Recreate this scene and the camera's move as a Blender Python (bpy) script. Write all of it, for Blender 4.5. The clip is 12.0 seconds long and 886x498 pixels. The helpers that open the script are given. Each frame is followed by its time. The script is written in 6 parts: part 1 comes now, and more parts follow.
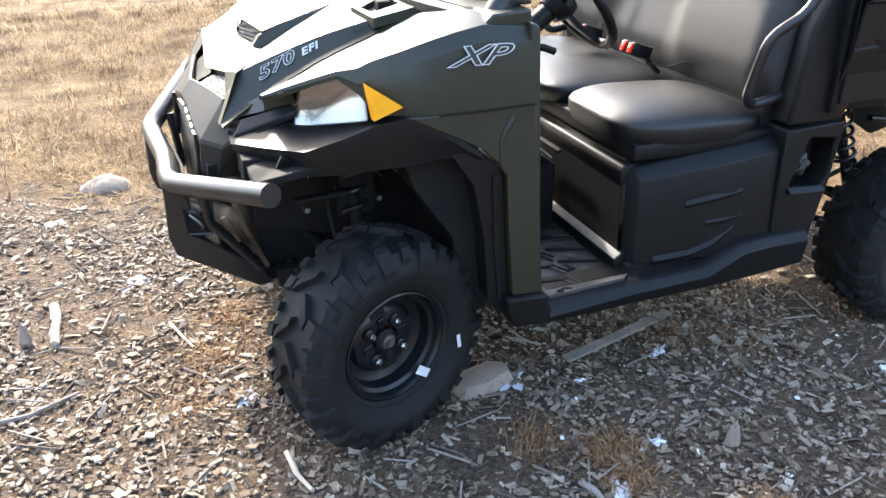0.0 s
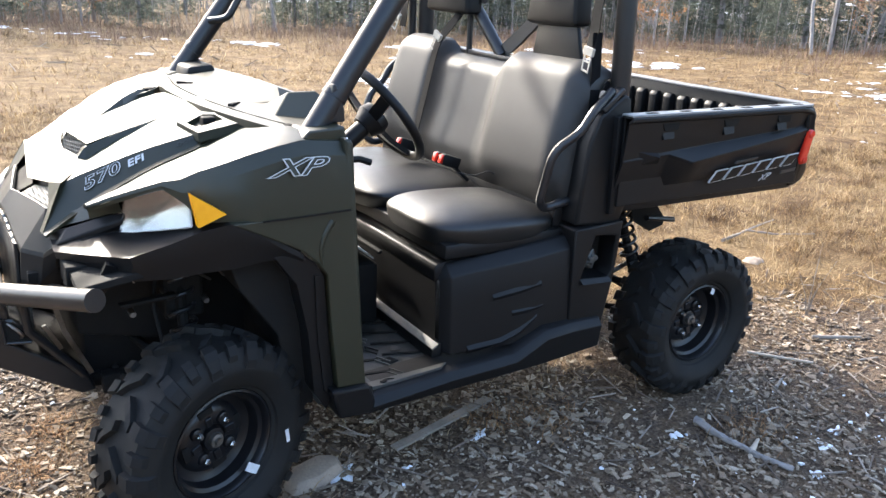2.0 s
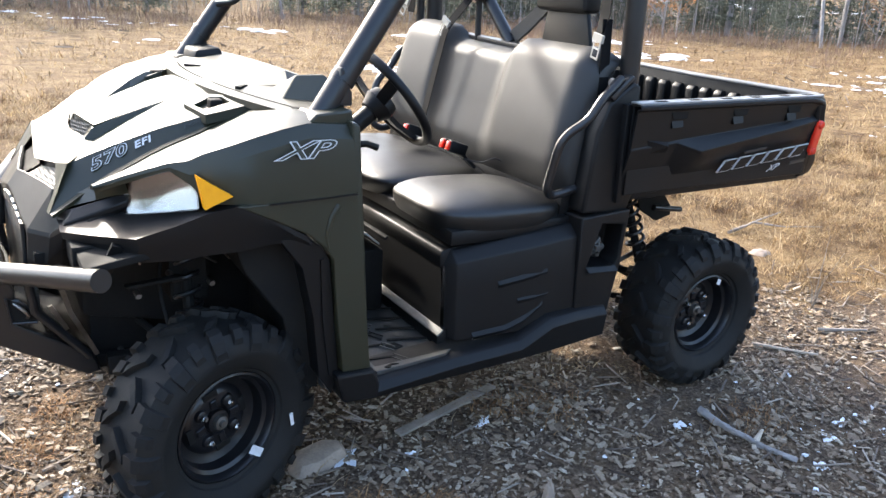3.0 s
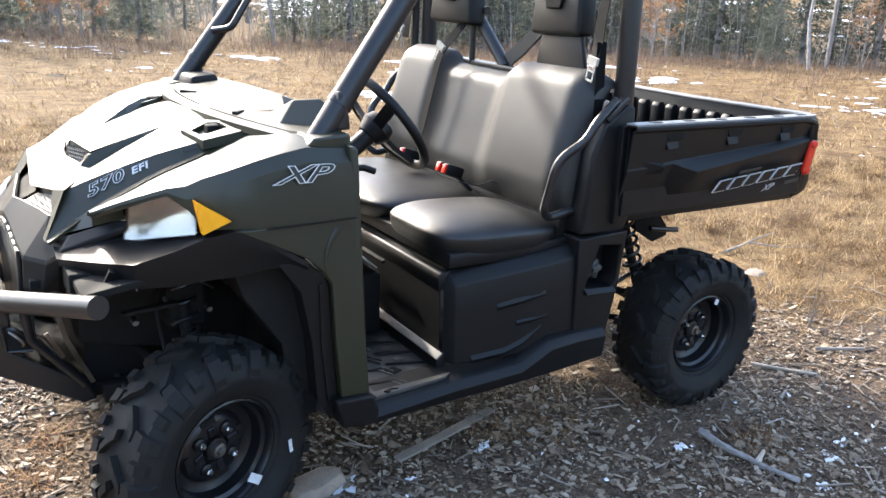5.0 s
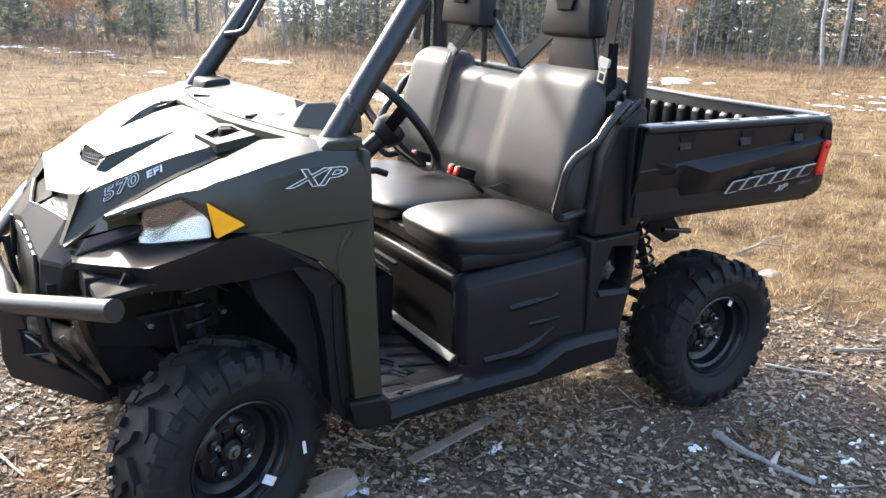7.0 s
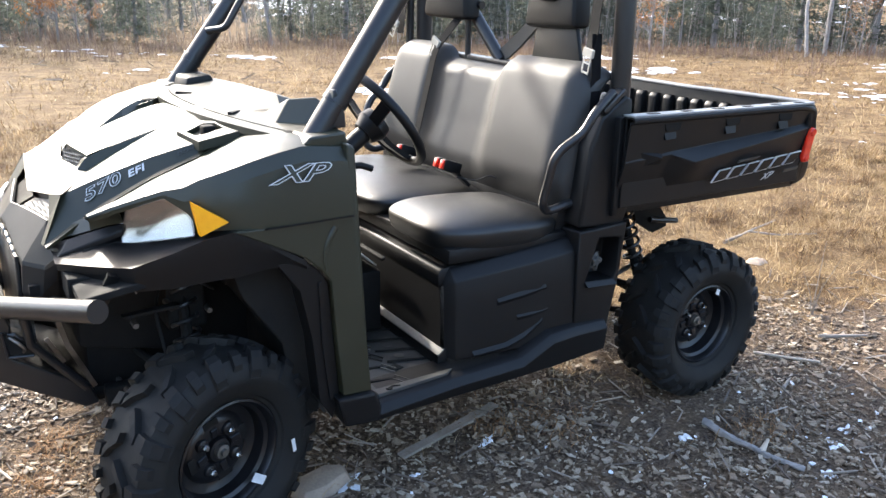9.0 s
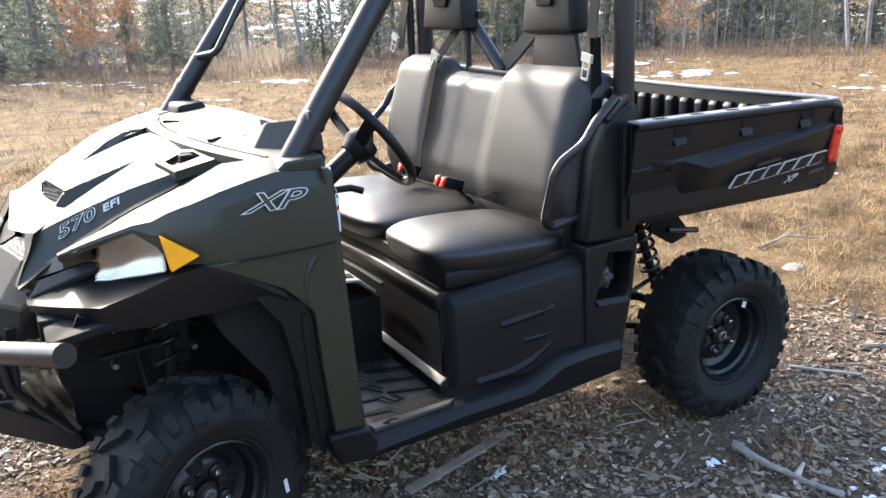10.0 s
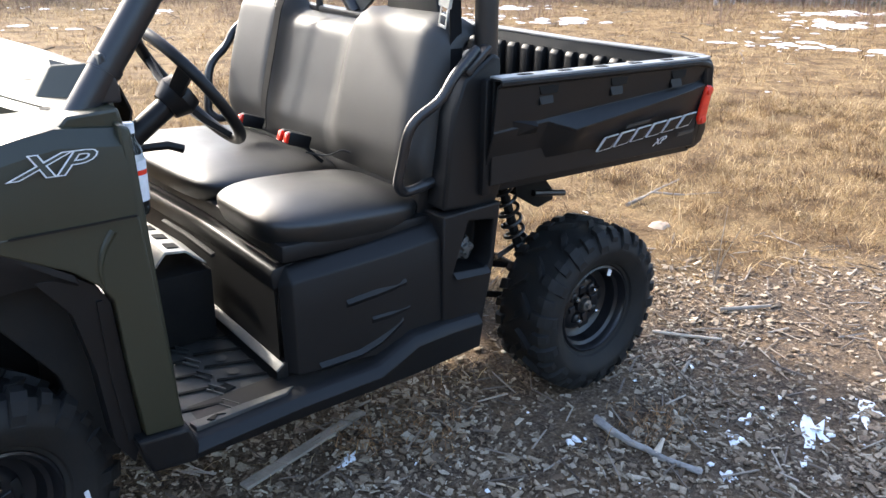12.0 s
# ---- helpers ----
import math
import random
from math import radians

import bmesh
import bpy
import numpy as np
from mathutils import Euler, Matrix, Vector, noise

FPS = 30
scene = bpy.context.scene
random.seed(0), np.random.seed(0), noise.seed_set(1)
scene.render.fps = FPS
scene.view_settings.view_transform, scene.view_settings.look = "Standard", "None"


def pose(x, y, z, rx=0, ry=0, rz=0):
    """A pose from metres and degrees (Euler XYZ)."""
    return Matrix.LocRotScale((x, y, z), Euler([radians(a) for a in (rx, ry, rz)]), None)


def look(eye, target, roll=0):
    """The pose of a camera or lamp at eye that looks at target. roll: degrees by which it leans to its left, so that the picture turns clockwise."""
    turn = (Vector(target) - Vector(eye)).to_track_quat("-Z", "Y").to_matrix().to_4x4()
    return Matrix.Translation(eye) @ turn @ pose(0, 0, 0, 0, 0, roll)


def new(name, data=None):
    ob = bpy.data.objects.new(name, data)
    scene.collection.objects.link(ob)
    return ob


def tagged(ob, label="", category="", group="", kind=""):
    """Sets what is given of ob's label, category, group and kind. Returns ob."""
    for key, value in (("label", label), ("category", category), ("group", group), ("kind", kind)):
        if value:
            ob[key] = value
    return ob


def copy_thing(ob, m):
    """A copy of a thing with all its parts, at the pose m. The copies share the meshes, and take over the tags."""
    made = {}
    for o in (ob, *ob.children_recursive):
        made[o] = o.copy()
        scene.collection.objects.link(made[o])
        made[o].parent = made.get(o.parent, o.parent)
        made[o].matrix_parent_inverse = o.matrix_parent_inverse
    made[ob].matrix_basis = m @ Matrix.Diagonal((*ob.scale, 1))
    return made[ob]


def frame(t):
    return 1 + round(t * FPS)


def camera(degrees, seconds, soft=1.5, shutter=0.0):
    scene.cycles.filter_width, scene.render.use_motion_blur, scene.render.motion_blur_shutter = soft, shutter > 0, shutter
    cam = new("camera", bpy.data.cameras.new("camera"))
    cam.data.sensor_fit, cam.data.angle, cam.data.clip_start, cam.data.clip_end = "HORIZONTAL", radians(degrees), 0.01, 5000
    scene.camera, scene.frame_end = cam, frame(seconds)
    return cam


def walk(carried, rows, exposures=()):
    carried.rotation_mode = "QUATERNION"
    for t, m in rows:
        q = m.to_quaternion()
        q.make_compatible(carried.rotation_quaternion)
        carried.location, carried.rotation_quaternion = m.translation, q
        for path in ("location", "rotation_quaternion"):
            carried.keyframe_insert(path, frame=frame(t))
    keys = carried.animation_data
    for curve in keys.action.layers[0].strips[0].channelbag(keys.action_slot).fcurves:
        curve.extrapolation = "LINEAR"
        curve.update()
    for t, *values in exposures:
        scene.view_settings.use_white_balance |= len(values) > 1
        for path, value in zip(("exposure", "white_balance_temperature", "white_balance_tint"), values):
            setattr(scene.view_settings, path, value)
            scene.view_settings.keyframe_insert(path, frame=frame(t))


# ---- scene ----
cam = camera(58.6, 12.0)
PATH = [
    (0, (-0.47, -2.514, 1.552), (0.148, -0.826, 0.674), -0.1),
    (0.5, (-0.506, -2.582, 1.565), (0.173, -0.931, 0.662), 2.1),
    (1, (-0.472, -2.64, 1.595), (0.341, -0.977, 0.837), 1.8),
    (1.5, (-0.477, -2.676, 1.609), (0.479, -1.066, 0.908), 3.2),
    (2, (-0.49, -2.701, 1.607), (0.522, -1.094, 0.978), 2.5),
    (2.5, (-0.466, -2.693, 1.609), (0.552, -1.091, 0.98), 3.3),
    (2.7, (-0.478, -2.701, 1.603), (0.521, -1.096, 0.951), 3.2),
    (4.3, (-0.509, -2.672, 1.574), (0.495, -1.065, 0.935), 2.6),
    (4.5, (-0.503, -2.674, 1.582), (0.483, -1.048, 0.965), 2.4),
    (5, (-0.504, -2.686, 1.585), (0.517, -1.071, 0.991), 2.6),
    (5.5, (-0.511, -2.69, 1.587), (0.492, -1.062, 1.0), 2.4),
    (6, (-0.51, -2.692, 1.586), (0.485, -1.06, 1.0), 2.4),
    (6.5, (-0.507, -2.685, 1.589), (0.491, -1.058, 0.993), 2.3),
    (7, (-0.508, -2.69, 1.587), (0.487, -1.059, 0.997), 2.1),
    (8.8, (-0.496, -2.684, 1.59), (0.518, -1.065, 0.998), 1.7),
    (9, (-0.494, -2.686, 1.586), (0.521, -1.073, 0.981), 1.3),
    (9.5, (-0.46, -2.677, 1.58), (0.574, -1.08, 0.963), 1.6),
    (10, (-0.289, -2.645, 1.57), (0.636, -0.966, 1.0), -2.0),
    (10.5, (-0.184, -2.629, 1.578), (0.614, -0.904, 0.956), -3.4),
    (11, (-0.126, -2.58, 1.569), (0.76, -0.919, 0.894), -2.3),
    (11.5, (-0.088, -2.463, 1.576), (0.974, -0.912, 0.895), 0.3),
    (12, (-0.042, -2.45, 1.559), (1.108, -0.976, 0.85), 1.2),
]
walk(cam, [(t, look(eye, target, roll)) for t, eye, target, roll in PATH], [(0.0, 2.84), (0.5, 2.68), (1.0, 2.54), (4.5, 2.56), (9.0, 2.54), (9.5, 2.52), (10.0, 2.54), (11.0, 2.48), (12.0, 2.56)])

# ---- light ----
SUN_AZ, SUN_EL = -11.0, 34.0
world = bpy.data.worlds.new("world")
scene.world = world
world.use_nodes = True
wn = world.node_tree.nodes
sky = wn.new("ShaderNodeTexSky")
sky.sky_type = "NISHITA"
sky.sun_disc = False
sky.sun_elevation, sky.sun_rotation = radians(SUN_EL), radians(SUN_AZ % 360)
sky.dust_density = 2.6
wn["Background"].inputs["Strength"].default_value = 0.15
world.node_tree.links.new(sky.outputs["Color"], wn["Background"].inputs["Color"])

sun_dir = Vector((math.sin(radians(SUN_AZ)) * math.cos(radians(SUN_EL)),
                  math.cos(radians(SUN_AZ)) * math.cos(radians(SUN_EL)), math.sin(radians(SUN_EL))))
sun_data = bpy.data.lights.new("sun", "SUN")
sun_data.energy, sun_data.angle, sun_data.color = 1.9, radians(3.0), (1.0, 0.94, 0.83)
sun = new("sun", sun_data)
sun.matrix_world = look(sun_dir * 50, (0, 0, 0))


# ---- materials ----
def node_mat(name):
    m = bpy.data.materials.new(name)
    m.use_nodes = True
    nt = m.node_tree
    return m, nt.nodes, nt.links, nt.nodes["Principled BSDF"]


def surface(name, color, color2=None, rough=0.5, rough2=None, metal=0.0, scale=6.0, fine=120.0, bump=0.15,
            bump_dist=0.002, coat=0.0, spec=0.5, island=0.0):
    """Two-scale procedural surface: broad tone changes, fine grain and relief."""
    m, n, l, b = node_mat(name)
    color2 = color2 or tuple(c * 0.7 for c in color)
    rough2 = rough if rough2 is None else rough2
    tc = n.new("ShaderNodeTexCoord")
    big = n.new("ShaderNodeTexNoise")
    big.inputs["Scale"].default_value, big.inputs["Detail"].default_value = scale, 5
    tiny = n.new("ShaderNodeTexNoise")
    tiny.inputs["Scale"].default_value, tiny.inputs["Detail"].default_value = fine, 3
    for t in (big, tiny):
        l.new(tc.outputs["Object"], t.inputs["Vector"])
    ramp = n.new("ShaderNodeValToRGB")
    ramp.color_ramp.elements[0].position, ramp.color_ramp.elements[1].position = 0.35, 0.68
    ramp.color_ramp.elements[0].color = (*color2, 1)
    ramp.color_ramp.elements[1].color = (*color, 1)
    add = n.new("ShaderNodeMath")
    add.operation = "MULTIPLY_ADD"
    add.inputs[1].default_value = 0.35
    l.new(tiny.outputs["Fac"], add.inputs[0])
    mul = n.new("ShaderNodeMath")
    mul.operation = "MULTIPLY"
    mul.inputs[1].default_value = 0.68
    l.new(big.outputs["Fac"], mul.inputs[0])
    l.new(mul.outputs[0], add.inputs[2])
    if island:
        geo = n.new("ShaderNodeNewGeometry")
        mi = n.new("ShaderNodeMath")
        mi.operation = "MULTIPLY_ADD"
        mi.inputs[1].default_value = island
        l.new(geo.outputs["Random Per Island"], mi.inputs[0])
        sub = n.new("ShaderNodeMath")
        sub.operation = "SUBTRACT"
        sub.inputs[1].default_value = island * 0.5
        l.new(add.outputs[0], sub.inputs[0])
        l.new(sub.outputs[0], mi.inputs[2])
        l.new(mi.outputs[0], ramp.inputs["Fac"])
    else:
        l.new(add.outputs[0], ramp.inputs["Fac"])
    l.new(ramp.outputs["Color"], b.inputs["Base Color"])
    rr = n.new("ShaderNodeMapRange")
    rr.inputs["To Min"].default_value, rr.inputs["To Max"].default_value = rough, rough2
    rr.inputs["From Min"].default_value, rr.inputs["From Max"].default_value = 0.35, 0.65
    l.new(big.outputs["Fac"], rr.inputs["Value"])
    l.new(rr.outputs["Result"], b.inputs["Roughness"])
    b.inputs["Metallic"].default_value = metal
    b.inputs["Specular IOR Level"].default_value = spec
    b.inputs["Coat Weight"].default_value = coat
    b.inputs["Coat Roughness"].default_value = 0.12
    if bump:
        bp = n.new("ShaderNodeBump")
        bp.inputs["Strength"].default_value, bp.inputs["Distance"].default_value = bump, bump_dist
        l.new(tiny.outputs["Fac"], bp.inputs["Height"])
        l.new(bp.outputs["Normal"], b.inputs["Normal"])
    return m


GREEN = surface("olive_green_body_plastic", (0.0195, 0.0204, 0.0094), (0.0158, 0.0165, 0.0078), 0.42, 0.50, scale=3, fine=500, bump=0.05, bump_dist=0.0005, coat=0.08)
BLACK = surface("grained_black_plastic", (0.0068, 0.0067, 0.0070), (0.0052, 0.0052, 0.0055), 0.42, 0.50, scale=4, fine=700, bump=0.2, bump_dist=0.0006, spec=0.26)
DARK = surface("dark_underbody_plastic", (0.010, 0.010, 0.010), (0.014, 0.013, 0.0115), 0.65, 0.8, scale=8, fine=90, bump=0.2, spec=0.12)
TUBE = surface("satin_black_tube_paint", (0.013, 0.013, 0.014), (0.010, 0.010, 0.011), 0.30, 0.38, scale=5, fine=400, bump=0.08, bump_dist=0.0004)
VINYL = surface("black_seat_vinyl", (0.0075, 0.0071, 0.0064), (0.006, 0.0057, 0.0052), 0.56, 0.64, scale=5, fine=420, bump=0.3, bump_dist=0.0008, spec=0.7)
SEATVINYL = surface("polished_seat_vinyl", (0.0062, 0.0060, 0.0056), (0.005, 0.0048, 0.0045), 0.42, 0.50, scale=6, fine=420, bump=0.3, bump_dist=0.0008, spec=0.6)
RUBBER = surface("tyre_rubber", (0.0095, 0.0095, 0.010), (0.015, 0.014, 0.012), 0.6, 0.75, scale=9, fine=160, bump=0.3, bump_dist=0.0012, spec=0.25)
RIM = surface("gloss_black_steel_rim", (0.009, 0.009, 0.0105), (0.007, 0.007, 0.008), 0.30, 0.38, scale=6, fine=300, bump=0.05, bump_dist=0.0004, coat=0.15, spec=0.35)
CHROME = surface("plated_steel", (0.62, 0.62, 0.62), (0.48, 0.47, 0.45), 0.18, 0.3, metal=1.0, scale=30, fine=300, bump=0.05)
STEEL = surface("bare_grey_steel", (0.32, 0.31, 0.29), (0.2, 0.19, 0.18), 0.35, 0.5, metal=1.0, scale=12, fine=150, bump=0.1)
AMBER = surface("amber_reflector_plastic", (0.95, 0.42, 0.015), (0.86, 0.36, 0.012), 0.25, scale=40, fine=900, bump=0.2, bump_dist=0.0005)
RED = surface("red_lens_plastic", (0.75, 0.03, 0.012), (0.6, 0.02, 0.01), 0.15, scale=30, fine=600, bump=0.1, bump_dist=0.0005, coat=0.5)
WHITE = surface("white_decal", (0.62, 0.62, 0.62), (0.54, 0.54, 0.54), 0.4, scale=30, fine=400, bump=0.02)
WEBBING = surface("black_belt_webbing", (0.0045, 0.0045, 0.005), (0.0035, 0.0035, 0.004), 0.75, 0.85, scale=8, fine=600, bump=0.3, bump_dist=0.0005, spec=0.15)
LABEL = surface("paper_label", (0.75, 0.76, 0.78), (0.62, 0.63, 0.65), 0.6, scale=60, fine=300, bump=0.05)
MIRROR = surface("headlight_reflector_chrome", (0.25, 0.25, 0.26), (0.21, 0.21, 0.22), 0.05, 0.08, metal=1.0, scale=3, fine=60, bump=0.003, bump_dist=0.0003)
CARDBOARD = surface("tan_tag", (0.30, 0.21, 0.12), (0.24, 0.16, 0.09), 0.8, scale=30, fine=200, bump=0.1)
# steel parts whose sunlit look is put into a pale base colour
PALESTEEL = surface("pale_sunlit_steel", (0.46, 0.44, 0.38), (0.36, 0.34, 0.30), 0.35, 0.5, scale=18, fine=160, bump=0.1)
GREYPLASTIC = surface("light_grey_plastic_dust", (0.045, 0.045, 0.042), (0.026, 0.026, 0.0245), 0.45, 0.6, scale=18, fine=160, bump=0.25)
# black rail plastic; the glare on its top is put into the colour
RAILTOP = surface("glare_pale_rail_plastic", (0.22, 0.22, 0.21), (0.14, 0.14, 0.138), 0.42, 0.55, scale=22, fine=260, bump=0.2)
# scuffed plastic; the sun on the step is painted in as paleness
STEPEDGE = surface("scuffed_sunlit_edge", (0.17, 0.155, 0.13), (0.11, 0.10, 0.085), 0.5, 0.65, scale=25, fine=200, bump=0.15)


def clear_mat(name, tint, rough=0.02, ior=1.45):
    m, n, l, b = node_mat(name)
    b.inputs["Base Color"].default_value = (*tint, 1)
    b.inputs["Transmission Weight"].default_value = 1.0
    b.inputs["Roughness"].default_value = rough
    b.inputs["IOR"].default_value = ior
    return m


CLEAR = clear_mat("clear_headlight_lens", (0.95, 0.95, 0.95))
BOTTLE = clear_mat("clear_bottle_plastic", (0.9, 0.95, 0.95), 0.05, 1.33)


def mesh_screen_mat():
    """Perforated plastic: dark staggered holes in a lighter web."""
    m, n, l, b = node_mat("perforated_grille_mesh")
    tc = n.new("ShaderNodeTexCoord")
    vor = n.new("ShaderNodeTexVoronoi")
    vor.inputs["Scale"].default_value = 95
    vor.inputs["Randomness"].default_value = 0.0
    l.new(tc.outputs["Object"], vor.inputs["Vector"])
    ramp = n.new("ShaderNodeValToRGB")
    ramp.color_ramp.elements[0].position, ramp.color_ramp.elements[1].position = 0.36, 0.46
    ramp.color_ramp.elements[0].color = (0.008, 0.008, 0.008, 1)
    ramp.color_ramp.elements[1].color = (0.05, 0.05, 0.047, 1)
    l.new(vor.outputs["Distance"], ramp.inputs["Fac"])
    l.new(ramp.outputs["Color"], b.inputs["Base Color"])
    b.inputs["Roughness"].default_value = 0.5
    bp = n.new("ShaderNodeBump")
    bp.inputs["Strength"].default_value, bp.inputs["Distance"].default_value = 1.0, 0.004
    l.new(vor.outputs["Distance"], bp.inputs["Height"])
    l.new(bp.outputs["Normal"], b.inputs["Normal"])
    return m


MESH = mesh_screen_mat()


def ground_mat():
    """Field soil: dry grass thatch away from the car, dark mulch and red-brown dirt round it."""
    m, n, l, b = node_mat("field_soil")
    tc = n.new("ShaderNodeTexCoord")

    def noise_tex(scale, detail, rough=0.6):
        t = n.new("ShaderNodeTexNoise")
        t.inputs["Scale"].default_value, t.inputs["Detail"].default_value, t.inputs["Roughness"].default_value = scale, detail, rough
        l.new(tc.outputs["Object"], t.inputs["Vector"])
        return t

    def ramp_of(src, stops):
        r = n.new("ShaderNodeValToRGB")
        e = r.color_ramp.elements
        while len(e) < len(stops):
            e.new(0.5)
        for el, (p, c) in zip(e, stops):
            el.position, el.color = p, (*c, 1)
        l.new(src, r.inputs["Fac"])
        return r

    fine, mid, clump = noise_tex(70, 8, 0.75), noise_tex(7, 6), noise_tex(2.1, 8, 0.7)
    mulch = ramp_of(fine.outputs["Fac"], [(0.30, (0.022, 0.015, 0.010)), (0.5, (0.095, 0.067, 0.047)), (0.62, (0.19, 0.145, 0.108)), (0.78, (0.36, 0.30, 0.24))])
    dirt = ramp_of(fine.outputs["Fac"], [(0.3, (0.06, 0.041, 0.026)), (0.55, (0.165, 0.112, 0.070)), (0.75, (0.30, 0.225, 0.155))])
    grass = ramp_of(fine.outputs["Fac"], [(0.28, (0.045, 0.028, 0.015)), (0.47, (0.15, 0.099, 0.049)), (0.58, (0.255, 0.178, 0.092)), (0.74, (0.40, 0.30, 0.17))])
    brown = ramp_of(mid.outputs["Fac"], [(0.42, (0.0, 0.0, 0.0)), (0.62, (1, 1, 1))])
    near = n.new("ShaderNodeMix")
    near.data_type = "RGBA"
    l.new(brown.outputs["Color"], near.inputs["Factor"])
    l.new(mulch.outputs["Color"], near.inputs["A"])
    l.new(dirt.outputs["Color"], near.inputs["B"])
    # the mulched strip lies along the car; its rim wanders
    sep = n.new("ShaderNodeSeparateXYZ")
    l.new(tc.outputs["Object"], sep.inputs["Vector"])
    slope = n.new("ShaderNodeMath")
    slope.operation = "MULTIPLY_ADD"
    slope.inputs[1].default_value = 0.46
    l.new(sep.outputs["X"], slope.inputs[0])
    l.new(sep.outputs["Y"], slope.inputs[2])
    wob = n.new("ShaderNodeMath")
    wob.operation = "MULTIPLY_ADD"
    wob.inputs[1].default_value = 1.4
    l.new(mid.outputs["Fac"], wob.inputs[0])
    l.new(slope.outputs[0], wob.inputs[2])
    edge = n.new("ShaderNodeMapRange")
    edge.inputs["From Min"].default_value, edge.inputs["From Max"].default_value = 1.65, 2.3
    l.new(wob.outputs[0], edge.inputs["Value"])
    tone = ramp_of(clump.outputs["Fac"], [(0.36, (0.34, 0.28, 0.23)), (0.47, (0.72, 0.66, 0.60)), (0.56, (1.0, 0.98, 0.94)), (0.66, (1.18, 1.16, 1.12))])
    gt = n.new("ShaderNodeMix")
    gt.data_type, gt.blend_type = "RGBA", "MULTIPLY"
    gt.inputs["Factor"].default_value = 1.0
    l.new(grass.outputs["Color"], gt.inputs["A"])
    l.new(tone.outputs["Color"], gt.inputs["B"])
    mix = n.new("ShaderNodeMix")
    mix.data_type = "RGBA"
    l.new(edge.outputs["Result"], mix.inputs["Factor"])
    l.new(near.outputs["Result"], mix.inputs["A"])
    l.new(gt.outputs["Result"], mix.inputs["B"])
    l.new(mix.outputs["Result"], b.inputs["Base Color"])
    b.inputs["Roughness"].default_value = 0.95
    b.inputs["Specular IOR Level"].default_value = 0.2
    bp = n.new("ShaderNodeBump")
    bp.inputs["Strength"].default_value, bp.inputs["Distance"].default_value = 0.9, 0.015
    l.new(fine.outputs["Fac"], bp.inputs["Height"])
    hump = noise_tex(6.0, 7, 0.65)
    bp2 = n.new("ShaderNodeBump")
    bp2.inputs["Strength"].default_value, bp2.inputs["Distance"].default_value = 0.75, 0.09
    l.new(hump.outputs["Fac"], bp2.inputs["Height"])
    l.new(bp.outputs["Normal"], bp2.inputs["Normal"])
    l.new(bp2.outputs["Normal"], b.inputs["Normal"])
    return m


def scatter_mat(name, stops, rough=0.85, spec=0.3, trans=0.0, patch=0.0):
    """Each small piece takes its own tone."""
    m, n, l, b = node_mat(name)
    geo = n.new("ShaderNodeNewGeometry")
    r = n.new("ShaderNodeValToRGB")
    e = r.color_ramp.elements
    while len(e) < len(stops):
        e.new(0.5)
    for el, (p, c) in zip(e, stops):
        el.position, el.color = p, (*c, 1)
    l.new(geo.outputs["Random Per Island"], r.inputs["Fac"])
    tc = n.new("ShaderNodeTexCoord")
    nz = n.new("ShaderNodeTexNoise")
    nz.inputs["Scale"].default_value, nz.inputs["Detail"].default_value = 160, 4
    l.new(tc.outputs["Object"], nz.inputs["Vector"])
    gain = n.new("ShaderNodeMapRange")
    gain.inputs["From Min"].default_value, gain.inputs["From Max"].default_value = 0.3, 0.7
    gain.inputs["To Min"].default_value, gain.inputs["To Max"].default_value = 0.7, 1.12
    l.new(nz.outputs["Fac"], gain.inputs["Value"])
    mx = n.new("ShaderNodeMix")
    mx.data_type, mx.blend_type = "RGBA", "MULTIPLY"
    mx.inputs["Factor"].default_value = 1.0
    l.new(r.outputs["Color"], mx.inputs["A"])
    l.new(gain.outputs["Result"], mx.inputs["B"])
    if patch:
        # browner and paler stands, a metre or so across
        big = n.new("ShaderNodeTexNoise")
        big.inputs["Scale"].default_value, big.inputs["Detail"].default_value = patch, 5
        l.new(tc.outputs["Object"], big.inputs["Vector"])
        pr = n.new("ShaderNodeValToRGB")
        pe = pr.color_ramp.elements
        pe[0].position, pe[0].color = 0.38, (0.30, 0.24, 0.19, 1)
        pe[1].position, pe[1].color = 0.56, (1.0, 1.0, 1.0, 1)
        l.new(big.outputs["Fac"], pr.inputs["Fac"])
        mp = n.new("ShaderNodeMix")
        mp.data_type, mp.blend_type = "RGBA", "MULTIPLY"
        mp.inputs["Factor"].default_value = 1.0
        l.new(mx.outputs["Result"], mp.inputs["A"])
        l.new(pr.outputs["Color"], mp.inputs["B"])
        mx = mp
    l.new(mx.outputs["Result"], b.inputs["Base Color"])
    b.inputs["Roughness"].default_value = rough
    b.inputs["Specular IOR Level"].default_value = spec
    if trans:
        out = n["Material Output"]
        tr = n.new("ShaderNodeBsdfTranslucent")
        l.new(mx.outputs["Result"], tr.inputs["Color"])
        ms = n.new("ShaderNodeMixShader")
        ms.inputs["Fac"].default_value = trans
        l.new(b.outputs["BSDF"], ms.inputs[1])
        l.new(tr.outputs["BSDF"], ms.inputs[2])
        l.new(ms.outputs["Shader"], out.inputs["Surface"])
    return m


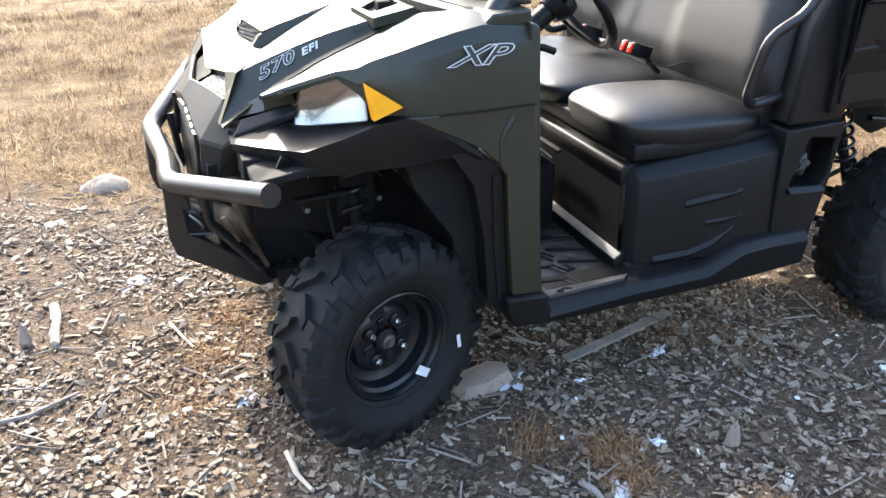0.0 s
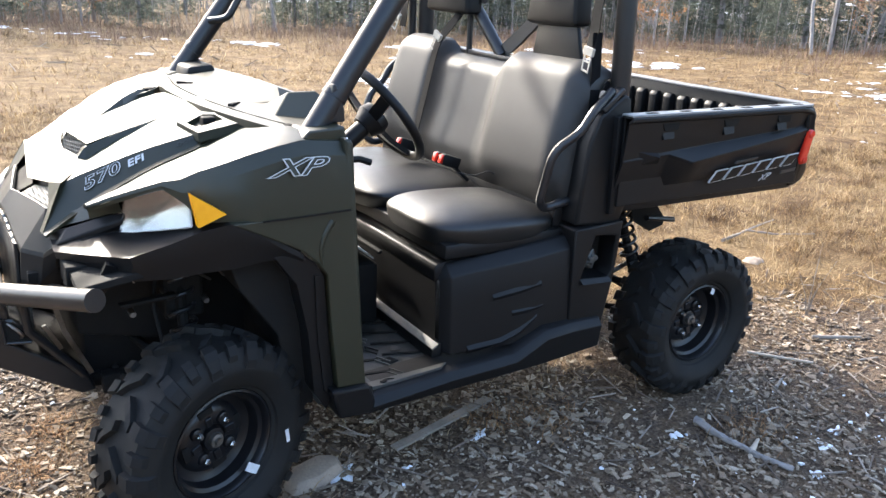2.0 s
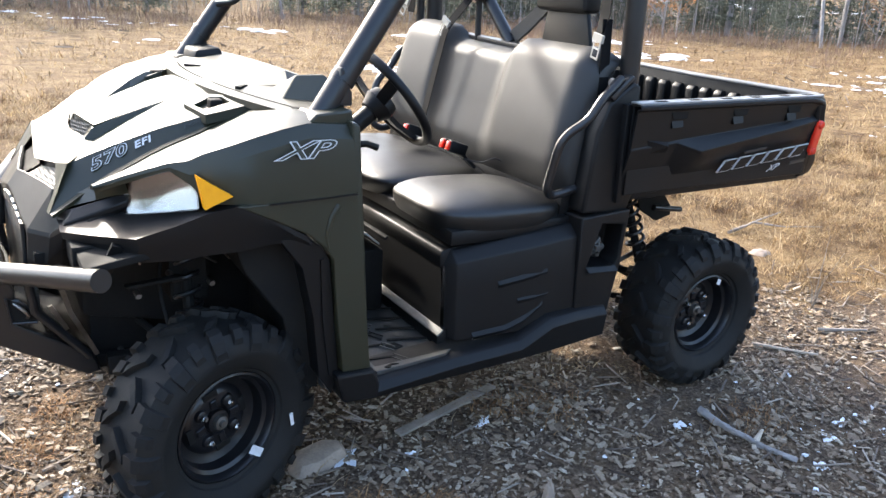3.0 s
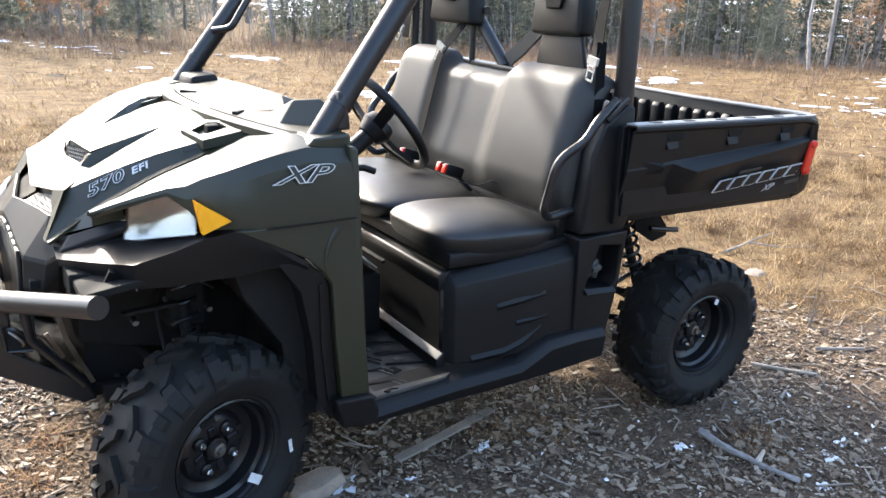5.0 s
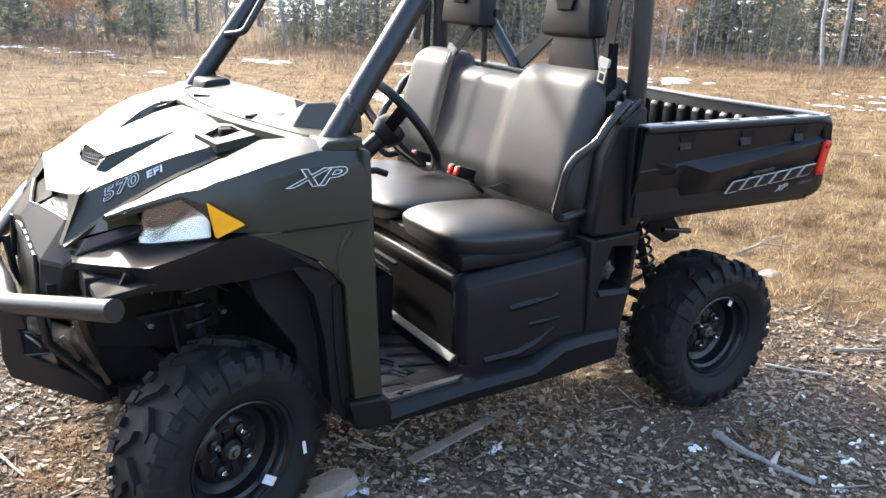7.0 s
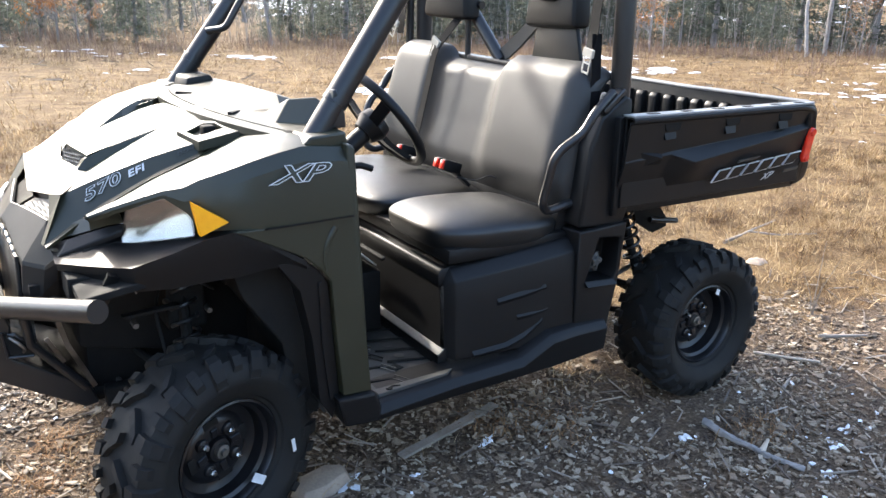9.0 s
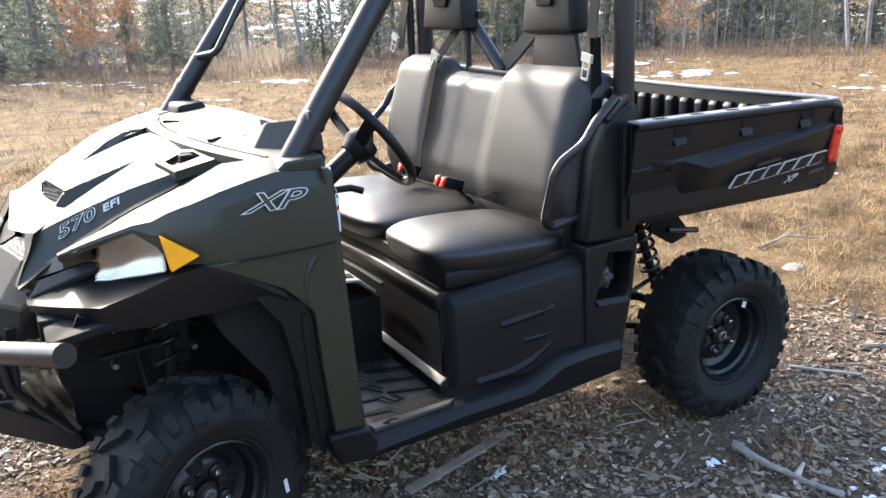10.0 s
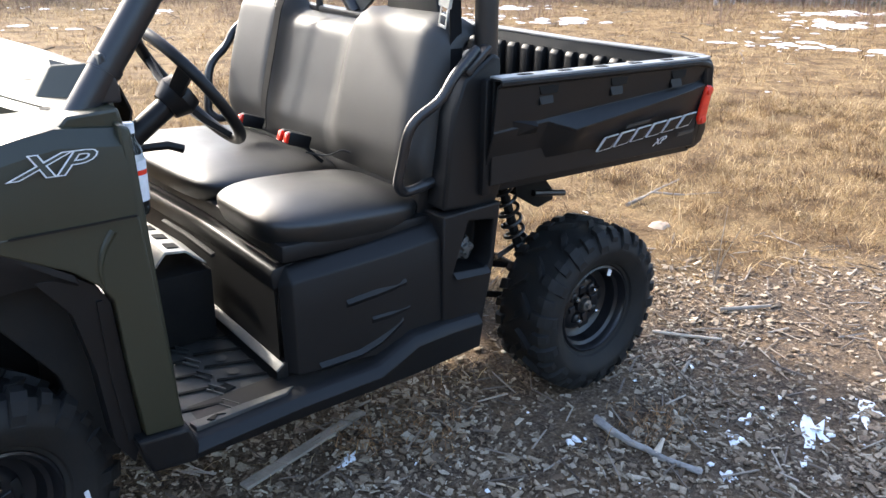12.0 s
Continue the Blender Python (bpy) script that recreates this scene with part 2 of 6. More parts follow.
SOIL = ground_mat()
CHIP = scatter_mat("weathered_wood_chips", [(0.0, (0.08, 0.056, 0.037)), (0.35, (0.18, 0.128, 0.086)), (0.68, (0.275, 0.212, 0.150)), (0.90, (0.34, 0.280, 0.210)), (1.0, (0.46, 0.395, 0.31))], 0.75)
STRAW = scatter_mat("dry_field_grass", [(0.0, (0.11, 0.066, 0.034)), (0.35, (0.29, 0.188, 0.092)), (0.75, (0.50, 0.355, 0.185)), (1.0, (0.66, 0.51, 0.31))], 0.7, 0.3, 0.4, 3.2)
NEEDLE = scatter_mat("brown_pine_litter", [(0.0, (0.13, 0.06, 0.025)), (0.5, (0.27, 0.14, 0.06)), (1.0, (0.38, 0.23, 0.11))], 0.8)
SNOW = surface("old_granular_snow", (0.84, 0.86, 0.9), (0.68, 0.7, 0.74), 0.7, scale=25, fine=220, bump=0.5, bump_dist=0.006)
STONE = surface("tan_field_stone", (0.36, 0.28, 0.21), (0.24, 0.19, 0.15), 0.8, scale=14, fine=120, bump=0.6, bump_dist=0.004)
PALEWOOD = surface("bleached_wood", (0.56, 0.48, 0.38), (0.4, 0.33, 0.25), 0.75, scale=12, fine=200, bump=0.5, bump_dist=0.002)
GREYWOOD = surface("grey_weathered_wood", (0.30, 0.26, 0.22), (0.16, 0.135, 0.11), 0.8, scale=10, fine=150, bump=0.6, bump_dist=0.003)
# bark, needles and grey twigs are coloured paler to stand for haze
BARK = surface("grey_bark", (0.33, 0.31, 0.295), (0.18, 0.165, 0.155), 0.9, scale=4, fine=40, bump=0.7, bump_dist=0.02)
PALEBARK = surface("pale_birch_bark", (0.42, 0.40, 0.38), (0.24, 0.22, 0.21), 0.85, scale=4, fine=30, bump=0.5, bump_dist=0.01)
SPRUCE = scatter_mat("haze_paled_conifer_needles", [(0.0, (0.085, 0.10, 0.08)), (0.6, (0.12, 0.135, 0.108)), (1.0, (0.14, 0.16, 0.13))], 0.7, 0.4, 0.68)
OAKLEAF = scatter_mat("withered_oak_leaves", [(0.0, (0.26, 0.12, 0.05)), (0.6, (0.44, 0.21, 0.09)), (1.0, (0.56, 0.31, 0.15))], 0.8, 0.3, 0.5)
TWIG = scatter_mat("russet_brush_twigs", [(0.0, (0.16, 0.10, 0.075)), (0.6, (0.26, 0.165, 0.12)), (1.0, (0.33, 0.24, 0.18))], 0.85, 0.3)
GREYTWIG = scatter_mat("haze_paled_grey_twigs", [(0.0, (0.26, 0.24, 0.225)), (1.0, (0.44, 0.42, 0.40))], 0.85, 0.3)
DEBRIS = scatter_mat("cut_branch_debris", [(0.0, (0.06, 0.045, 0.035)), (0.7, (0.19, 0.15, 0.12)), (1.0, (0.36, 0.31, 0.26))], 0.85, 0.3)


# ---- mesh helpers ----
def part(name, bm, material, parent=None, label="", smooth=35):
    """Links a bmesh as one mesh object under a thing or a part."""
    bmesh.ops.recalc_face_normals(bm, faces=bm.faces)
    me = bpy.data.meshes.new(name)
    for f in bm.faces:
        f.smooth = True
    bm.to_mesh(me)
    bm.free()
    me.set_sharp_from_angle(angle=radians(smooth))
    me.materials.append(material)
    ob = new(name, me)
    if parent is not None:
        ob.parent = parent
    if label:
        tagged(ob, label=label)
    return ob


def soup(name, verts, faces, material, parent=None, label="", smooth=False):
    me = bpy.data.meshes.new(name)
    me.from_pydata([tuple(v) for v in verts], [], [tuple(f) for f in faces])
    me.materials.append(material)
    if smooth:
        me.polygons.foreach_set("use_smooth", [True] * len(me.polygons))
    me.update()
    ob = new(name, me)
    if parent is not None:
        ob.parent = parent
    if label:
        tagged(ob, label=label)
    return ob


def thing(name, label, category, at=(0, 0, 0), group="", kind=""):
    e = new(name)
    e.location = at
    e.empty_display_size = 0.2
    return tagged(e, label, category, group, kind)


def bevelled(bm, width, segments=2, angle=25):
    bm.normal_update()
    bmesh.ops.recalc_face_normals(bm, faces=bm.faces)
    edges = [e for e in bm.edges if len(e.link_faces) == 2 and e.calc_face_angle(0) > radians(angle)]
    if edges and width:
        bmesh.ops.bevel(bm, geom=edges, offset=width, segments=segments, profile=0.5, affect="EDGES", clamp_overlap=True)
    return bm


def prism(outline, lo, hi, axis="y", bevel=0.004, segments=2, warp=None, bm=None):
    """An outline drawn in the plane across `axis`, given thickness from lo to hi. y: (x, z), x: (y, z), z: (x, y)."""
    own = bm is None
    bm = bm or bmesh.new()
    place = {"y": lambda a, b, d: (a, d, b), "x": lambda a, b, d: (d, a, b), "z": lambda a, b, d: (a, b, d)}[axis]
    near = [bm.verts.new(place(a, b, lo)) for a, b in outline]
    far = [bm.verts.new(place(a, b, hi)) for a, b in outline]
    k = len(outline)
    bm.faces.new(near)
    bm.faces.new(far[::-1])
    for i in range(k):
        bm.faces.new((near[i], far[i], far[(i + 1) % k], near[(i + 1) % k]))
    if warp:
        for v in near + far:
            v.co = Vector(warp(*v.co))
    if own and bevel:
        bevelled(bm, bevel, segments)
    return bm


def box(lo, hi, bevel=0.004, segments=2, bm=None):
    (x0, y0, z0), (x1, y1, z1) = lo, hi
    return prism([(x0, z0), (x1, z0), (x1, z1), (x0, z1)], y0, y1, "y", bevel, segments, bm=bm)


def obox(bm, centre, size, turn=None):
    """A box turned by a matrix, added to bm."""
    m = (turn or Matrix()).to_4x4()
    c = Vector(centre)
    vs = []
    for sx in (-0.5, 0.5):
        for sy in (-0.5, 0.5):
            for sz in (-0.5, 0.5):
                vs.append(bm.verts.new(c + m.to_3x3() @ Vector((sx * size[0], sy * size[1], sz * size[2]))))
    for f in ((0, 1, 3, 2), (4, 6, 7, 5), (0, 4, 5, 1), (2, 3, 7, 6), (0, 2, 6, 4), (1, 5, 7, 3)):
        bm.faces.new([vs[i] for i in f])
    return bm


def rounded_path(pts, radius, steps=5):
    """A polyline with its corners rounded."""
    pts = [Vector(p) for p in pts]
    out = [pts[0]]
    for a, b, c in zip(pts, pts[1:], pts[2:]):
        d = min(radius, (a - b).length * 0.45, (c - b).length * 0.45)
        p, q = b + (a - b).normalized() * d, b + (c - b).normalized() * d
        for i in range(steps + 1):
            s = i / steps
            out.append((1 - s) ** 2 * p + 2 * s * (1 - s) * b + s * s * q)
    return out + [pts[-1]]


def sweep(pts, r, seg=12, bm=None, closed=False, flat=None, taper=1.0):
    """A tube along points; flat=(half width, half thickness, up) gives a strap."""
    bm = bm or bmesh.new()
    pts = [Vector(p) for p in pts]
    k = len(pts)
    rings = []
    ref = Vector(flat[2]) if flat else None
    prev = None
    for i, p in enumerate(pts):
        a, b = (pts[i - 1], pts[(i + 1) % k]) if closed else (pts[max(i - 1, 0)], pts[min(i + 1, k - 1)])
        d = (b - a).normalized()
        up = ref or prev or (Vector((0, 0, 1)) if abs(d.z) < 0.9 else Vector((1, 0, 0)))
        u = d.cross(up).normalized()
        w = u.cross(d).normalized()
        prev = None if ref else w
        rr = r * (1 + (taper - 1) * i / max(k - 1, 1))
        if flat:
            ring = [p + u * flat[0] * sx + w * flat[1] * sz for sx, sz in ((-1, -1), (1, -1), (1, 1), (-1, 1))]
        else:
            ring = [p + (u * math.cos(2 * math.pi * j / seg) + w * math.sin(2 * math.pi * j / seg)) * rr for j in range(seg)]
        rings.append([bm.verts.new(c) for c in ring])
    n = len(rings[0])
    for i in range(k if closed else k - 1):
        a, b = rings[i], rings[(i + 1) % k]
        for j in range(n):
            bm.faces.new((a[j], a[(j + 1) % n], b[(j + 1) % n], b[j]))
    if not closed:
        bm.faces.new(rings[0][::-1])
        bm.faces.new(rings[-1])
    return bm


def revolve(profile, axis="y", seg=32, bm=None, at=(0, 0, 0)):
    """Turns (radius, offset) pairs about an axis."""
    bm = bm or bmesh.new()
    c = Vector(at)
    rings = []
    for r, o in profile:
        ring = []
        for j in range(seg):
            a = 2 * math.pi * j / seg
            s, t = r * math.cos(a), r * math.sin(a)
            ring.append(bm.verts.new(c + Vector({"y": (s, o, t), "x": (o, s, t), "z": (s, t, o)}[axis])))
        rings.append(ring)
    for a, b in zip(rings, rings[1:]):
        for j in range(seg):
            bm.faces.new((a[j], a[(j + 1) % seg], b[(j + 1) % seg], b[j]))
    for ring, (r, o) in ((rings[0], profile[0]), (rings[-1], profile[-1])):
        if r > 0.0005:
            bm.faces.new(ring)
    return bm


def sheet(rows, bm=None, thickness=0.0):
    """A skin over rows of points; thickness gives it a back."""
    bm = bm or bmesh.new()
    vs = [[bm.verts.new(p) for p in row] for row in rows]
    for a, b in zip(vs, vs[1:]):
        for i in range(len(a) - 1):
            bm.faces.new((a[i], a[i + 1], b[i + 1], b[i]))
    if thickness:
        bmesh.ops.recalc_face_normals(bm, faces=bm.faces)
        bm.normal_update()
        top = list(bm.verts)
        faces = list(bm.faces)
        rim = [e for e in bm.edges if e.is_boundary]
        under = {v: bm.verts.new(v.co - v.normal * thickness) for v in top}
        for f in faces:
            bm.faces.new([under[v] for v in reversed(f.verts)])
        for e in rim:
            a, b = e.verts
            bm.faces.new((a, b, under[b], under[a]))
    return bm


def mirror_y(bm):
    for v in bm.verts:
        v.co.y = -v.co.y
    return bm


def text_mesh(name, words, size, material, m, parent, depth=0.0008, shear=0.0, offset=0.0, squeeze=1.0, label="", spacing=1.0):
    cu = bpy.data.curves.new(name, "FONT")
    cu.body, cu.size, cu.extrude, cu.shear, cu.offset, cu.space_character = words, size, depth, shear, offset, spacing
    cu.resolution_u = 3
    tmp = bpy.data.objects.new(name, cu)
    scene.collection.objects.link(tmp)
    dg = bpy.context.evaluated_depsgraph_get()
    me = bpy.data.meshes.new_from_object(tmp.evaluated_get(dg))
    bpy.data.objects.remove(tmp)
    me.transform(m @ Matrix.Diagonal((squeeze, 1, 1, 1)))
    me.materials.clear()
    me.materials.append(material)
    me.name = name
    ob = new(name, me)
    ob.parent = parent
    if label:
        tagged(ob, label=label)
    return ob


def facing(origin, right, up):
    """A frame whose x runs along `right`, y along `up`, for flat lettering."""
    r = Vector(right).normalized()
    n = r.cross(Vector(up)).normalized()
    u = n.cross(r)
    m = Matrix((r, u, n)).transposed().to_4x4()
    m.translation = origin
    return m


# ---- ground ----
def ground_height(x, y):
    d = math.hypot(x - 1, y)
    h = 0.010 * noise.noise((x * 1.7, y * 1.7, 0)) + 0.006 * noise.noise((x * 5, y * 5, 3))
    if d > 6:
        h += min(1.0, (d - 6) / 20) * 0.35 * noise.noise((x * 0.07, y * 0.07, 9))
    if d > 60:
        h += (d - 60) * 0.10
    return h - 0.004


def build_ground():
    n = 190
    axis = [math.sinh((i / (n - 1) * 2 - 1) * 6.2) / math.sinh(6.2) * 600 for i in range(n)]
    verts = [(x + 1.0, y + 0.5, ground_height(x + 1.0, y + 0.5)) for y in axis for x in axis]
    faces = [(j * n + i, j * n + i + 1, (j + 1) * n + i + 1, (j + 1) * n + i) for j in range(n - 1) for i in range(n - 1)]
    return tagged(soup("ground", verts, faces, SOIL, smooth=True), "dry winter field with mulch and thin snow", "ground", kind="structure")


ground = build_ground()

# ---- the utility vehicle; its middle line runs along x, the front towards -x ----
car = thing("utility_vehicle", "olive green side-by-side utility vehicle with black cargo bed", "utility vehicle", (0, 0.04, 0))


def both(name, make, material, label="", parent=None, smooth=22):
    """A left part and its mirror image."""
    a = part(name, make(), material, parent or car, label, smooth)
    b = part(name, mirror_y(make()), material, parent or car, label, smooth)
    return a, b


def lerp(table, x):
    for (x0, a), (x1, b) in zip(table, table[1:]):
        if x <= x1:
            s = max(0.0, (x - x0) / (x1 - x0))
            return a + (b - a) * s
    return table[-1][1]


# heights and half widths along the nose
CROWN = [(-0.256, 1.03), (-0.20, 1.058), (-0.175, 1.066), (-0.158, 1.098), (-0.056, 1.138), (0.069, 1.180), (0.16, 1.206), (0.36, 1.214)]
EDGE = [(-0.30, 1.0), (-0.244, 1.034), (-0.113, 1.086), (-0.015, 1.122), (0.118, 1.158), (0.26, 1.194), (0.34, 1.212)]
EDGE_W = [(-0.30, 0.285), (0.11, 0.35), (0.34, 0.37)]
SHELF = [(-0.32, 0.905), (-0.24, 0.958), (-0.21, 0.982), (-0.11, 1.032), (-0.02, 1.078), (0.12, 1.130), (0.20, 1.172), (0.26, 1.200), (0.34, 1.208)]
SHELF_W = [(-0.31, 0.362), (-0.1, 0.366), (0.0, 0.368), (0.12, 0.368), (0.34, 0.40)]


def hood_section(x):
    c, e, s = lerp(CROWN, x), lerp(EDGE, x), lerp(SHELF, x)
    ew, sw = lerp(EDGE_W, x), lerp(SHELF_W, x)
    step = 0.034 * max(0.0, min(1.0, (0.056 - x) / 0.216)) if x > -0.17 else 0.0
    return [(0.0, c + 0.012), (0.06, c + 0.010), (0.128 + 0.1 * max(0, x + 0.16), c + 0.002), (0.136 + 0.1 * max(0, x + 0.16), c - step), (0.25, (c + e) / 2 - step * 0.25), (ew, e), (sw, s), (sw + 0.02, s - 0.004)]


def cowl_x(v):
    return 0.20 + 0.165 * (v / 0.66) ** 2


def cowl_z(v):
    return 1.195 + 0.025 * (1 - (v / 0.7) ** 2)


NOSE_TIP = (-0.314, 0.0, 0.985)


def hood_mesh():
    rows = []
    for i, x in enumerate((-0.20, -0.185, -0.16, -0.11, -0.05, 0.0, 0.056, 0.09, 0.13, 0.18, 0.235, 0.285)):
        pts = hood_section(x)
        row = []
        for k, (v, _) in enumerate(pts):
            # the back edge bows with the cowl, the front corner runs forward to the nose
            s = max(0.0, (x - 0.05) / 0.235)
            xx = x + s * (cowl_x(v) - 0.036 - 0.285)
            if i == 0:
                xx = (-0.20, -0.20, -0.20, -0.20, -0.215, -0.256, -0.32, -0.318)[k]
            elif i == 1:
                xx = (-0.185, -0.185, -0.185, -0.185, -0.185, -0.20, -0.24, -0.24)[k]
            v, z = hood_section(xx)[k]
            row.append((xx, v, z))
        rows.append([(a, -v, z) for a, v, z in row[::-1]] + row[1:])
    return sheet(rows, thickness=0.008)


hood = part("hood", hood_mesh(), GREEN, car, "olive green hood glaring in low sun", 7)


def poly_solid(faces_of_points):
    """A closed form from corner points shared between faces."""
    bm = bmesh.new()
    seen = {}
    for f in faces_of_points:
        vs = []
        for p in f:
            key = tuple(round(c, 4) for c in p)
            if key not in seen:
                seen[key] = bm.verts.new(p)
            vs.append(seen[key])
        bm.faces.new(vs)
    return bm


def scoop_mesh():
    """Peak over the mesh intake, running back into the middle of the hood."""
    a, r, b, l = (-0.186, 0.0, 1.122), (-0.154, -0.128, 1.106), (-0.166, -0.116, 1.068), (-0.192, 0.0, 1.086)
    k0, k1 = (-0.02, 0.0, 1.168), (0.03, -0.138, 1.172)
    return poly_solid([(a, r, k1, k0), (r, b, k1), (l, b, r, a)])


both("hood_scoop", scoop_mesh, GREEN, "", None, 5)
both("scoop_mesh", lambda: poly_solid([[(-0.200, -0.014, 1.112), (-0.168, -0.120, 1.099), (-0.184, -0.106, 1.064), (-0.206, -0.014, 1.080)], [(-0.190, -0.014, 1.112), (-0.158, -0.120, 1.099), (-0.174, -0.106, 1.064), (-0.196, -0.014, 1.080)]]), MESH, "perforated intake mesh", None, 5)


def hood_z(x, v):
    pts = hood_section(x)
    for (v0, a), (v1, b) in zip(pts, pts[1:]):
        if v <= v1:
            return a + (b - a) * (v - v0) / (v1 - v0)
    return pts[-1][1]


def bulge_mesh():
    """The outer swelling of the hood, with a steep wall on its inner side."""
    def at(x, v, up):
        return (x, -v, hood_z(x, v) + up)

    foot = [at(-0.11, 0.06, -0.002), at(0.03, 0.150, -0.006), at(0.12, 0.245, -0.006), at(0.245, 0.352, -0.004)]
    crest = [at(-0.11, 0.062, 0.001), at(0.04, 0.180, 0.028), at(0.12, 0.276, 0.030), at(0.25, 0.362, 0.004)]
    outer = [at(-0.11, 0.075, -0.003), at(0.03, 0.285, -0.004), at(0.12, 0.335, -0.004), at(0.252, 0.368, -0.004)]
    return sheet([foot, crest, outer])


part("hood_bulge", mirror_y(bulge_mesh()), GREEN, car, "", 7)


def snout_mesh():
    """Sloping front of the hood: a wide middle facet down to a point and a narrow flank at the corner."""
    front = [(-0.196, 0.0, 1.072), (-0.196, -0.136, 1.062), (-0.210, -0.25, 1.050), (-0.256, -0.312, 1.034)]
    d, rb, e, low = (-0.278, -0.20, 1.012), (-0.292, -0.272, 0.960), (-0.326, -0.338, 0.905), (-0.322, -0.362, 0.903)
    bm = poly_solid([(front[0], front[1], NOSE_TIP), (front[1], front[2], d, NOSE_TIP), (front[2], front[3], d), (front[3], rb, d), (front[3], low, e, rb), (front[3], (-0.26, -0.316, 1.03), low)])
    bmesh.ops.recalc_face_normals(bm, faces=bm.faces)
    return bm


both("snout", snout_mesh, GREEN, "", None, 4)
vent_shape = [(-0.298, -0.012, 0.962), (-0.262, -0.20, 0.992), (-0.278, -0.272, 0.944), (-0.314, -0.32, 0.902), (-0.322, -0.20, 0.928), (-0.350, -0.012, 0.935)]
part("nose_vent", poly_solid([vent_shape]), MESH, car, "perforated black nose vent", 5)
# the far vent mirrors the mesh one, coloured dark to stand for shade
part("nose_vent", mirror_y(poly_solid([vent_shape])), DARK, car, "nose vent with its shade painted dark", 5)


def fender_mesh():
    """Green fender: top shelf, crest, and the side down to the lamp and the seam."""
    rows = []
    for x in (-0.215, -0.16, -0.10, -0.04, 0.005, 0.04, 0.10, 0.17, 0.24, 0.31, 0.38, 0.445):
        s, sw = lerp(SHELF, x), lerp(SHELF_W, x)
        w = lerp([(-0.215, 0.474), (-0.14, 0.510), (0.005, 0.640), (0.05, 0.672), (0.10, 0.70), (0.17, 0.722), (0.3, 0.728), (0.445, 0.728)], x)
        top = lerp([(-0.215, 1.008), (-0.14, 1.040), (0.005, 1.108), (0.05, 1.136), (0.17, 1.180), (0.30, 1.212), (0.445, 1.20)], x)
        low = lerp([(-0.215, 0.992), (-0.14, 1.018), (0.003, 1.080), (0.007, 0.975), (0.10, 0.985), (0.445, 0.975)], x)
        bulge = lerp([(0.0, 0.0), (0.05, 0.014), (0.14, 0.022), (0.5, 0.022)], x)
        soft = 0.036 if x > 0.0 else 0.012
        roll = lerp([(-0.215, 0.02), (0.005, 0.04), (0.10, 0.085), (0.45, 0.085)], x)
        crest = max(top - 0.006, s + 0.008) if x < 0.2 else top + 0.002
        rows.append([(x, -sw - 0.01, s - 0.010), (x, -(sw + w) / 2, max(s, (s + crest) / 2 + 0.003)), (x, -w + roll, crest), (x, -w + soft * 0.45, top - soft * 0.5), (x, -w - bulge * 0.5, top - soft * 1.5), (x, -w - bulge, (top * 0.35 + low * 0.65)), (x, -w - bulge, low)])
    return sheet(rows, thickness=0.008)


both("front_fender", fender_mesh, GREEN, "olive green front fender")
PILLAR_OUT = [(0.10, 0.985), (0.453, 0.985), (0.497, 0.425), (0.402, 0.43), (0.385, 0.62), (0.374, 0.80), (0.345, 0.842), (0.295, 0.886)]


def side_lean(x, y, z):
    return (x, y + 0.02 * max(0, 0.98 - z) * (1 if y > 0 else -1), z)


both("side_panel", lambda: prism(PILLAR_OUT, -0.7455, -0.66, "y", 0.004, 2, warp=side_lean), GREEN, "olive green lower side panel behind the wheel")
both("jamb", lambda: prism([(0.43, 1.198), (0.458, 1.186), (0.500, 0.45), (0.47, 0.43)], -0.744, -0.64, "y", 0.012, 3), GREEN)
both("panel_seam", lambda: sweep([(0.185, -0.752, 0.9835), (0.30, -0.7525, 0.986), (0.446, -0.7525, 0.990)], 0, flat=(0.0022, 0.0018, (0, 1, 0))), BLACK)
both("panel_crease", lambda: sweep(rounded_path([(0.392, -0.7435, 0.962), (0.366, -0.746, 0.925), (0.352, -0.748, 0.875), (0.358, -0.7485, 0.835)], 0.04), 0.010, 10, taper=0.35), GREEN)


def flare_mesh():
    """Black flare over the wheel: a shelf under the lamp, a hard ridge and a deep face ending in a clean lower edge."""
    rows = []
    for x, w, zt, zb in ((-0.305, 0.425, 0.868, 0.845), (-0.24, 0.53, 0.882, 0.838), (-0.148, 0.662, 0.900, 0.828), (-0.05, 0.694, 0.934, 0.832), (0.03, 0.710, 0.964, 0.842), (0.10, 0.740, 0.984, 0.852), (0.18, 0.742, 0.955, 0.862), (0.25, 0.742, 0.908, 0.862), (0.30, 0.742, 0.876, 0.838)):
        inner = lerp([(-0.305, 0.36), (-0.15, 0.46), (0.03, 0.64), (0.238, 0.69), (0.3, 0.70)], x)
        rise = lerp([(-0.305, 0.024), (-0.148, 0.016), (-0.05, 0.0), (0.238, 0.0), (0.3, 0.0)], x)
        rows.append([(x, -inner, zt + rise), (x, -(inner + w) / 2, zt + rise * 0.6), (x, -w, zt), (x + 0.008, -w - 0.002, zt - 0.022), (x + 0.004, -w + 0.004, (zt + zb) / 2), (x + 0.01, -w + 0.014, zb), (x + 0.01, -w + 0.08, zb + 0.004)])
    return sheet(rows, thickness=0.006)


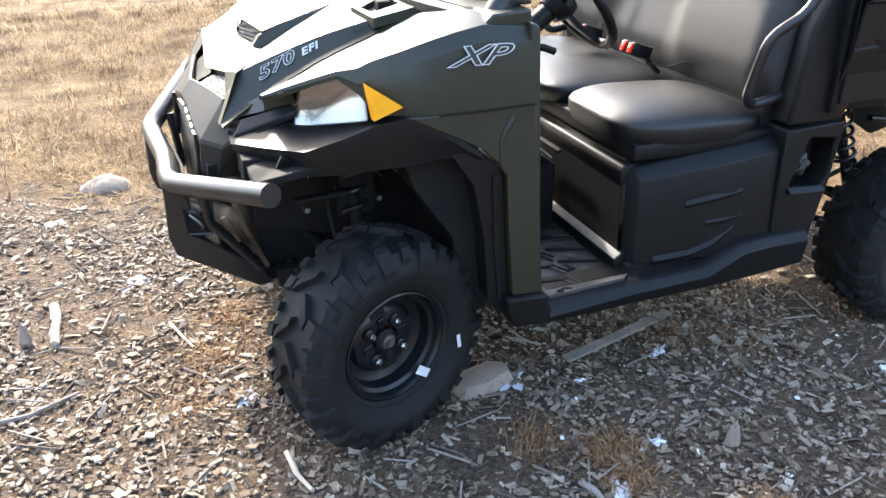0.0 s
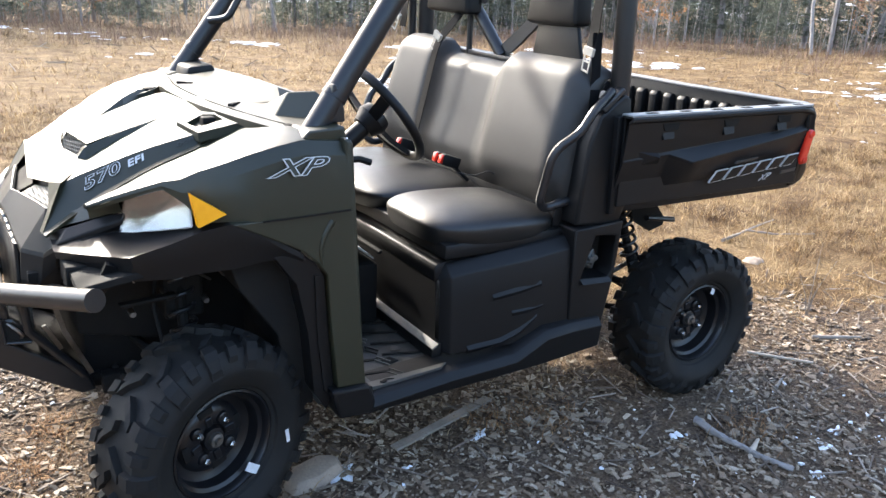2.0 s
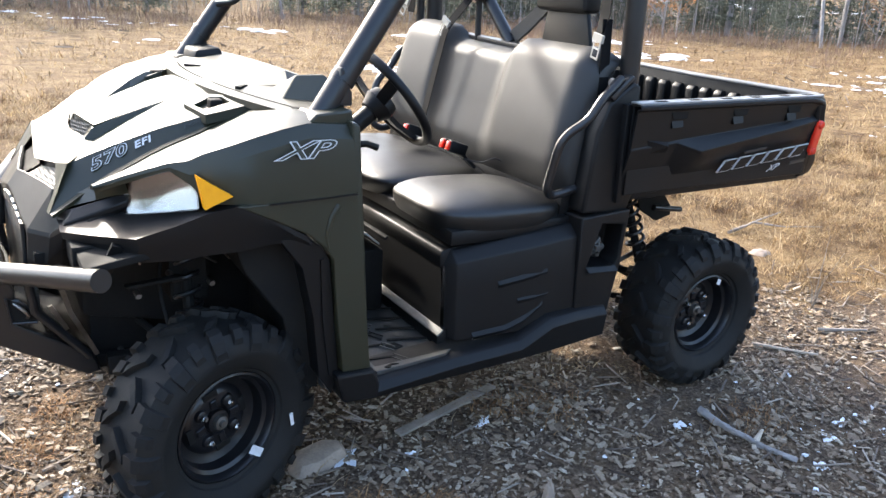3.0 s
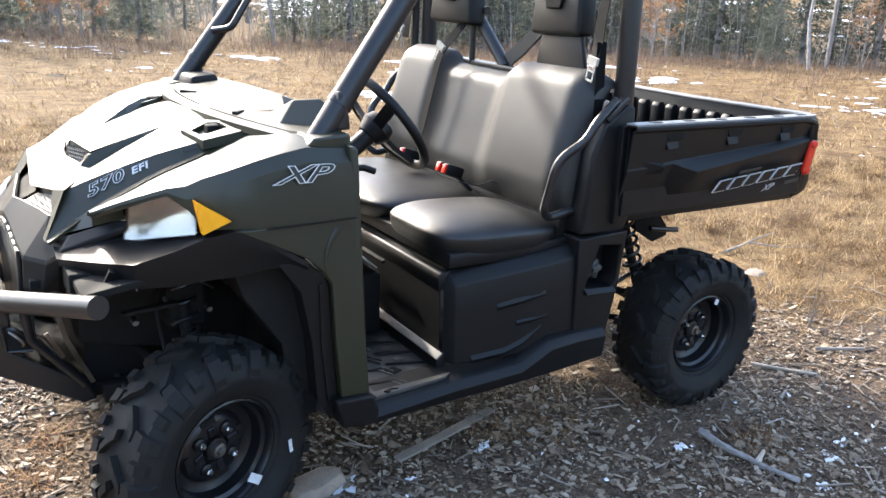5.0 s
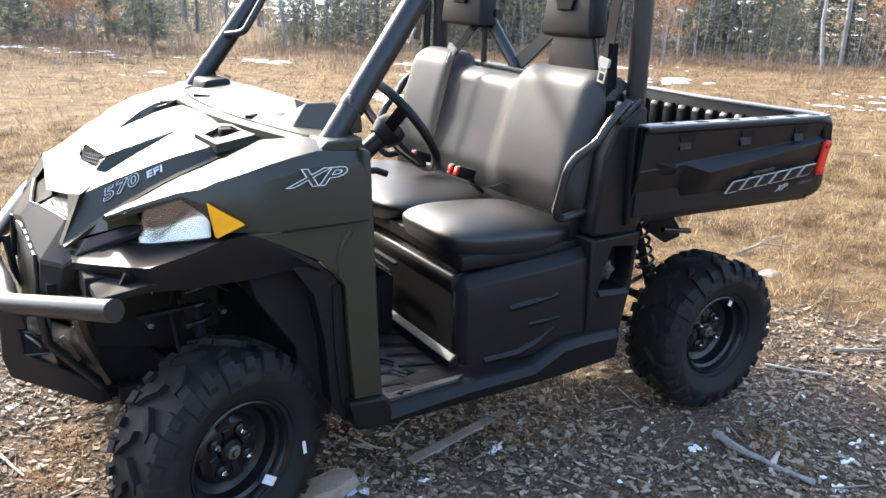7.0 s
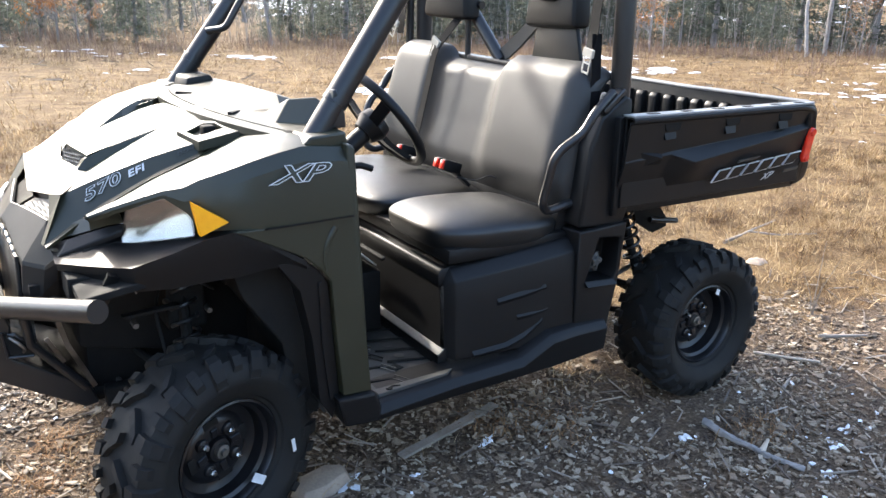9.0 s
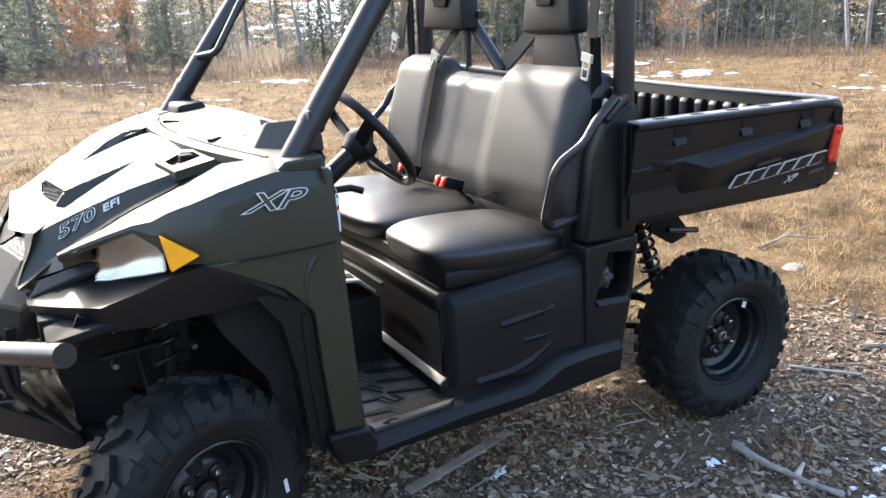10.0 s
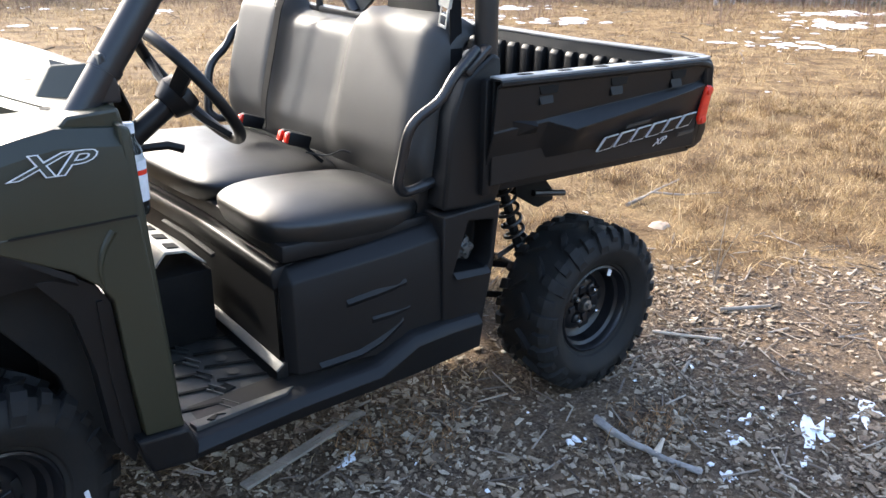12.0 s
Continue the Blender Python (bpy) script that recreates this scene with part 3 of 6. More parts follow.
both("fender_flare", flare_mesh, BLACK, "grained black plastic fender flare")
both("arch_panel", lambda: prism([(0.22, 0.872), (0.302, 0.868), (0.345, 0.836), (0.370, 0.79), (0.384, 0.60), (0.400, 0.42), (0.375, 0.35), (0.335, 0.42), (0.318, 0.62), (0.285, 0.78)], -0.731, -0.64, "y", 0.002), BLACK, "black plastic panel behind the wheel")
both("arch_rib", lambda: sweep([(0.345, -0.733, 0.80), (0.352, -0.734, 0.60), (0.372, -0.735, 0.42)], 0, flat=(0.006, 0.004, (0, 1, 0))), BLACK)
both("arch_liner", lambda: prism([(0.30, 0.86), (0.33, 0.64), (0.375, 0.43), (0.36, 0.34), (0.29, 0.36), (0.25, 0.60), (0.14, 0.76), (0.10, 0.88)], -0.66, -0.40, "y", 0.006), DARK)
both("arch_roof", lambda: prism([(-0.28, 0.835), (-0.05, 0.87), (0.22, 0.89), (0.29, 0.86), (0.29, 0.84), (0.20, 0.868), (-0.05, 0.848), (-0.28, 0.812)], -0.66, -0.44, "y", 0.004), DARK)
part("firewall", box((0.26, -0.6, 0.36), (0.36, 0.6, 1.15), 0.02), DARK, car)
part("nose_core", prism([(-0.26, 0.55), (0.28, 0.42), (0.28, 1.08), (-0.1, 0.98), (-0.25, 0.86)], -0.30, 0.30, "y", 0.02), DARK, car)
both("inner_wing", lambda: prism([(-0.24, 0.90), (-0.05, 0.95), (0.28, 1.0), (0.28, 0.80), (-0.20, 0.78)], -0.46, -0.29, "y", 0.01), DARK)
part("radiator_core", box((-0.235, -0.235, 0.375), (0.22, 0.235, 0.60), 0.01), DARK, car)
part("nose_fill", prism([(-0.285, 0.89), (-0.285, 0.945), (-0.195, 1.035), (0.0, 1.08), (0.0, 0.89)], -0.255, 0.255, "y", 0.01), DARK, car)
both("shock_tower", lambda: box((-0.02, -0.42, 0.60), (0.10, -0.29, 0.90), 0.012), DARK)


# front fascia
def fascia_mesh():
    """Faceted nose: a wide sloping brow, a hard fold and an upright face under it."""
    rows = [
        [(0.0, -0.364, 0.955), (0.20, -0.318, 0.960), (0.285, -0.299, 0.958), (0.345, -0.326, 0.902), (0.395, -0.262, 0.925), (0.44, -0.16, 0.962), (0.47, -0.12, 0.972)],
        [(0.0, -0.398, 0.908), (0.20, -0.386, 0.862), (0.285, -0.377, 0.844), (0.352, -0.325, 0.842), (0.42, -0.292, 0.889), (0.47, -0.150, 0.946), (0.48, -0.13, 0.955)],
        [(0.0, -0.398, 0.894), (0.20, -0.387, 0.850), (0.285, -0.380, 0.834), (0.354, -0.328, 0.832), (0.42, -0.292, 0.872), (0.47, -0.150, 0.930), (0.48, -0.13, 0.94)],
        [(0.0, -0.350, 0.760), (0.20, -0.345, 0.752), (0.285, -0.388, 0.752), (0.350, -0.342, 0.752), (0.37, -0.30, 0.80), (0.40, -0.16, 0.86), (0.41, -0.14, 0.87)],
        [(0.0, -0.345, 0.690), (0.20, -0.340, 0.690), (0.28, -0.380, 0.700), (0.34, -0.338, 0.700), (0.35, -0.30, 0.74), (0.36, -0.16, 0.80), (0.37, -0.14, 0.81)],
    ]
    full = [[(x, -v, z) for v, x, z in r[::-1]] + [(x, v, z) for v, x, z in r[1:]] for r in rows]
    return bevelled(sheet(full, thickness=0.012), 0.004, 1, 15)


part("front_fascia", fascia_mesh(), BLACK, car, "black plastic nose fascia", 6)
part("grille", prism([(-0.235, 0.872), (0.30, 0.872), (0.30, 0.58), (-0.235, 0.58)], -0.386, -0.372, "x", 0.003, warp=lambda x, y, z: (x + abs(y) * 0.03, y, z - abs(y) * 0.16)), MESH, car, "perforated black grille")
both("grille_frame", lambda: sweep([(-0.384, -0.238, 0.848), (-0.386, -0.245, 0.79), (-0.390, -0.252, 0.70)], 0.009, 8), BLACK)
both("grille_slot", lambda: prism([(-0.342, 0.785), (-0.312, 0.785), (-0.312, 0.748), (-0.342, 0.748)], -0.372, -0.335, "x", 0.003), DARK)
for i in range(7):
    y = -0.215 + i * 0.046
    bm = prism([(y, 0.888), (y + 0.030, 0.888), (y + 0.024, 0.856), (y - 0.004, 0.856)], -0.404, -0.394, "x", 0.002, warp=lambda x, yy, z: (x + abs(yy) * 0.06, yy, z - abs(yy) * 0.23))
    part("badge_block", bm, STEEL, car, "plain raised bright badge block")
both("hood_skirt", lambda: sheet([
    [(-0.312, -0.318, 0.905), (-0.250, -0.352, 0.955), (-0.205, -0.405, 0.985), (-0.165, -0.462, 1.006), (-0.138, -0.478, 1.014)],
    [(-0.318, -0.332, 0.898), (-0.258, -0.385, 0.930), (-0.205, -0.418, 0.948), (-0.160, -0.444, 0.964), (-0.126, -0.468, 0.972)]], thickness=0.004), GREEN, "olive green hood skirt above the lamp ridge")
both("corner_duct", lambda: prism([(-0.29, 0.85), (-0.17, 0.845), (-0.19, 0.782), (-0.29, 0.775)], -0.52, -0.38, "y", 0.006), DARK)
both("duct_strut", lambda: sweep([(-0.185, -0.61, 0.872), (-0.215, -0.585, 0.80), (-0.235, -0.56, 0.772)], 0, flat=(0.016, 0.008, (0, 1, 0))), BLACK)
both("duct_lip", lambda: sweep([(-0.235, -0.565, 0.772), (-0.33, -0.42, 0.765)], 0, flat=(0.016, 0.006, (0, 0, 1))), BLACK)

# rear hood vents
def vent_mesh(inner=False):
    top = [Vector(p) for p in ((0.090, -0.250, 1.182), (0.120, -0.385, 1.168), (0.268, -0.425, 1.206), (0.264, -0.376, 1.216), (0.165, -0.240, 1.208))]
    hole = [Vector(p) for p in ((0.112, -0.285, 1.183), (0.128, -0.342, 1.177), (0.205, -0.352, 1.199), (0.196, -0.296, 1.206), (0.168, -0.264, 1.202))]
    drop = Vector((0, 0, -0.028))
    if inner:
        return poly_solid([[p + drop * 0.8 for p in hole]])
    faces = []
    for i in range(5):
        j = (i + 1) % 5
        faces += [(top[i], top[j], hole[j], hole[i]), (top[i] + drop, top[j] + drop, top[j], top[i]), (hole[i], hole[j], hole[j] + drop, hole[i] + drop)]
    bm = poly_solid(faces)
    bmesh.ops.recalc_face_normals(bm, faces=bm.faces)
    return bevelled(bm, 0.002, 1, 20)


both("vent_frame", vent_mesh, GREEN, "", None, 8)
both("hood_vent", lambda: vent_mesh(True), DARK, "dark hood vent opening")
both("vent_flap", lambda: box((0.150, -0.330, 1.160), (0.190, -0.288, 1.203), 0.006), DARK)


# lamps and markers
def lamp_mesh(inset, grow, deep):
    pts = [Vector(p) for p in ((-0.14, -0.478, 1.012), (0.006, -0.640, 1.078), (0.022, -0.664, 0.974), (-0.102, -0.478, 0.927), (-0.15, -0.455, 0.965))]
    n = (pts[1] - pts[0]).cross(pts[3] - pts[0]).normalized()
    if n.y > 0:
        n = -n
    c = sum(pts, Vector()) / 5
    bm = bmesh.new()
    front = [bm.verts.new(c + (p - c) * (1 + grow) - n * inset) for p in pts]
    back = [bm.verts.new(c + (p - c) * (0.94 + grow) - n * (inset + deep)) for p in pts]
    bm.faces.new(front)
    bm.faces.new(back[::-1])
    for i in range(5):
        bm.faces.new((front[i], back[i], back[(i + 1) % 5], front[(i + 1) % 5]))
    return bevelled(bm, 0.003, 2)


def lamp_skin(lift, thickness=0.0):
    """A curved skin leaning out towards its foot, so that it mirrors sky above ground."""
    a, b, c, d = (Vector(p) for p in ((-0.146, -0.470, 1.014), (0.006, -0.640, 1.080), (0.021, -0.664, 0.970), (-0.106, -0.474, 0.924)))
    n = (b - a).cross(d - a).normalized()
    if n.y > 0:
        n = -n
    rows = []
    for i in range(15):
        s = i / 14
        swell = 0.4 * s ** 2 if s < 0.45 else 0.081 + 0.36 * (s - 0.45) + 0.22 * (s - 0.45) ** 2
        row = []
        for j in range(19):
            t = -0.06 + 1.06 * j / 18
            p = (a.lerp(b, t)).lerp(d.lerp(c, t), s)
            depth = 0.019 - 0.1 * swell * (1.26 - 0.50 * t) + 0.003 * math.sin(math.pi * t) + 0.0007 * math.sin(t * 9 + s * 5) - lift
            row.append(p - n * depth)
        rows.append(row)
    return sheet(rows, thickness=thickness)


lamp_l, lamp_r = both("headlight", lambda: lamp_skin(0.0), MIRROR, "bright headlight reflector under clear lens")
for lamp, flip in ((lamp_l, False), (lamp_r, True)):
    bm = lamp_skin(0.008, 0.003)
    lens = part("lens", mirror_y(bm) if flip else bm, CLEAR, lamp, "clear headlight lens")
    lens.visible_shadow = False
both("lamp_surround", lambda: lamp_mesh(0.070, 0.20, 0.01), BLACK)
both("marker", lambda: poly_solid([[(0.012, -0.686, 1.062), (0.026, -0.700, 0.972), (0.090, -0.742, 1.014)], [(0.012, -0.66, 1.062), (0.026, -0.67, 0.972), (0.090, -0.71, 1.014)], [(0.012, -0.686, 1.062), (0.026, -0.700, 0.972), (0.026, -0.67, 0.972), (0.012, -0.66, 1.062)], [(0.026, -0.700, 0.972), (0.090, -0.742, 1.014), (0.090, -0.71, 1.014), (0.026, -0.67, 0.972)], [(0.090, -0.742, 1.014), (0.012, -0.686, 1.062), (0.012, -0.66, 1.062), (0.090, -0.71, 1.014)]]), AMBER, "amber triangular side marker")

# brush guard
GUARD = [(-0.246, -0.705, 0.814), (-0.478, -0.275, 0.722), (-0.478, 0.275, 0.722), (-0.246, 0.705, 0.814)]
guard = part("bumper_bar", sweep(rounded_path(GUARD, 0.05), 0.0315, 18), TUBE, car, "satin black tubular bumper bar")
both("bumper_plate", lambda: prism([(-0.50, 0.735), (-0.465, 0.75), (-0.43, 0.66), (-0.44, 0.56), (-0.24, 0.42), (-0.22, 0.36), (-0.26, 0.355), (-0.49, 0.50), (-0.505, 0.56)], -0.30, -0.265, "y", 0.006), TUBE, "black steel bumper side plate")
PLATE_HOLE = [(-0.455, 0.645), (-0.425, 0.635), (-0.372, 0.578), (-0.382, 0.560), (-0.448, 0.568)]
both("plate_window", lambda: prism(PLATE_HOLE, -0.304, -0.296, "y", 0.002), DARK, "dark opening in the bumper plate")
both("window_rim", lambda: sweep([(x, -0.305, z) for x, z in PLATE_HOLE], 0.006, 8, closed=True), TUBE)
both("tow_loop", lambda: sweep(rounded_path([(-0.438, -0.300, 0.628), (-0.418, -0.318, 0.612), (-0.402, -0.318, 0.590), (-0.408, -0.300, 0.575)], 0.01), 0.005, 8), STEEL, "worn steel tow loop")
both("bumper_upright", lambda: sweep([(-0.40, -0.34, 0.745), (-0.385, -0.32, 0.60), (-0.25, -0.30, 0.42)], 0.014), TUBE)
both("bumper_brace", lambda: sweep([(-0.33, -0.45, 0.76), (-0.30, -0.42, 0.62), (-0.235, -0.36, 0.45)], 0, flat=(0.007, 0.004, (0, 1, 0))), STEEL, "worn bare steel brace")
both("bumper_brace", lambda: sweep([(-0.35, -0.39, 0.64), (-0.31, -0.37, 0.55)], 0, flat=(0.006, 0.003, (0, 1, 0))), STEEL)
part("skid_plate", prism([(-0.48, 0.52), (-0.45, 0.53), (-0.24, 0.40), (0.2, 0.36), (0.2, 0.33), (-0.26, 0.355)], -0.265, 0.265, "y", 0.004), DARK, car)
part("lower_grille", prism([(-0.26, 0.70), (0.26, 0.70), (0.26, 0.56), (-0.26, 0.56)], -0.44, -0.43, "x", 0.002), DARK, car)
part("crossbar", sweep([(-0.47, -0.27, 0.56), (-0.47, 0.27, 0.56)], 0.016), TUBE, car)


# cowl and dash
def cowl_mesh():
    rows = []
    for i in range(29):
        v = -0.70 + 1.40 * i / 28
        x, z = cowl_x(v), cowl_z(v)
        rows.append([(x - 0.034, v, z - 0.02), (x - 0.033, v, z + 0.001), (x + 0.012, v, z + 0.005), (x + 0.014, v, z - 0.004), (x + 0.018, v, z - 0.004), (x + 0.020, v, z + 0.006), (x + 0.026, v, z + 0.006)])
    return sheet(rows, thickness=0.004)


part("cowl", cowl_mesh(), GREEN, car, "olive green curved cowl strip", 30)


def dash_mesh(lower=False):
    rows = []
    for i in range(29):
        v = (-0.42 + 0.97 * i / 28) if lower else (-0.63 + 1.26 * i / 28)
        x, z = cowl_x(v) + 0.024, cowl_z(v)
        lim = 0.54 - 0.09 * max(0.0, min(1.0, (-v - 0.40) / 0.12))
        if lower:
            rows.append([(0.535, v, z + 0.016), (0.56, v, 1.16), (0.52, v, 0.95), (0.47, v, 0.78)])
        else:
            rows.append([(x, v, z + 0.006), (x * 0.6 + 0.42 * 0.4, v, z + 0.012), (min(0.425, lim - 0.02), v, z + 0.022), (min(0.50, lim - 0.008), v, z + 0.032), (lim, v, z + 0.018)])
    return sheet(rows, thickness=0.006)


part("dash_top", dash_mesh(), GREEN, car, "olive green dash top glaring in the sun", 25)
part("dashboard", dash_mesh(True), BLACK, car, "moulded black plastic dashboard", 25)


def dash_pod_mesh():
    """A hump on the dash: a bright slope in front and a steep shaded flank outwards."""
    p, q, a, b, b2 = (0.330, -0.450, 1.214), (0.440, -0.575, 1.216), (0.376, -0.452, 1.290), (0.436, -0.520, 1.300), (0.470, -0.560, 1.262)
    w, c, e, f = (0.335, -0.30, 1.222), (0.49, -0.40, 1.262), (0.478, -0.565, 1.20), (0.49, -0.30, 1.20)
    bm = poly_solid([(p, q, b2, b, a), (p, a, w), (a, b, c), (b, b2, c), (b2, e, c), (q, e, b2), (a, c, f, w), (c, e, f)])
    bmesh.ops.recalc_face_normals(bm, faces=bm.faces)
    return bevelled(bm, 0.005, 2, 20)


part("dash_pod", dash_pod_mesh(), GREEN, car, "raised olive green dash pod", 8)
part("dash_pod", prism([(0.36, 1.20), (0.375, 1.252), (0.47, 1.262), (0.50, 1.20)], 0.47, 0.60, "y", 0.012), BLACK, car, "raised dark dash pod")
part("dash_ridge", poly_solid([[(0.300, -0.205, 1.226), (0.418, -0.245, 1.277), (0.405, -0.31, 1.240)], [(0.300, -0.205, 1.226), (0.418, -0.245, 1.277), (0.46, -0.10, 1.24)], [(0.418, -0.245, 1.277), (0.405, -0.31, 1.240), (0.50, -0.26, 1.25)], [(0.418, -0.245, 1.277), (0.50, -0.26, 1.25), (0.46, -0.10, 1.24)]]), GREEN, car, "", 5)
both("dash_slot", lambda: prism([(0.262, -0.27), (0.300, -0.225), (0.292, -0.215), (0.25, -0.255)], 1.222, 1.2315, "z", 0.0), DARK)
both("cowl_slot", lambda: prism([(0.312, -0.592), (0.345, -0.585), (0.342, -0.553), (0.318, -0.548)], 1.18, 1.2125, "z", 0.003), DARK)
both("pillar_foot", lambda: prism([(0.305, 1.180), (0.338, 1.216), (0.448, 1.224), (0.458, 1.17)], -0.704, -0.58, "y", 0.008), GREEN, "olive green fairing round the post foot")
both("post_bracket", lambda: prism([(0.425, 1.225), (0.472, 1.225), (0.470, 1.262), (0.445, 1.335), (0.432, 1.335)], -0.655, -0.60, "y", 0.006), TUBE)

# roll cage
A_POST = [(0.360, -0.632, 1.17), (0.672, -0.60, 1.603), (0.90, -0.585, 1.92)]
both("front_post", lambda: sweep(rounded_path(A_POST + [(1.55, -0.60, 1.93)], 0.12), 0.036, 18), TUBE, "black roll cage tube")
both("post_collar", lambda: sweep([Vector(A_POST[0]).lerp(Vector(A_POST[1]), 0.28), Vector(A_POST[0]).lerp(Vector(A_POST[1]), 0.31)], 0.0385, 18), TUBE)
both("rear_post", lambda: sweep([(1.56, -0.635, 1.0), (1.555, -0.625, 1.62), (1.55, -0.60, 1.93)], 0.036, 18), TUBE, "black roll cage tube")
part("cage_crossbar", sweep([(1.55, -0.60, 1.93), (1.55, 0.60, 1.93)], 0.03, 14), TUBE, car)
part("cage_crossbar", sweep([(0.90, -0.585, 1.92), (0.90, 0.585, 1.92)], 0.025, 14), TUBE, car)
part("headrest_link", sweep([(1.53, 0.18, 1.555), (1.53, 0.30, 1.56)], 0.016, 10), TUBE, car)
part("seat_back_bar", box((1.50, -0.60, 1.318), (1.555, 0.60, 1.345), 0.006), TUBE, car)
part("cage_diagonal", sweep([(1.535, 0.05, 1.335), (1.535, 0.30, 1.58)], 0.026, 12), TUBE, car)
part("cage_diagonal", sweep([(1.54, 0.08, 1.335), (1.54, -0.22, 1.56)], 0, flat=(0.028, 0.006, (1, 0, 0))), GREYPLASTIC, car, "flat grey steel cage brace")
part("belt_post", sweep([(1.51, 0.24, 1.32), (1.51, 0.245, 1.56)], 0.013, 10), TUBE, car)
part("belt_post", sweep([(1.50, 0.66, 1.30), (1.50, 0.655, 1.62)], 0.018, 10), TUBE, car)
part("grab_handle", sweep(rounded_path([(0.50, 0.56, 1.42), (0.55, 0.50, 1.435), (0.69, 0.50, 1.66), (0.70, 0.56, 1.67)], 0.025), 0.014, 10), TUBE, car, "black passenger grab handle")


def headrest_mesh():
    bm = bmesh.new()
    obox(bm, (1.50, -0.335, 1.585), (0.09, 0.30, 0.19))
    for v in bm.verts:
        if v.co.z < 1.52:
            v.co.x -= 0.01
        else:
            v.co.y = -0.335 + (v.co.y + 0.335) * 0.86
    return bevelled(bm, 0.025, 3)


both("headrest", headrest_mesh, BLACK, "moulded black plastic headrest")
both("headrest_slot", lambda: prism([(-0.39, 1.63), (-0.28, 1.63), (-0.295, 1.585), (-0.375, 1.585)], 1.438, 1.46, "x", 0.004), DARK)
for k in range(5):
    both("headrest_mark", lambda: box((1.4475, -0.395 + k * 0.026, 1.655), (1.462, -0.379 + k * 0.026, 1.667), 0.001), GREYPLASTIC)
part("headrest_panel", prism([(-0.24, 1.51), (-0.46, 1.51), (-0.52, 1.30), (-0.20, 1.30)], 1.475, 1.495, "x", 0.006), BLACK, car)

# floor, sill and seat base
floor_pan = part("floor_pan", box((0.36, -0.70, 0.355), (0.88, 0.70, 0.378), 0.004), GREYPLASTIC, car, "dusty grooved black floor mat")
for i in range(9):
    y = -0.640 + i * 0.092
    z = 0.3795 + 0.0188 * (y + 0.70)
    for x0, x1, dy in ((0.50, 0.645, 0.0), (0.675, 0.815, 0.018)):
        part("floor_groove", sweep([(x0, y + 0.026, z), (x1, y - dy, z)], 0, flat=(0.006, 0.0016, (0, 0, 1))), DARK, floor_pan)
    cleat = bmesh.new()
    for side in (-0.011, 0.011):
        sweep([(0.640 + side * 0.7, y + 0.006 + side, z), (0.668 + side * 0.7, y - 0.046 + side, z)], 0, flat=(0.0022, 0.003, (0, 0, 1)), bm=cleat)
    part("floor_cleat", cleat, STEPEDGE if i % 2 else GREYPLASTIC, floor_pan)
    part("groove_end", revolve([(0.0005, 0.0), (0.016, 0.0), (0.018, 0.0016), (0.0005, 0.0016)], "z", 12, at=(0.735, y - 0.045, z - 0.001)), GREYPLASTIC, floor_pan)
part("drain_hole", prism([(0.655, -0.600), (0.705, -0.585), (0.690, -0.548), (0.650, -0.560)], 0.379, 0.3835, "z", 0.001), DARK, floor_pan)
both("sill_tread", lambda: prism([(0.530, -0.690), (0.835, -0.690), (0.800, -0.715), (0.535, -0.728)], 0.372, 0.3905, "z", 0.003, warp=lambda x, y, z: (x, y, z + 0.020 * (x - 0.68))), GREYPLASTIC, "scuffed dusty sill tread")
both("sill_notch", lambda: prism([(0.570, -0.712), (0.600, -0.700), (0.622, -0.712), (0.600, -0.706), (0.588, -0.722), (0.580, -0.722)], 0.385, 0.3925, "z", 0.0), DARK)


def sill_mesh():
    top = [(0.50, 0.372), (0.83, 0.384), (1.00, 0.386), (1.10, 0.388), (1.235, 0.448), (1.36, 0.452), (1.505, 0.446)]
    rows = []
    for x, z in top:
        out = lerp([(0.5, 0.775), (0.83, 0.755), (1.2, 0.745), (1.5, 0.73)], x)
        low = lerp([(0.5, 0.318), (0.9, 0.312), (1.25, 0.315), (1.5, 0.325)], x)
        rows.append([(x, -0.60, z + 0.004), (x, -out + 0.05, z + 0.004), (x, -out + 0.02, z - 0.006), (x, -out, z - 0.032), (x, -out + 0.012, low), (x, -0.60, low)])
    return bevelled(sheet(rows, thickness=0.006), 0.004, 1, 20)


both("sill", sill_mesh, BLACK, "black plastic rocker sill with scuffed edge")
both("sill_cap", lambda: prism([(0.375, 0.43), (0.505, 0.425), (0.525, 0.37), (0.52, 0.32), (0.40, 0.33)], -0.775, -0.60, "y", 0.01), BLACK)


def base_mesh():
    rows = []
    for x in (0.845, 0.87, 1.00, 1.20, 1.37):
        top = lerp([(0.845, 0.70), (0.87, 0.715), (1.37, 0.765)], x)
        w = lerp([(0.845, 0.60), (0.87, 0.64), (1.2, 0.675), (1.37, 0.675)], x)
        half = [(0.0, top + 0.012), (-w + 0.075, top + 0.012), (-w + 0.035, top + 0.002), (-w - 0.004, top - 0.035), (-w - 0.012, 0.60), (-w - 0.02, 0.40)]
        rows.append([(x, -y, z) for y, z in half[:0:-1]] + [(x, y, z) for y, z in half])
    bm = sheet(rows, thickness=0.0)
    # front wall
    w = rows[0]
    front = [bm.verts.new((x - 0.012, y * 0.99, z - 0.004)) for x, y, z in w]
    bm.faces.new(front)
    return bevelled(bm, 0.006, 2, 20)


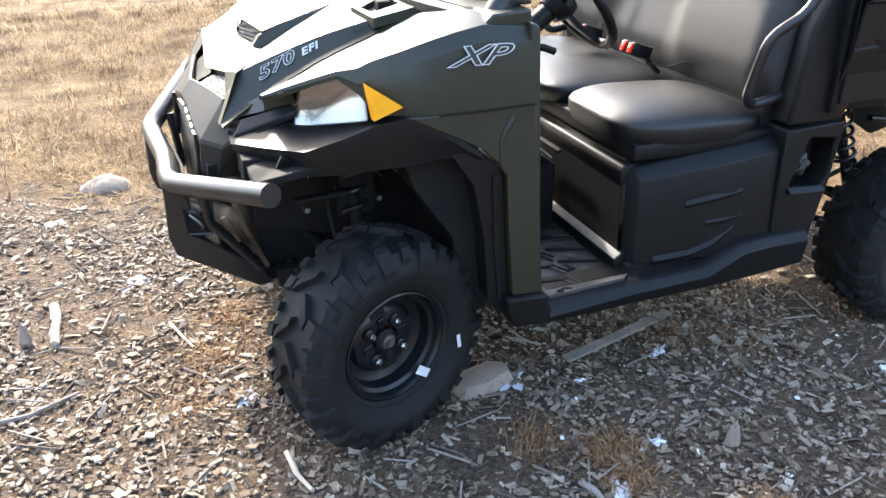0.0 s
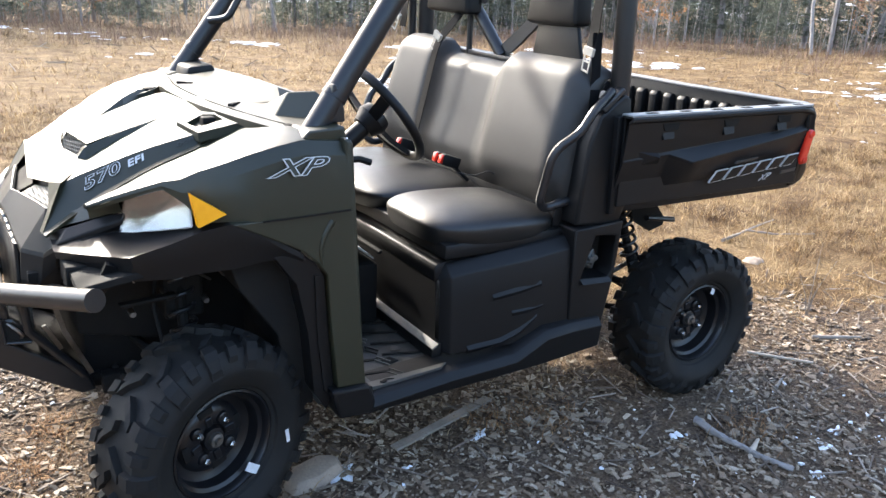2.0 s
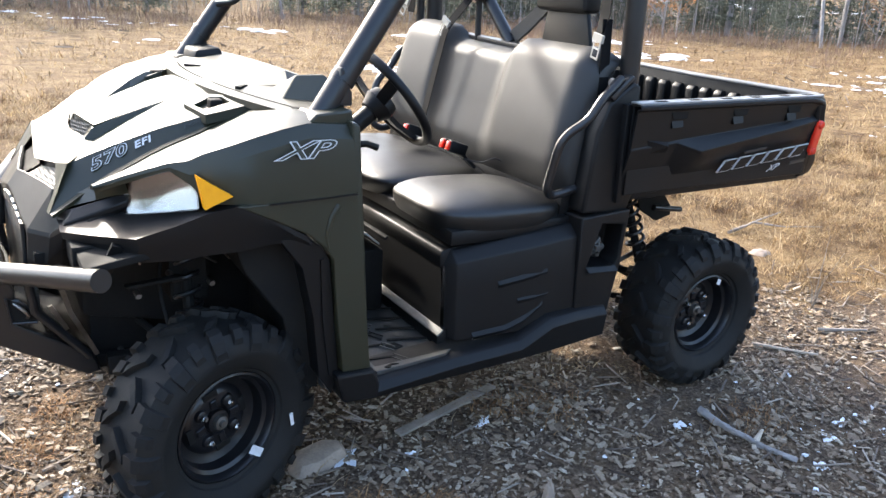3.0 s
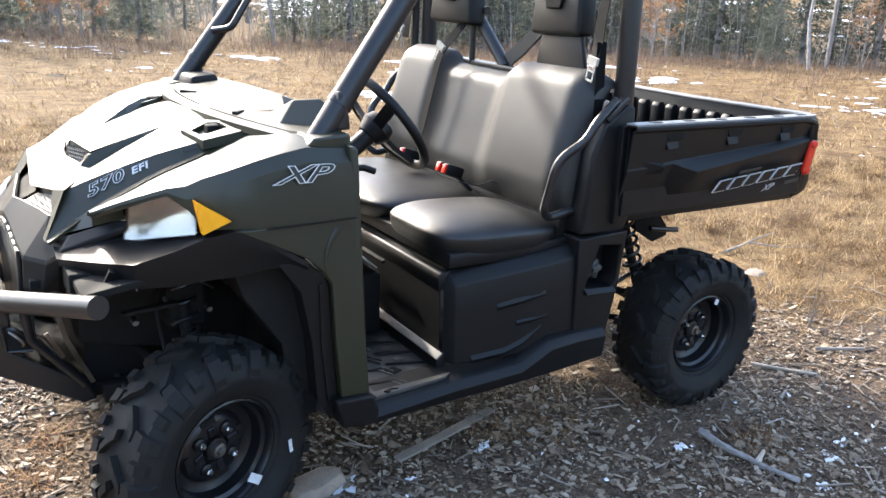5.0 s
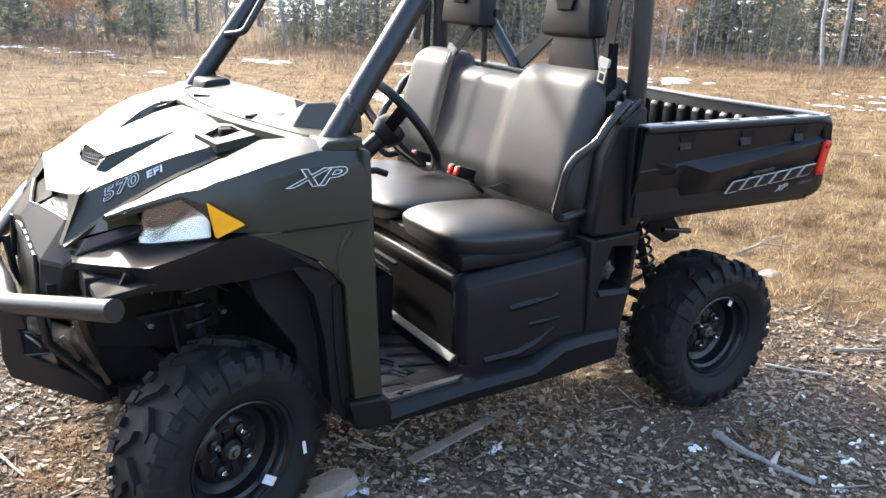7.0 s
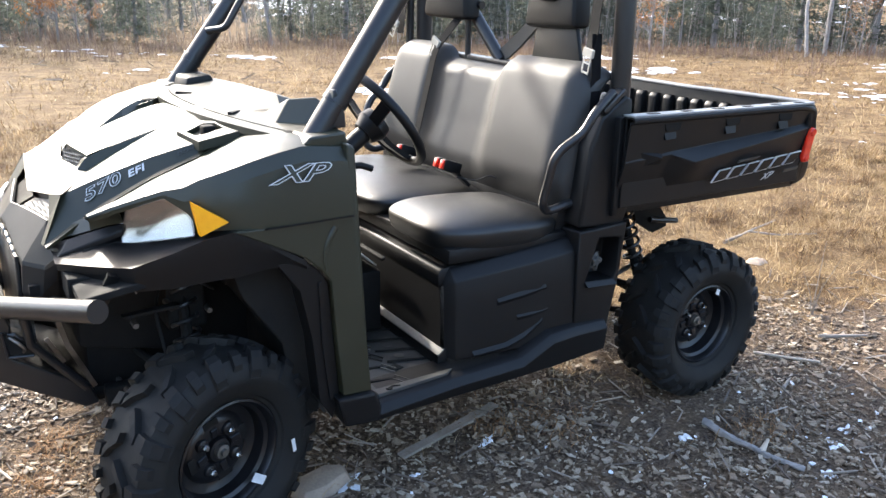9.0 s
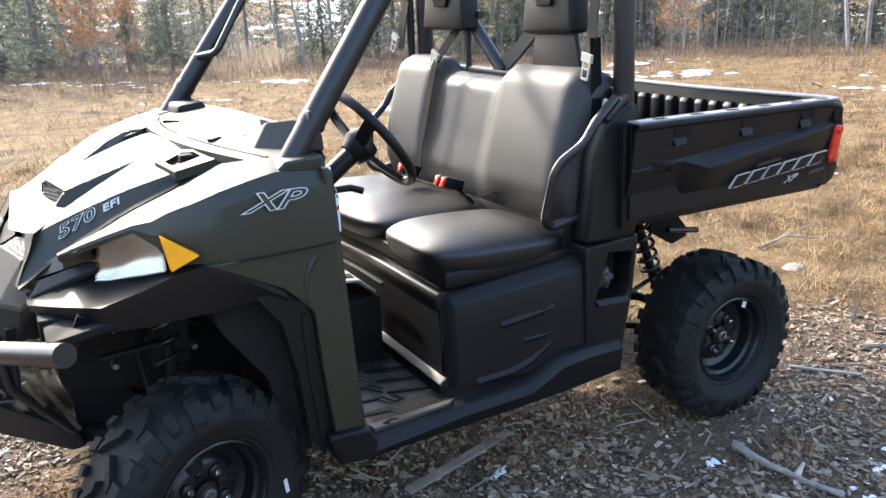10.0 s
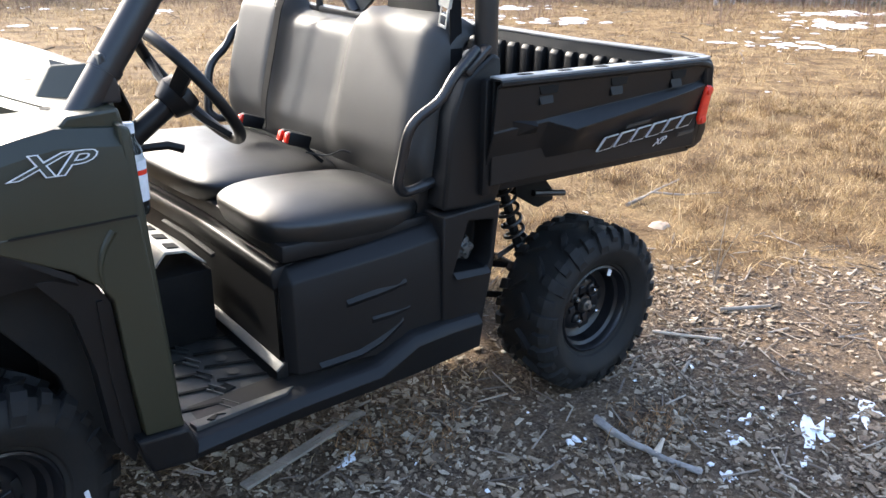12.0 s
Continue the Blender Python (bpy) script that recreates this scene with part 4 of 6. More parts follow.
part("seat_base", base_mesh(), BLACK, car, "black plastic under-seat storage box")
part("base_rail", prism([(0.826, 0.700), (0.834, 0.716), (0.90, 0.726), (0.90, 0.66), (0.830, 0.655)], -0.60, 0.60, "y", 0.006), BLACK, car)
part("front_panel", box((0.836, -0.585, 0.40), (0.852, 0.585, 0.70), 0.006), DARK, car)
kick = part("kick_step", prism([(0.812, 0.420), (0.838, 0.438), (0.85, 0.438), (0.85, 0.37), (0.812, 0.37)], -0.632, 0.60, "y", 0.004), BLACK, car, "black riser below the seat box")
# pale strip along the length of the step that the sun strikes
part("step_edge", prism([(0.806, 0.424), (0.830, 0.441), (0.834, 0.436), (0.810, 0.418)], -0.640, -0.06, "y", 0.002), STEPEDGE, kick, "scuffed step edge with sunlight painted in")


def on_base(x, y, z):
    """Lays a flat outline on the sloping side of the seat base."""
    w = lerp([(0.845, 0.60), (0.87, 0.64), (1.2, 0.675), (1.37, 0.675)], x)
    return (x, y - w - 0.012 - 0.008 * max(0.0, (0.6 - z) / 0.2), z)


def ledge(points, tall=0.013, proud=0.007):
    """A small moulded step on the side of the seat base, its sloping face turned up."""
    rows = []
    last = len(points) - 1
    for i, (x, z) in enumerate(points):
        out = proud * (0.25 if i == last else 1.0)
        rows.append([on_base(x, 0.001, z + tall), on_base(x + 0.004, -out, z), on_base(x + 0.004, -out + 0.001, z - 0.004), on_base(x, 0.001, z - 0.016)])
    return sheet(rows)


both("base_ledge", lambda: ledge([(1.025, 0.588), (1.12, 0.600), (1.225, 0.614)]), BLACK)
both("base_ledge", lambda: ledge([(1.105, 0.520), (1.17, 0.524), (1.235, 0.530)], 0.009, 0.005), BLACK)
both("base_lip", lambda: ledge([(0.93, 0.408), (1.06, 0.418), (1.13, 0.442), (1.21, 0.492)], 0.015, 0.009), BLACK)
part("seat_tray", box((0.85, -0.628, 0.735), (1.36, 0.628, 0.79), 0.012), BLACK, car)
part("seat_rear_panel", prism([(1.325, 0.78), (1.335, 0.86), (1.35, 0.90), (1.42, 0.90), (1.42, 0.78)], -0.60, 0.60, "y", 0.01), BLACK, car)

# rear corner shroud
def shroud_mesh():
    upper = [(1.365, 0.81), (1.40, 1.10), (1.44, 1.20), (1.55, 1.275), (1.585, 1.26), (1.60, 0.86), (1.575, 0.80)]
    return prism(upper, -0.685, -0.54, "y", 0.012, 2, warp=lambda x, y, z: (x, y + (0.03 * max(0, z - 0.85)) * (1 if y < -0.6 else 0), z))


both("rear_shroud", shroud_mesh, BLACK, "tall black plastic corner shroud")


SHROUD_OUT = [(1.355, 0.80), (1.585, 0.812), (1.566, 0.60), (1.512, 0.325), (1.36, 0.335)]
SHROUD_HOLE = [(1.455, 0.768), (1.560, 0.756), (1.552, 0.628), (1.538, 0.596), (1.400, 0.606)]


def lower_shroud_mesh():
    """Rear corner under the seam, with a deep filler recess let into it."""
    bm = bmesh.new()
    y0, y1, y2 = -0.70, -0.61, -0.52
    out = [bm.verts.new((x, y0, z)) for x, z in SHROUD_OUT]
    back = [bm.verts.new((x, y2, z)) for x, z in SHROUD_OUT]
    hole = [bm.verts.new((x, y0, z)) for x, z in SHROUD_HOLE]
    deep = [bm.verts.new((x + (1.48 - x) * 0.06, y1, z + (0.68 - z) * 0.06)) for x, z in SHROUD_HOLE]
    for i in range(5):
        j = (i + 1) % 5
        bm.faces.new((out[i], out[j], hole[j], hole[i]))
        bm.faces.new((hole[i], hole[j], deep[j], deep[i]))
        bm.faces.new((out[i], back[i], back[j], out[j]))
    bm.faces.new(deep)
    return bevelled(bm, 0.007, 2, 30)


both("lower_shroud", lower_shroud_mesh, BLACK)
def filler_mesh():
    """A knobbed cap: five soft lobes round a domed middle."""
    bm = bmesh.new()
    loops = []
    for grow, y in ((1.06, -0.615), (1.0, -0.660), (0.90, -0.672), (0.55, -0.676), (0.40, -0.684), (0.12, -0.686)):
        loops.append([bm.verts.new((1.462 + grow * (0.036 + 0.008 * math.cos(5 * a)) * math.cos(a), y, 0.668 + grow * (0.036 + 0.008 * math.cos(5 * a)) * math.sin(a))) for a in [2 * math.pi * j / 40 for j in range(40)]])
    for a, b in zip(loops, loops[1:]):
        for j in range(40):
            bm.faces.new((a[j], a[(j + 1) % 40], b[(j + 1) % 40], b[j]))
    bm.faces.new(loops[-1])
    return bm


both("filler_cap", filler_mesh, GREYPLASTIC, "dusty lobed filler cap", None, 30)
both("filler_lip", lambda: poly_solid([[(1.398, -0.701, 0.606), (1.540, -0.701, 0.596), (1.546, -0.715, 0.580), (1.402, -0.715, 0.588)], [(1.402, -0.715, 0.588), (1.546, -0.715, 0.580), (1.54, -0.699, 0.572), (1.40, -0.699, 0.580)]]), BLACK)

GRAB = [(1.50, -0.655, 1.285), (1.40, -0.675, 1.215), (1.36, -0.672, 1.15), (1.265, -0.645, 1.085), (1.235, -0.625, 0.90), (1.27, -0.61, 0.868), (1.42, -0.615, 0.895)]
both("hip_bar", lambda: sweep(rounded_path(GRAB, 0.05), 0.016, 12), TUBE, "bent black tube hip restraint")
both("bar_bracket", lambda: prism([(1.44, 1.225), (1.53, 1.30), (1.55, 1.29), (1.46, 1.205)], -0.68, -0.635, "y", 0.008), TUBE)


# seats
def cushion_mesh(x0, x1, y0, y1, z0, z1, corner=4.0, crown=0.022):
    """A soft pad with a rounded plan, a full rim and a crowned top."""
    bm = bmesh.new()
    rings, na = 16, 72
    cx, cy, hx, hy = (x0 + x1) / 2, (y0 + y1) / 2, (x1 - x0) / 2, (y1 - y0) / 2
    loops = []
    for i in range(rings + 6):
        if i <= rings:
            s = math.sin(math.pi / 2 * (i + 0.2) / (rings + 0.2))
            h = (1 - s ** 3.6) ** 0.5
            z = z0 + (z1 - z0) * h + crown * (1 - s * s)
        else:
            k = (i - rings) / 5
            s = 1.0 - 0.05 * k * k
            z = z0 - 0.055 * k
        loop = []
        for j in range(na):
            a = 2 * math.pi * j / na
            c, d = math.cos(a), math.sin(a)
            r = (abs(c) ** corner + abs(d) ** corner) ** (-1 / corner)
            x, y = cx + hx * s * r * c, cy + hy * s * r * d
            sag = 0.001 * math.exp(-((s - 0.55) / 0.3) ** 2) * math.cos(2 * a) + 0.002 * noise.noise((x * 7, y * 7, 3))
            loop.append(bm.verts.new((x, y, z - 0.02 * (x - cx) / hx * 0.5 + (sag if i <= rings else 0))))
        loops.append(loop)
    for a, b in zip(loops, loops[1:]):
        for j in range(na):
            bm.faces.new((a[j], b[j], b[(j + 1) % na], a[(j + 1) % na]))
    bm.faces.new(loops[0])
    bm.faces.new(loops[-1][::-1])
    return bm


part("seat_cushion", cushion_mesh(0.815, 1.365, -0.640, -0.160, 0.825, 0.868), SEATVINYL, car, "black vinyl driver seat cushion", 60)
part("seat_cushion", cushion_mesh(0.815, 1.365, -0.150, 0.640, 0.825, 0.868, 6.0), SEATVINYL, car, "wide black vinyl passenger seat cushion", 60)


def backrest_mesh():
    """One bench back with two raised shoulders and a lower middle."""
    nu, nv = 64, 26
    rows = []
    for j in range(nv + 1):
        s = j / nv
        row = []
        for i in range(nu + 1):
            y = -0.61 + 1.25 * i / nu
            lobe = max(0.0, min(1.0, ((-0.08 - y) if y < 0.1 else (y - 0.26)) / 0.09))
            lobe = lobe * lobe * (3 - 2 * lobe)
            end = max(0.0, (abs(y - 0.015) - 0.535) / 0.09)
            top = 1.325 + 0.055 * lobe - 0.045 * min(1, end) ** 2
            z = 0.86 + (top - 0.86) * s
            x = 1.285 + 0.115 * s + 0.014 * (1 - lobe) * min(1, s * 2)
            # rounded rim at the top and the ends
            x += 0.05 * max(0, (s - 0.88) / 0.12) ** 2.5 + 0.05 * min(1, end) ** 2.2 + 0.05 * max(0, (0.24 - s) / 0.24) ** 1.6
            x -= 0.018 * math.sin(math.pi * s) * (0.4 + 0.6 * lobe)
            row.append((x, y, z))
        rows.append(row)
    bm = sheet(rows)
    res = bmesh.ops.extrude_edge_only(bm, edges=[e for e in bm.edges if e.is_boundary])
    for v in res["geom"]:
        if isinstance(v, bmesh.types.BMVert):
            v.co.x = max(v.co.x + 0.05, 1.40 + 0.1 * (v.co.z - 0.86))
    bmesh.ops.holes_fill(bm, edges=[e for e in bm.edges if e.is_boundary])
    return bm


part("backrest", backrest_mesh(), VINYL, car, "black vinyl bench backrest with raised shoulders", 60)

# steering
def steering_frame():
    c = Vector((0.715, -0.40, 1.205))
    n = Vector((0.80, 0.0, 0.60)).normalized()
    u = Vector((0, 1, 0))
    return c, n, u, n.cross(u).normalized()


sc, sn, su, sw = steering_frame()
ring = [sc + (su * math.cos(a) + sw * math.sin(a)) * 0.188 for a in [2 * math.pi * i / 40 for i in range(40)]]
wheel_part = part("steering_wheel", sweep(ring, 0.0155, 12, closed=True), BLACK, car, "black steering wheel")
for a in (20, 150, 270):
    d = su * math.cos(radians(a)) + sw * math.sin(radians(a))
    part("spoke", sweep([sc - sn * 0.045, sc + d * 0.09 - sn * 0.03, sc + d * 0.18], 0, flat=(0.02, 0.008, sn)), BLACK, wheel_part)
hub_bm = revolve([(0.0005, 0.0), (0.05, 0.0), (0.058, -0.03), (0.04, -0.07), (0.0005, -0.07)], "z", 20)
hub_bm.transform(Matrix.Translation(sc - sn * 0.01) @ sn.to_track_quat("Z", "Y").to_matrix().to_4x4())
part("wheel_hub", hub_bm, BLACK, wheel_part)
part("steering_column", sweep([sc - sn * 0.06, sc - sn * 0.36], 0.03, 14), BLACK, car)
part("shift_lever", sweep([(0.56, -0.34, 1.04), (0.66, -0.36, 1.045), (0.70, -0.365, 1.03)], 0.012, 10), BLACK, car)

# cargo bed
bed = new("cargo_bed")
bed.parent = car
tagged(bed, label="black plastic tipping cargo bed with ribbed tailgate")


def bed_side_mesh():
    """Bed flank: rolled rail, flat upper wall, a tapering chamfer band and a lower wall leaning in."""
    rows = []
    for x in (1.515, 1.60, 1.70, 1.74, 1.835, 1.90, 2.10, 2.35, 2.47, 2.53, 2.565):
        upper = lerp([(1.5, 1.045), (1.74, 1.066), (2.46, 1.115), (2.6, 1.125)], x)
        lower = lerp([(1.5, 1.040), (1.74, 1.058), (1.835, 1.028), (2.47, 1.098), (2.6, 1.11)], x)
        out = lerp([(1.5, 0.0), (1.74, 0.004), (1.835, 0.040), (2.3, 0.030), (2.5, 0.016)], x)
        rear = max(0.0, (x - 2.49) / 0.1) * 0.02
        top = lerp([(1.5, 1.208), (2.50, 1.208), (2.565, 1.190)], x)
        low = 0.848
        rows.append([(x, -0.705 + rear, top), (x, -0.752 + rear, top), (x, -0.760 + rear, top - 0.008), (x, -0.760 + rear, top - 0.020), (x, -0.744 + rear, top - 0.028), (x, -0.730 + rear, upper + 0.006), (x, -0.729 + rear, upper),
                     (x, -0.731 - out + rear, lower), (x, -0.728 - out + rear, lower - 0.010), (x, -0.690 + rear, 0.905), (x, -0.683 + rear, 0.898), (x, -0.668 + rear, low + 0.008), (x, -0.655 + rear, low)])
    return bevelled(sheet(rows, thickness=0.010), 0.002, 1, 24)


both("bed_side", bed_side_mesh, BLACK, "", bed)
both("bed_facet", lambda: poly_solid([[(1.568, -0.729, 1.080), (1.692, -0.729, 1.064), (1.683, -0.748, 1.050)], [(1.568, -0.729, 1.080), (1.683, -0.748, 1.050), (1.60, -0.722, 1.02)], [(1.692, -0.729, 1.064), (1.70, -0.722, 1.02), (1.683, -0.748, 1.050)], [(1.60, -0.722, 1.02), (1.683, -0.748, 1.050), (1.70, -0.722, 1.02)]]), BLACK, "", bed)
part("bed_floor", box((1.53, -0.68, 0.84), (2.58, 0.68, 0.88), 0.004), BLACK, bed)
part("bed_front", box((1.505, -0.70, 0.84), (1.54, 0.70, 1.20), 0.006), BLACK, bed)
gate = part("tailgate", box((2.545, -0.70, 0.86), (2.59, 0.70, 1.205), 0.01), BLACK, bed, "ribbed black plastic tailgate")
for i in range(15):
    y = -0.665 + i * 0.083
    part("gate_rib", prism([(2.512, 0.90), (2.512, 1.140), (2.526, 1.158), (2.55, 1.158), (2.55, 0.90)], y, y + 0.042, "y", 0.005), BLACK, bed)
both("bed_inner", lambda: box((1.53, -0.708, 0.87), (2.56, -0.690, 1.196), 0.004), BLACK, "", bed)
for i in range(10):
    x = 1.60 + i * 0.094
    both("wall_rib", lambda: box((x, -0.692, 0.885), (x + 0.046, -0.646, 1.160), 0.008), BLACK, "", bed)
both("tail_light", lambda: prism([(2.556, 1.104), (2.592, 1.104), (2.606, 1.09), (2.612, 0.972), (2.600, 0.950), (2.576, 0.948), (2.560, 0.97)], -0.745, -0.66, "y", 0.010, 3, warp=lambda x, y, z: (x, y + 0.03 * (1.13 - z) / 0.2, z)), RED, "red plastic tail lamp lens", bed)
both("lamp_bulb", lambda: revolve([(0.0005, -0.752), (0.014, -0.750), (0.019, -0.742), (0.019, -0.70)], "y", 16, at=(2.582, 0.006, 1.084)), RED, "", bed)
both("lamp_bulb", lambda: revolve([(0.0005, -0.735), (0.014, -0.733), (0.019, -0.725), (0.019, -0.68)], "y", 16, at=(2.590, 0.008, 0.970)), RED, "", bed)
both("bed_corner", lambda: prism([(2.53, 1.205), (2.575, 1.200), (2.600, 1.165), (2.598, 1.13), (2.622, 1.09), (2.632, 0.96), (2.648, 0.92), (2.640, 0.872), (2.60, 0.852), (2.56, 0.848), (2.552, 1.1)], -0.736, -0.58, "y", 0.010, warp=lambda x, y, z: (x, y + (0.05 if y < -0.6 else 0.0) * max(0, 1.13 - z) / 0.3, z)), BLACK, "", bed)
# the rail caps carry their glare as a paler colour
both("bed_rail", lambda: prism([(1.515, -0.756), (2.515, -0.756), (2.560, -0.738), (2.560, -0.700), (1.515, -0.700)], 1.203, 1.2125, "z", 0.003), RAILTOP, "flat bed rail coloured pale for glare", bed)
part("gate_rail", box((2.538, -0.690, 1.200), (2.596, 0.700, 1.2115), 0.004), RAILTOP, bed, "tailgate rail coloured pale for glare")
for x in (1.63, 1.80, 1.97, 2.14, 2.31, 2.46):
    both("stake_pocket", lambda: prism([(x - 0.025, -0.742), (x + 0.025, -0.742), (x + 0.025, -0.722), (x - 0.025, -0.722)], 1.19, 1.2145, "z", 0.0), DARK, "", bed)
for x in (1.722, 2.050, 2.370):
    both("tie_down", lambda: prism([(x - 0.042, 1.174), (x + 0.046, 1.174), (x + 0.040, 1.146), (x - 0.030, 1.146)], -0.7445, -0.725, "y", 0.002), DARK, "dark tie-down notch", bed)
    both("tie_down_lip", lambda: poly_solid([[(x - 0.034, -0.7375, 1.144), (x + 0.026, -0.7375, 1.146), (x + 0.024, -0.7455, 1.118), (x - 0.030, -0.7455, 1.116)], [(x - 0.030, -0.7455, 1.116), (x + 0.024, -0.7455, 1.118), (x + 0.024, -0.726, 1.112), (x - 0.030, -0.726, 1.110)], [(x - 0.034, -0.7375, 1.144), (x - 0.030, -0.7455, 1.116), (x - 0.030, -0.726, 1.110)], [(x + 0.026, -0.7375, 1.146), (x + 0.024, -0.726, 1.112), (x + 0.024, -0.7455, 1.118)]]), BLACK, "", bed)


# wheels
def tyre_mesh(width, R=0.318, rim=0.168):
    h = width / 2
    prof = [(rim, -h * 0.62), (rim + 0.006, -h * 0.70), (rim + 0.016, -h * 0.735), (rim + 0.020, -h * 0.80), (rim + 0.05, -h * 0.955), (R - 0.085, -h * 0.985), (R - 0.080, -h * 1.0), (R - 0.066, -h * 0.995), (R - 0.034, -h * 0.90), (R - 0.016, -h * 0.76), (R - 0.013, -h * 0.3), (R - 0.013, 0)]
    prof += [(r, -o) for r, o in prof[-2::-1]]
    bm = bmesh.new()
    seg = 72
    rings = [[bm.verts.new((r * math.cos(2 * math.pi * j / seg), o, r * math.sin(2 * math.pi * j / seg))) for j in range(seg)] for r, o in prof]
    for a, b in zip(rings, rings[1:]):
        for j in range(seg):
            bm.faces.new((a[j], a[(j + 1) % seg], b[(j + 1) % seg], b[j]))
    bmesh.ops.recalc_face_normals(bm, faces=bm.faces)
    return bm


def lug_data(name, h, R, rows):
    """One tread block as a chain of cross sections: place across, shift along, foot and crown radius, width."""
    bm = bmesh.new()
    prev = None
    for y, shift, lo, hi, wide in rows:
        ring = []
        for r, w in ((lo, wide), (hi, wide * 0.78)):
            for e in (-0.5, 0.5):
                a = (shift + w * e) / R
                ring.append(bm.verts.new((r * math.cos(a), y * h, r * math.sin(a))))
        if prev:
            for p, q in ((0, 1), (1, 3), (3, 2), (2, 0)):
                bm.faces.new((prev[p], prev[q], ring[q], ring[p]))
        else:
            bm.faces.new((ring[0], ring[1], ring[3], ring[2]))
        prev = ring
    bm.faces.new((prev[0], prev[2], prev[3], prev[1]))
    bmesh.ops.recalc_face_normals(bm, faces=bm.faces)
    me = bpy.data.meshes.new(name)
    bm.to_mesh(me)
    bm.free()
    me.materials.append(RUBBER)
    return me


def tread_sets(h, R=0.318):
    """Long shoulder block, short shoulder block and a slanted middle bar, for both sides of the tread."""
    out = []
    for sgn in (-1, 1):
        long_ = lug_data("tread_block", h, R, [(sgn * y, s, lo, hi, w) for y, s, lo, hi, w in ((0.54, -0.010, R - 0.02, R + 0.005, 0.042), (0.80, -0.002, R - 0.03, R + 0.002, 0.050), (0.93, 0.003, R - 0.05, R - 0.016, 0.054), (1.03, 0.005, R - 0.072, R - 0.046, 0.050), (1.02, 0.005, R - 0.080, R - 0.068, 0.040))])
        short = lug_data("tread_block", h, R, [(sgn * y, s, lo, hi, w) for y, s, lo, hi, w in ((0.62, -0.006, R - 0.02, R + 0.003, 0.032), (0.84, 0.0, R - 0.03, R - 0.002, 0.038), (0.96, 0.003, R - 0.044, R - 0.026, 0.036))])
        bar = lug_data("tread_block", h, R, [(sgn * y, s, lo, hi, w) for y, s, lo, hi, w in ((0.02, -0.040, R - 0.02, R + 0.007, 0.034), (0.26, -0.014, R - 0.02, R + 0.008, 0.036), (0.46, 0.018, R - 0.02, R + 0.005, 0.032))])
        out.append((sgn, long_, short, bar))
    return out


def rim_mesh(width, rim=0.168):
    h = width / 2
    prof = [(rim + 0.004, h * 0.60), (rim + 0.004, -h * 0.60), (rim + 0.002, -h * 0.70), (rim - 0.004, -h * 0.72), (rim - 0.009, -h * 0.66), (rim - 0.013, -h * 0.50), (rim - 0.024, -h * 0.44), (rim - 0.030, -h * 0.14), (rim - 0.046, -h * 0.06), (0.112, -h * 0.04), (0.098, -h * 0.16), (0.080, -h * 0.22), (0.046, -h * 0.20), (0.040, -h * 0.14), (0.0005, -h * 0.14)]
    return revolve(prof, "y", 56)


def build_wheel(at, width, turn, parent, flip, sets, spin=0.0):
    e = new("wheel")
    e.parent = parent
    e.matrix_local = pose(*at, 0, 0, turn) @ (pose(0, 0, 0, 0, 0, 180) if flip else Matrix())
    tyre = part("tyre", tyre_mesh(width), RUBBER, e, "black knobbly off-road tyre", 30)
    rim = part("rim", rim_mesh(width), RIM, e, "gloss black steel rim", 30)
    h = width / 2
    pitch = 14
    for sgn, long_, short, bar in sets:
        for i in range(pitch):
            a = 360.0 / pitch * (i + (0.5 if sgn > 0 else 0.0)) + spin
            for me, turned in ((long_, a), (short, a + 180.0 / pitch), (bar, a + 4.0)):
                lug = new("tread_block", me)
                lug.parent = e
                lug.matrix_local = pose(0, 0, 0, 0, turned, 0)
    for i in range(4):
        a = radians(45 + 90 * i + 12)
        c, d = math.cos(a), math.sin(a)
        part("boss", revolve([(0.014, -h * 0.30), (0.018, -h * 0.28), (0.024, -h * 0.16)], "y", 14, at=(0.066 * c, 0, 0.066 * d)), RIM, e)
        part("lug_nut", revolve([(0.0005, -h * 0.46), (0.006, -h * 0.455), (0.0085, -h * 0.42), (0.0105, -h * 0.40), (0.0105, -h * 0.28)], "y", 6, at=(0.066 * c, 0, 0.066 * d)), CHROME, e)
        b = a + radians(45)
        bm = bmesh.new()
        obox(bm, (0.090 * math.cos(b), -h * 0.185, 0.090 * math.sin(b)), (0.026, 0.006, 0.050), Matrix.Rotation(-b, 3, "Y"))
        part("rim_slot", bevelled(bm, 0.0025, 2), DARK, e)
        bm = sweep([(0.044 * math.cos(b), -h * 0.20, 0.044 * math.sin(b)), (0.076 * math.cos(b), -h * 0.235, 0.076 * math.sin(b))], 0, flat=(0.011, 0.006, (0, -1, 0)))
        part("rim_rib", bevelled(bm, 0.002, 1), RIM, e)
    part("axle_cap", revolve([(0.0005, -h * 0.50), (0.010, -h * 0.50), (0.012, -h * 0.46), (0.012, -h * 0.42), (0.021, -h * 0.41), (0.024, -h * 0.34), (0.024, -h * 0.16)], "y", 14), STEEL, e)
    part("hub_collar", revolve([(0.026, -h * 0.30), (0.034, -h * 0.28), (0.038, -h * 0.14)], "y", 18), RIM, e)
    return e, rim, tyre


FW, RW = 0.24, 0.27
FT, RT = tread_sets(FW / 2), tread_sets(RW / 2)
fl = build_wheel((0.03, -0.645, 0.312), FW, 20, car, False, FT, 5)
fr = build_wheel((0.03, 0.645, 0.312), FW, 20, car, True, FT, 11)
rl = build_wheel((2.065, -0.63, 0.312), RW, 0, car, False, RT, 7)
rr_ = build_wheel((2.065, 0.63, 0.312), RW, 0, car, True, RT, 2)


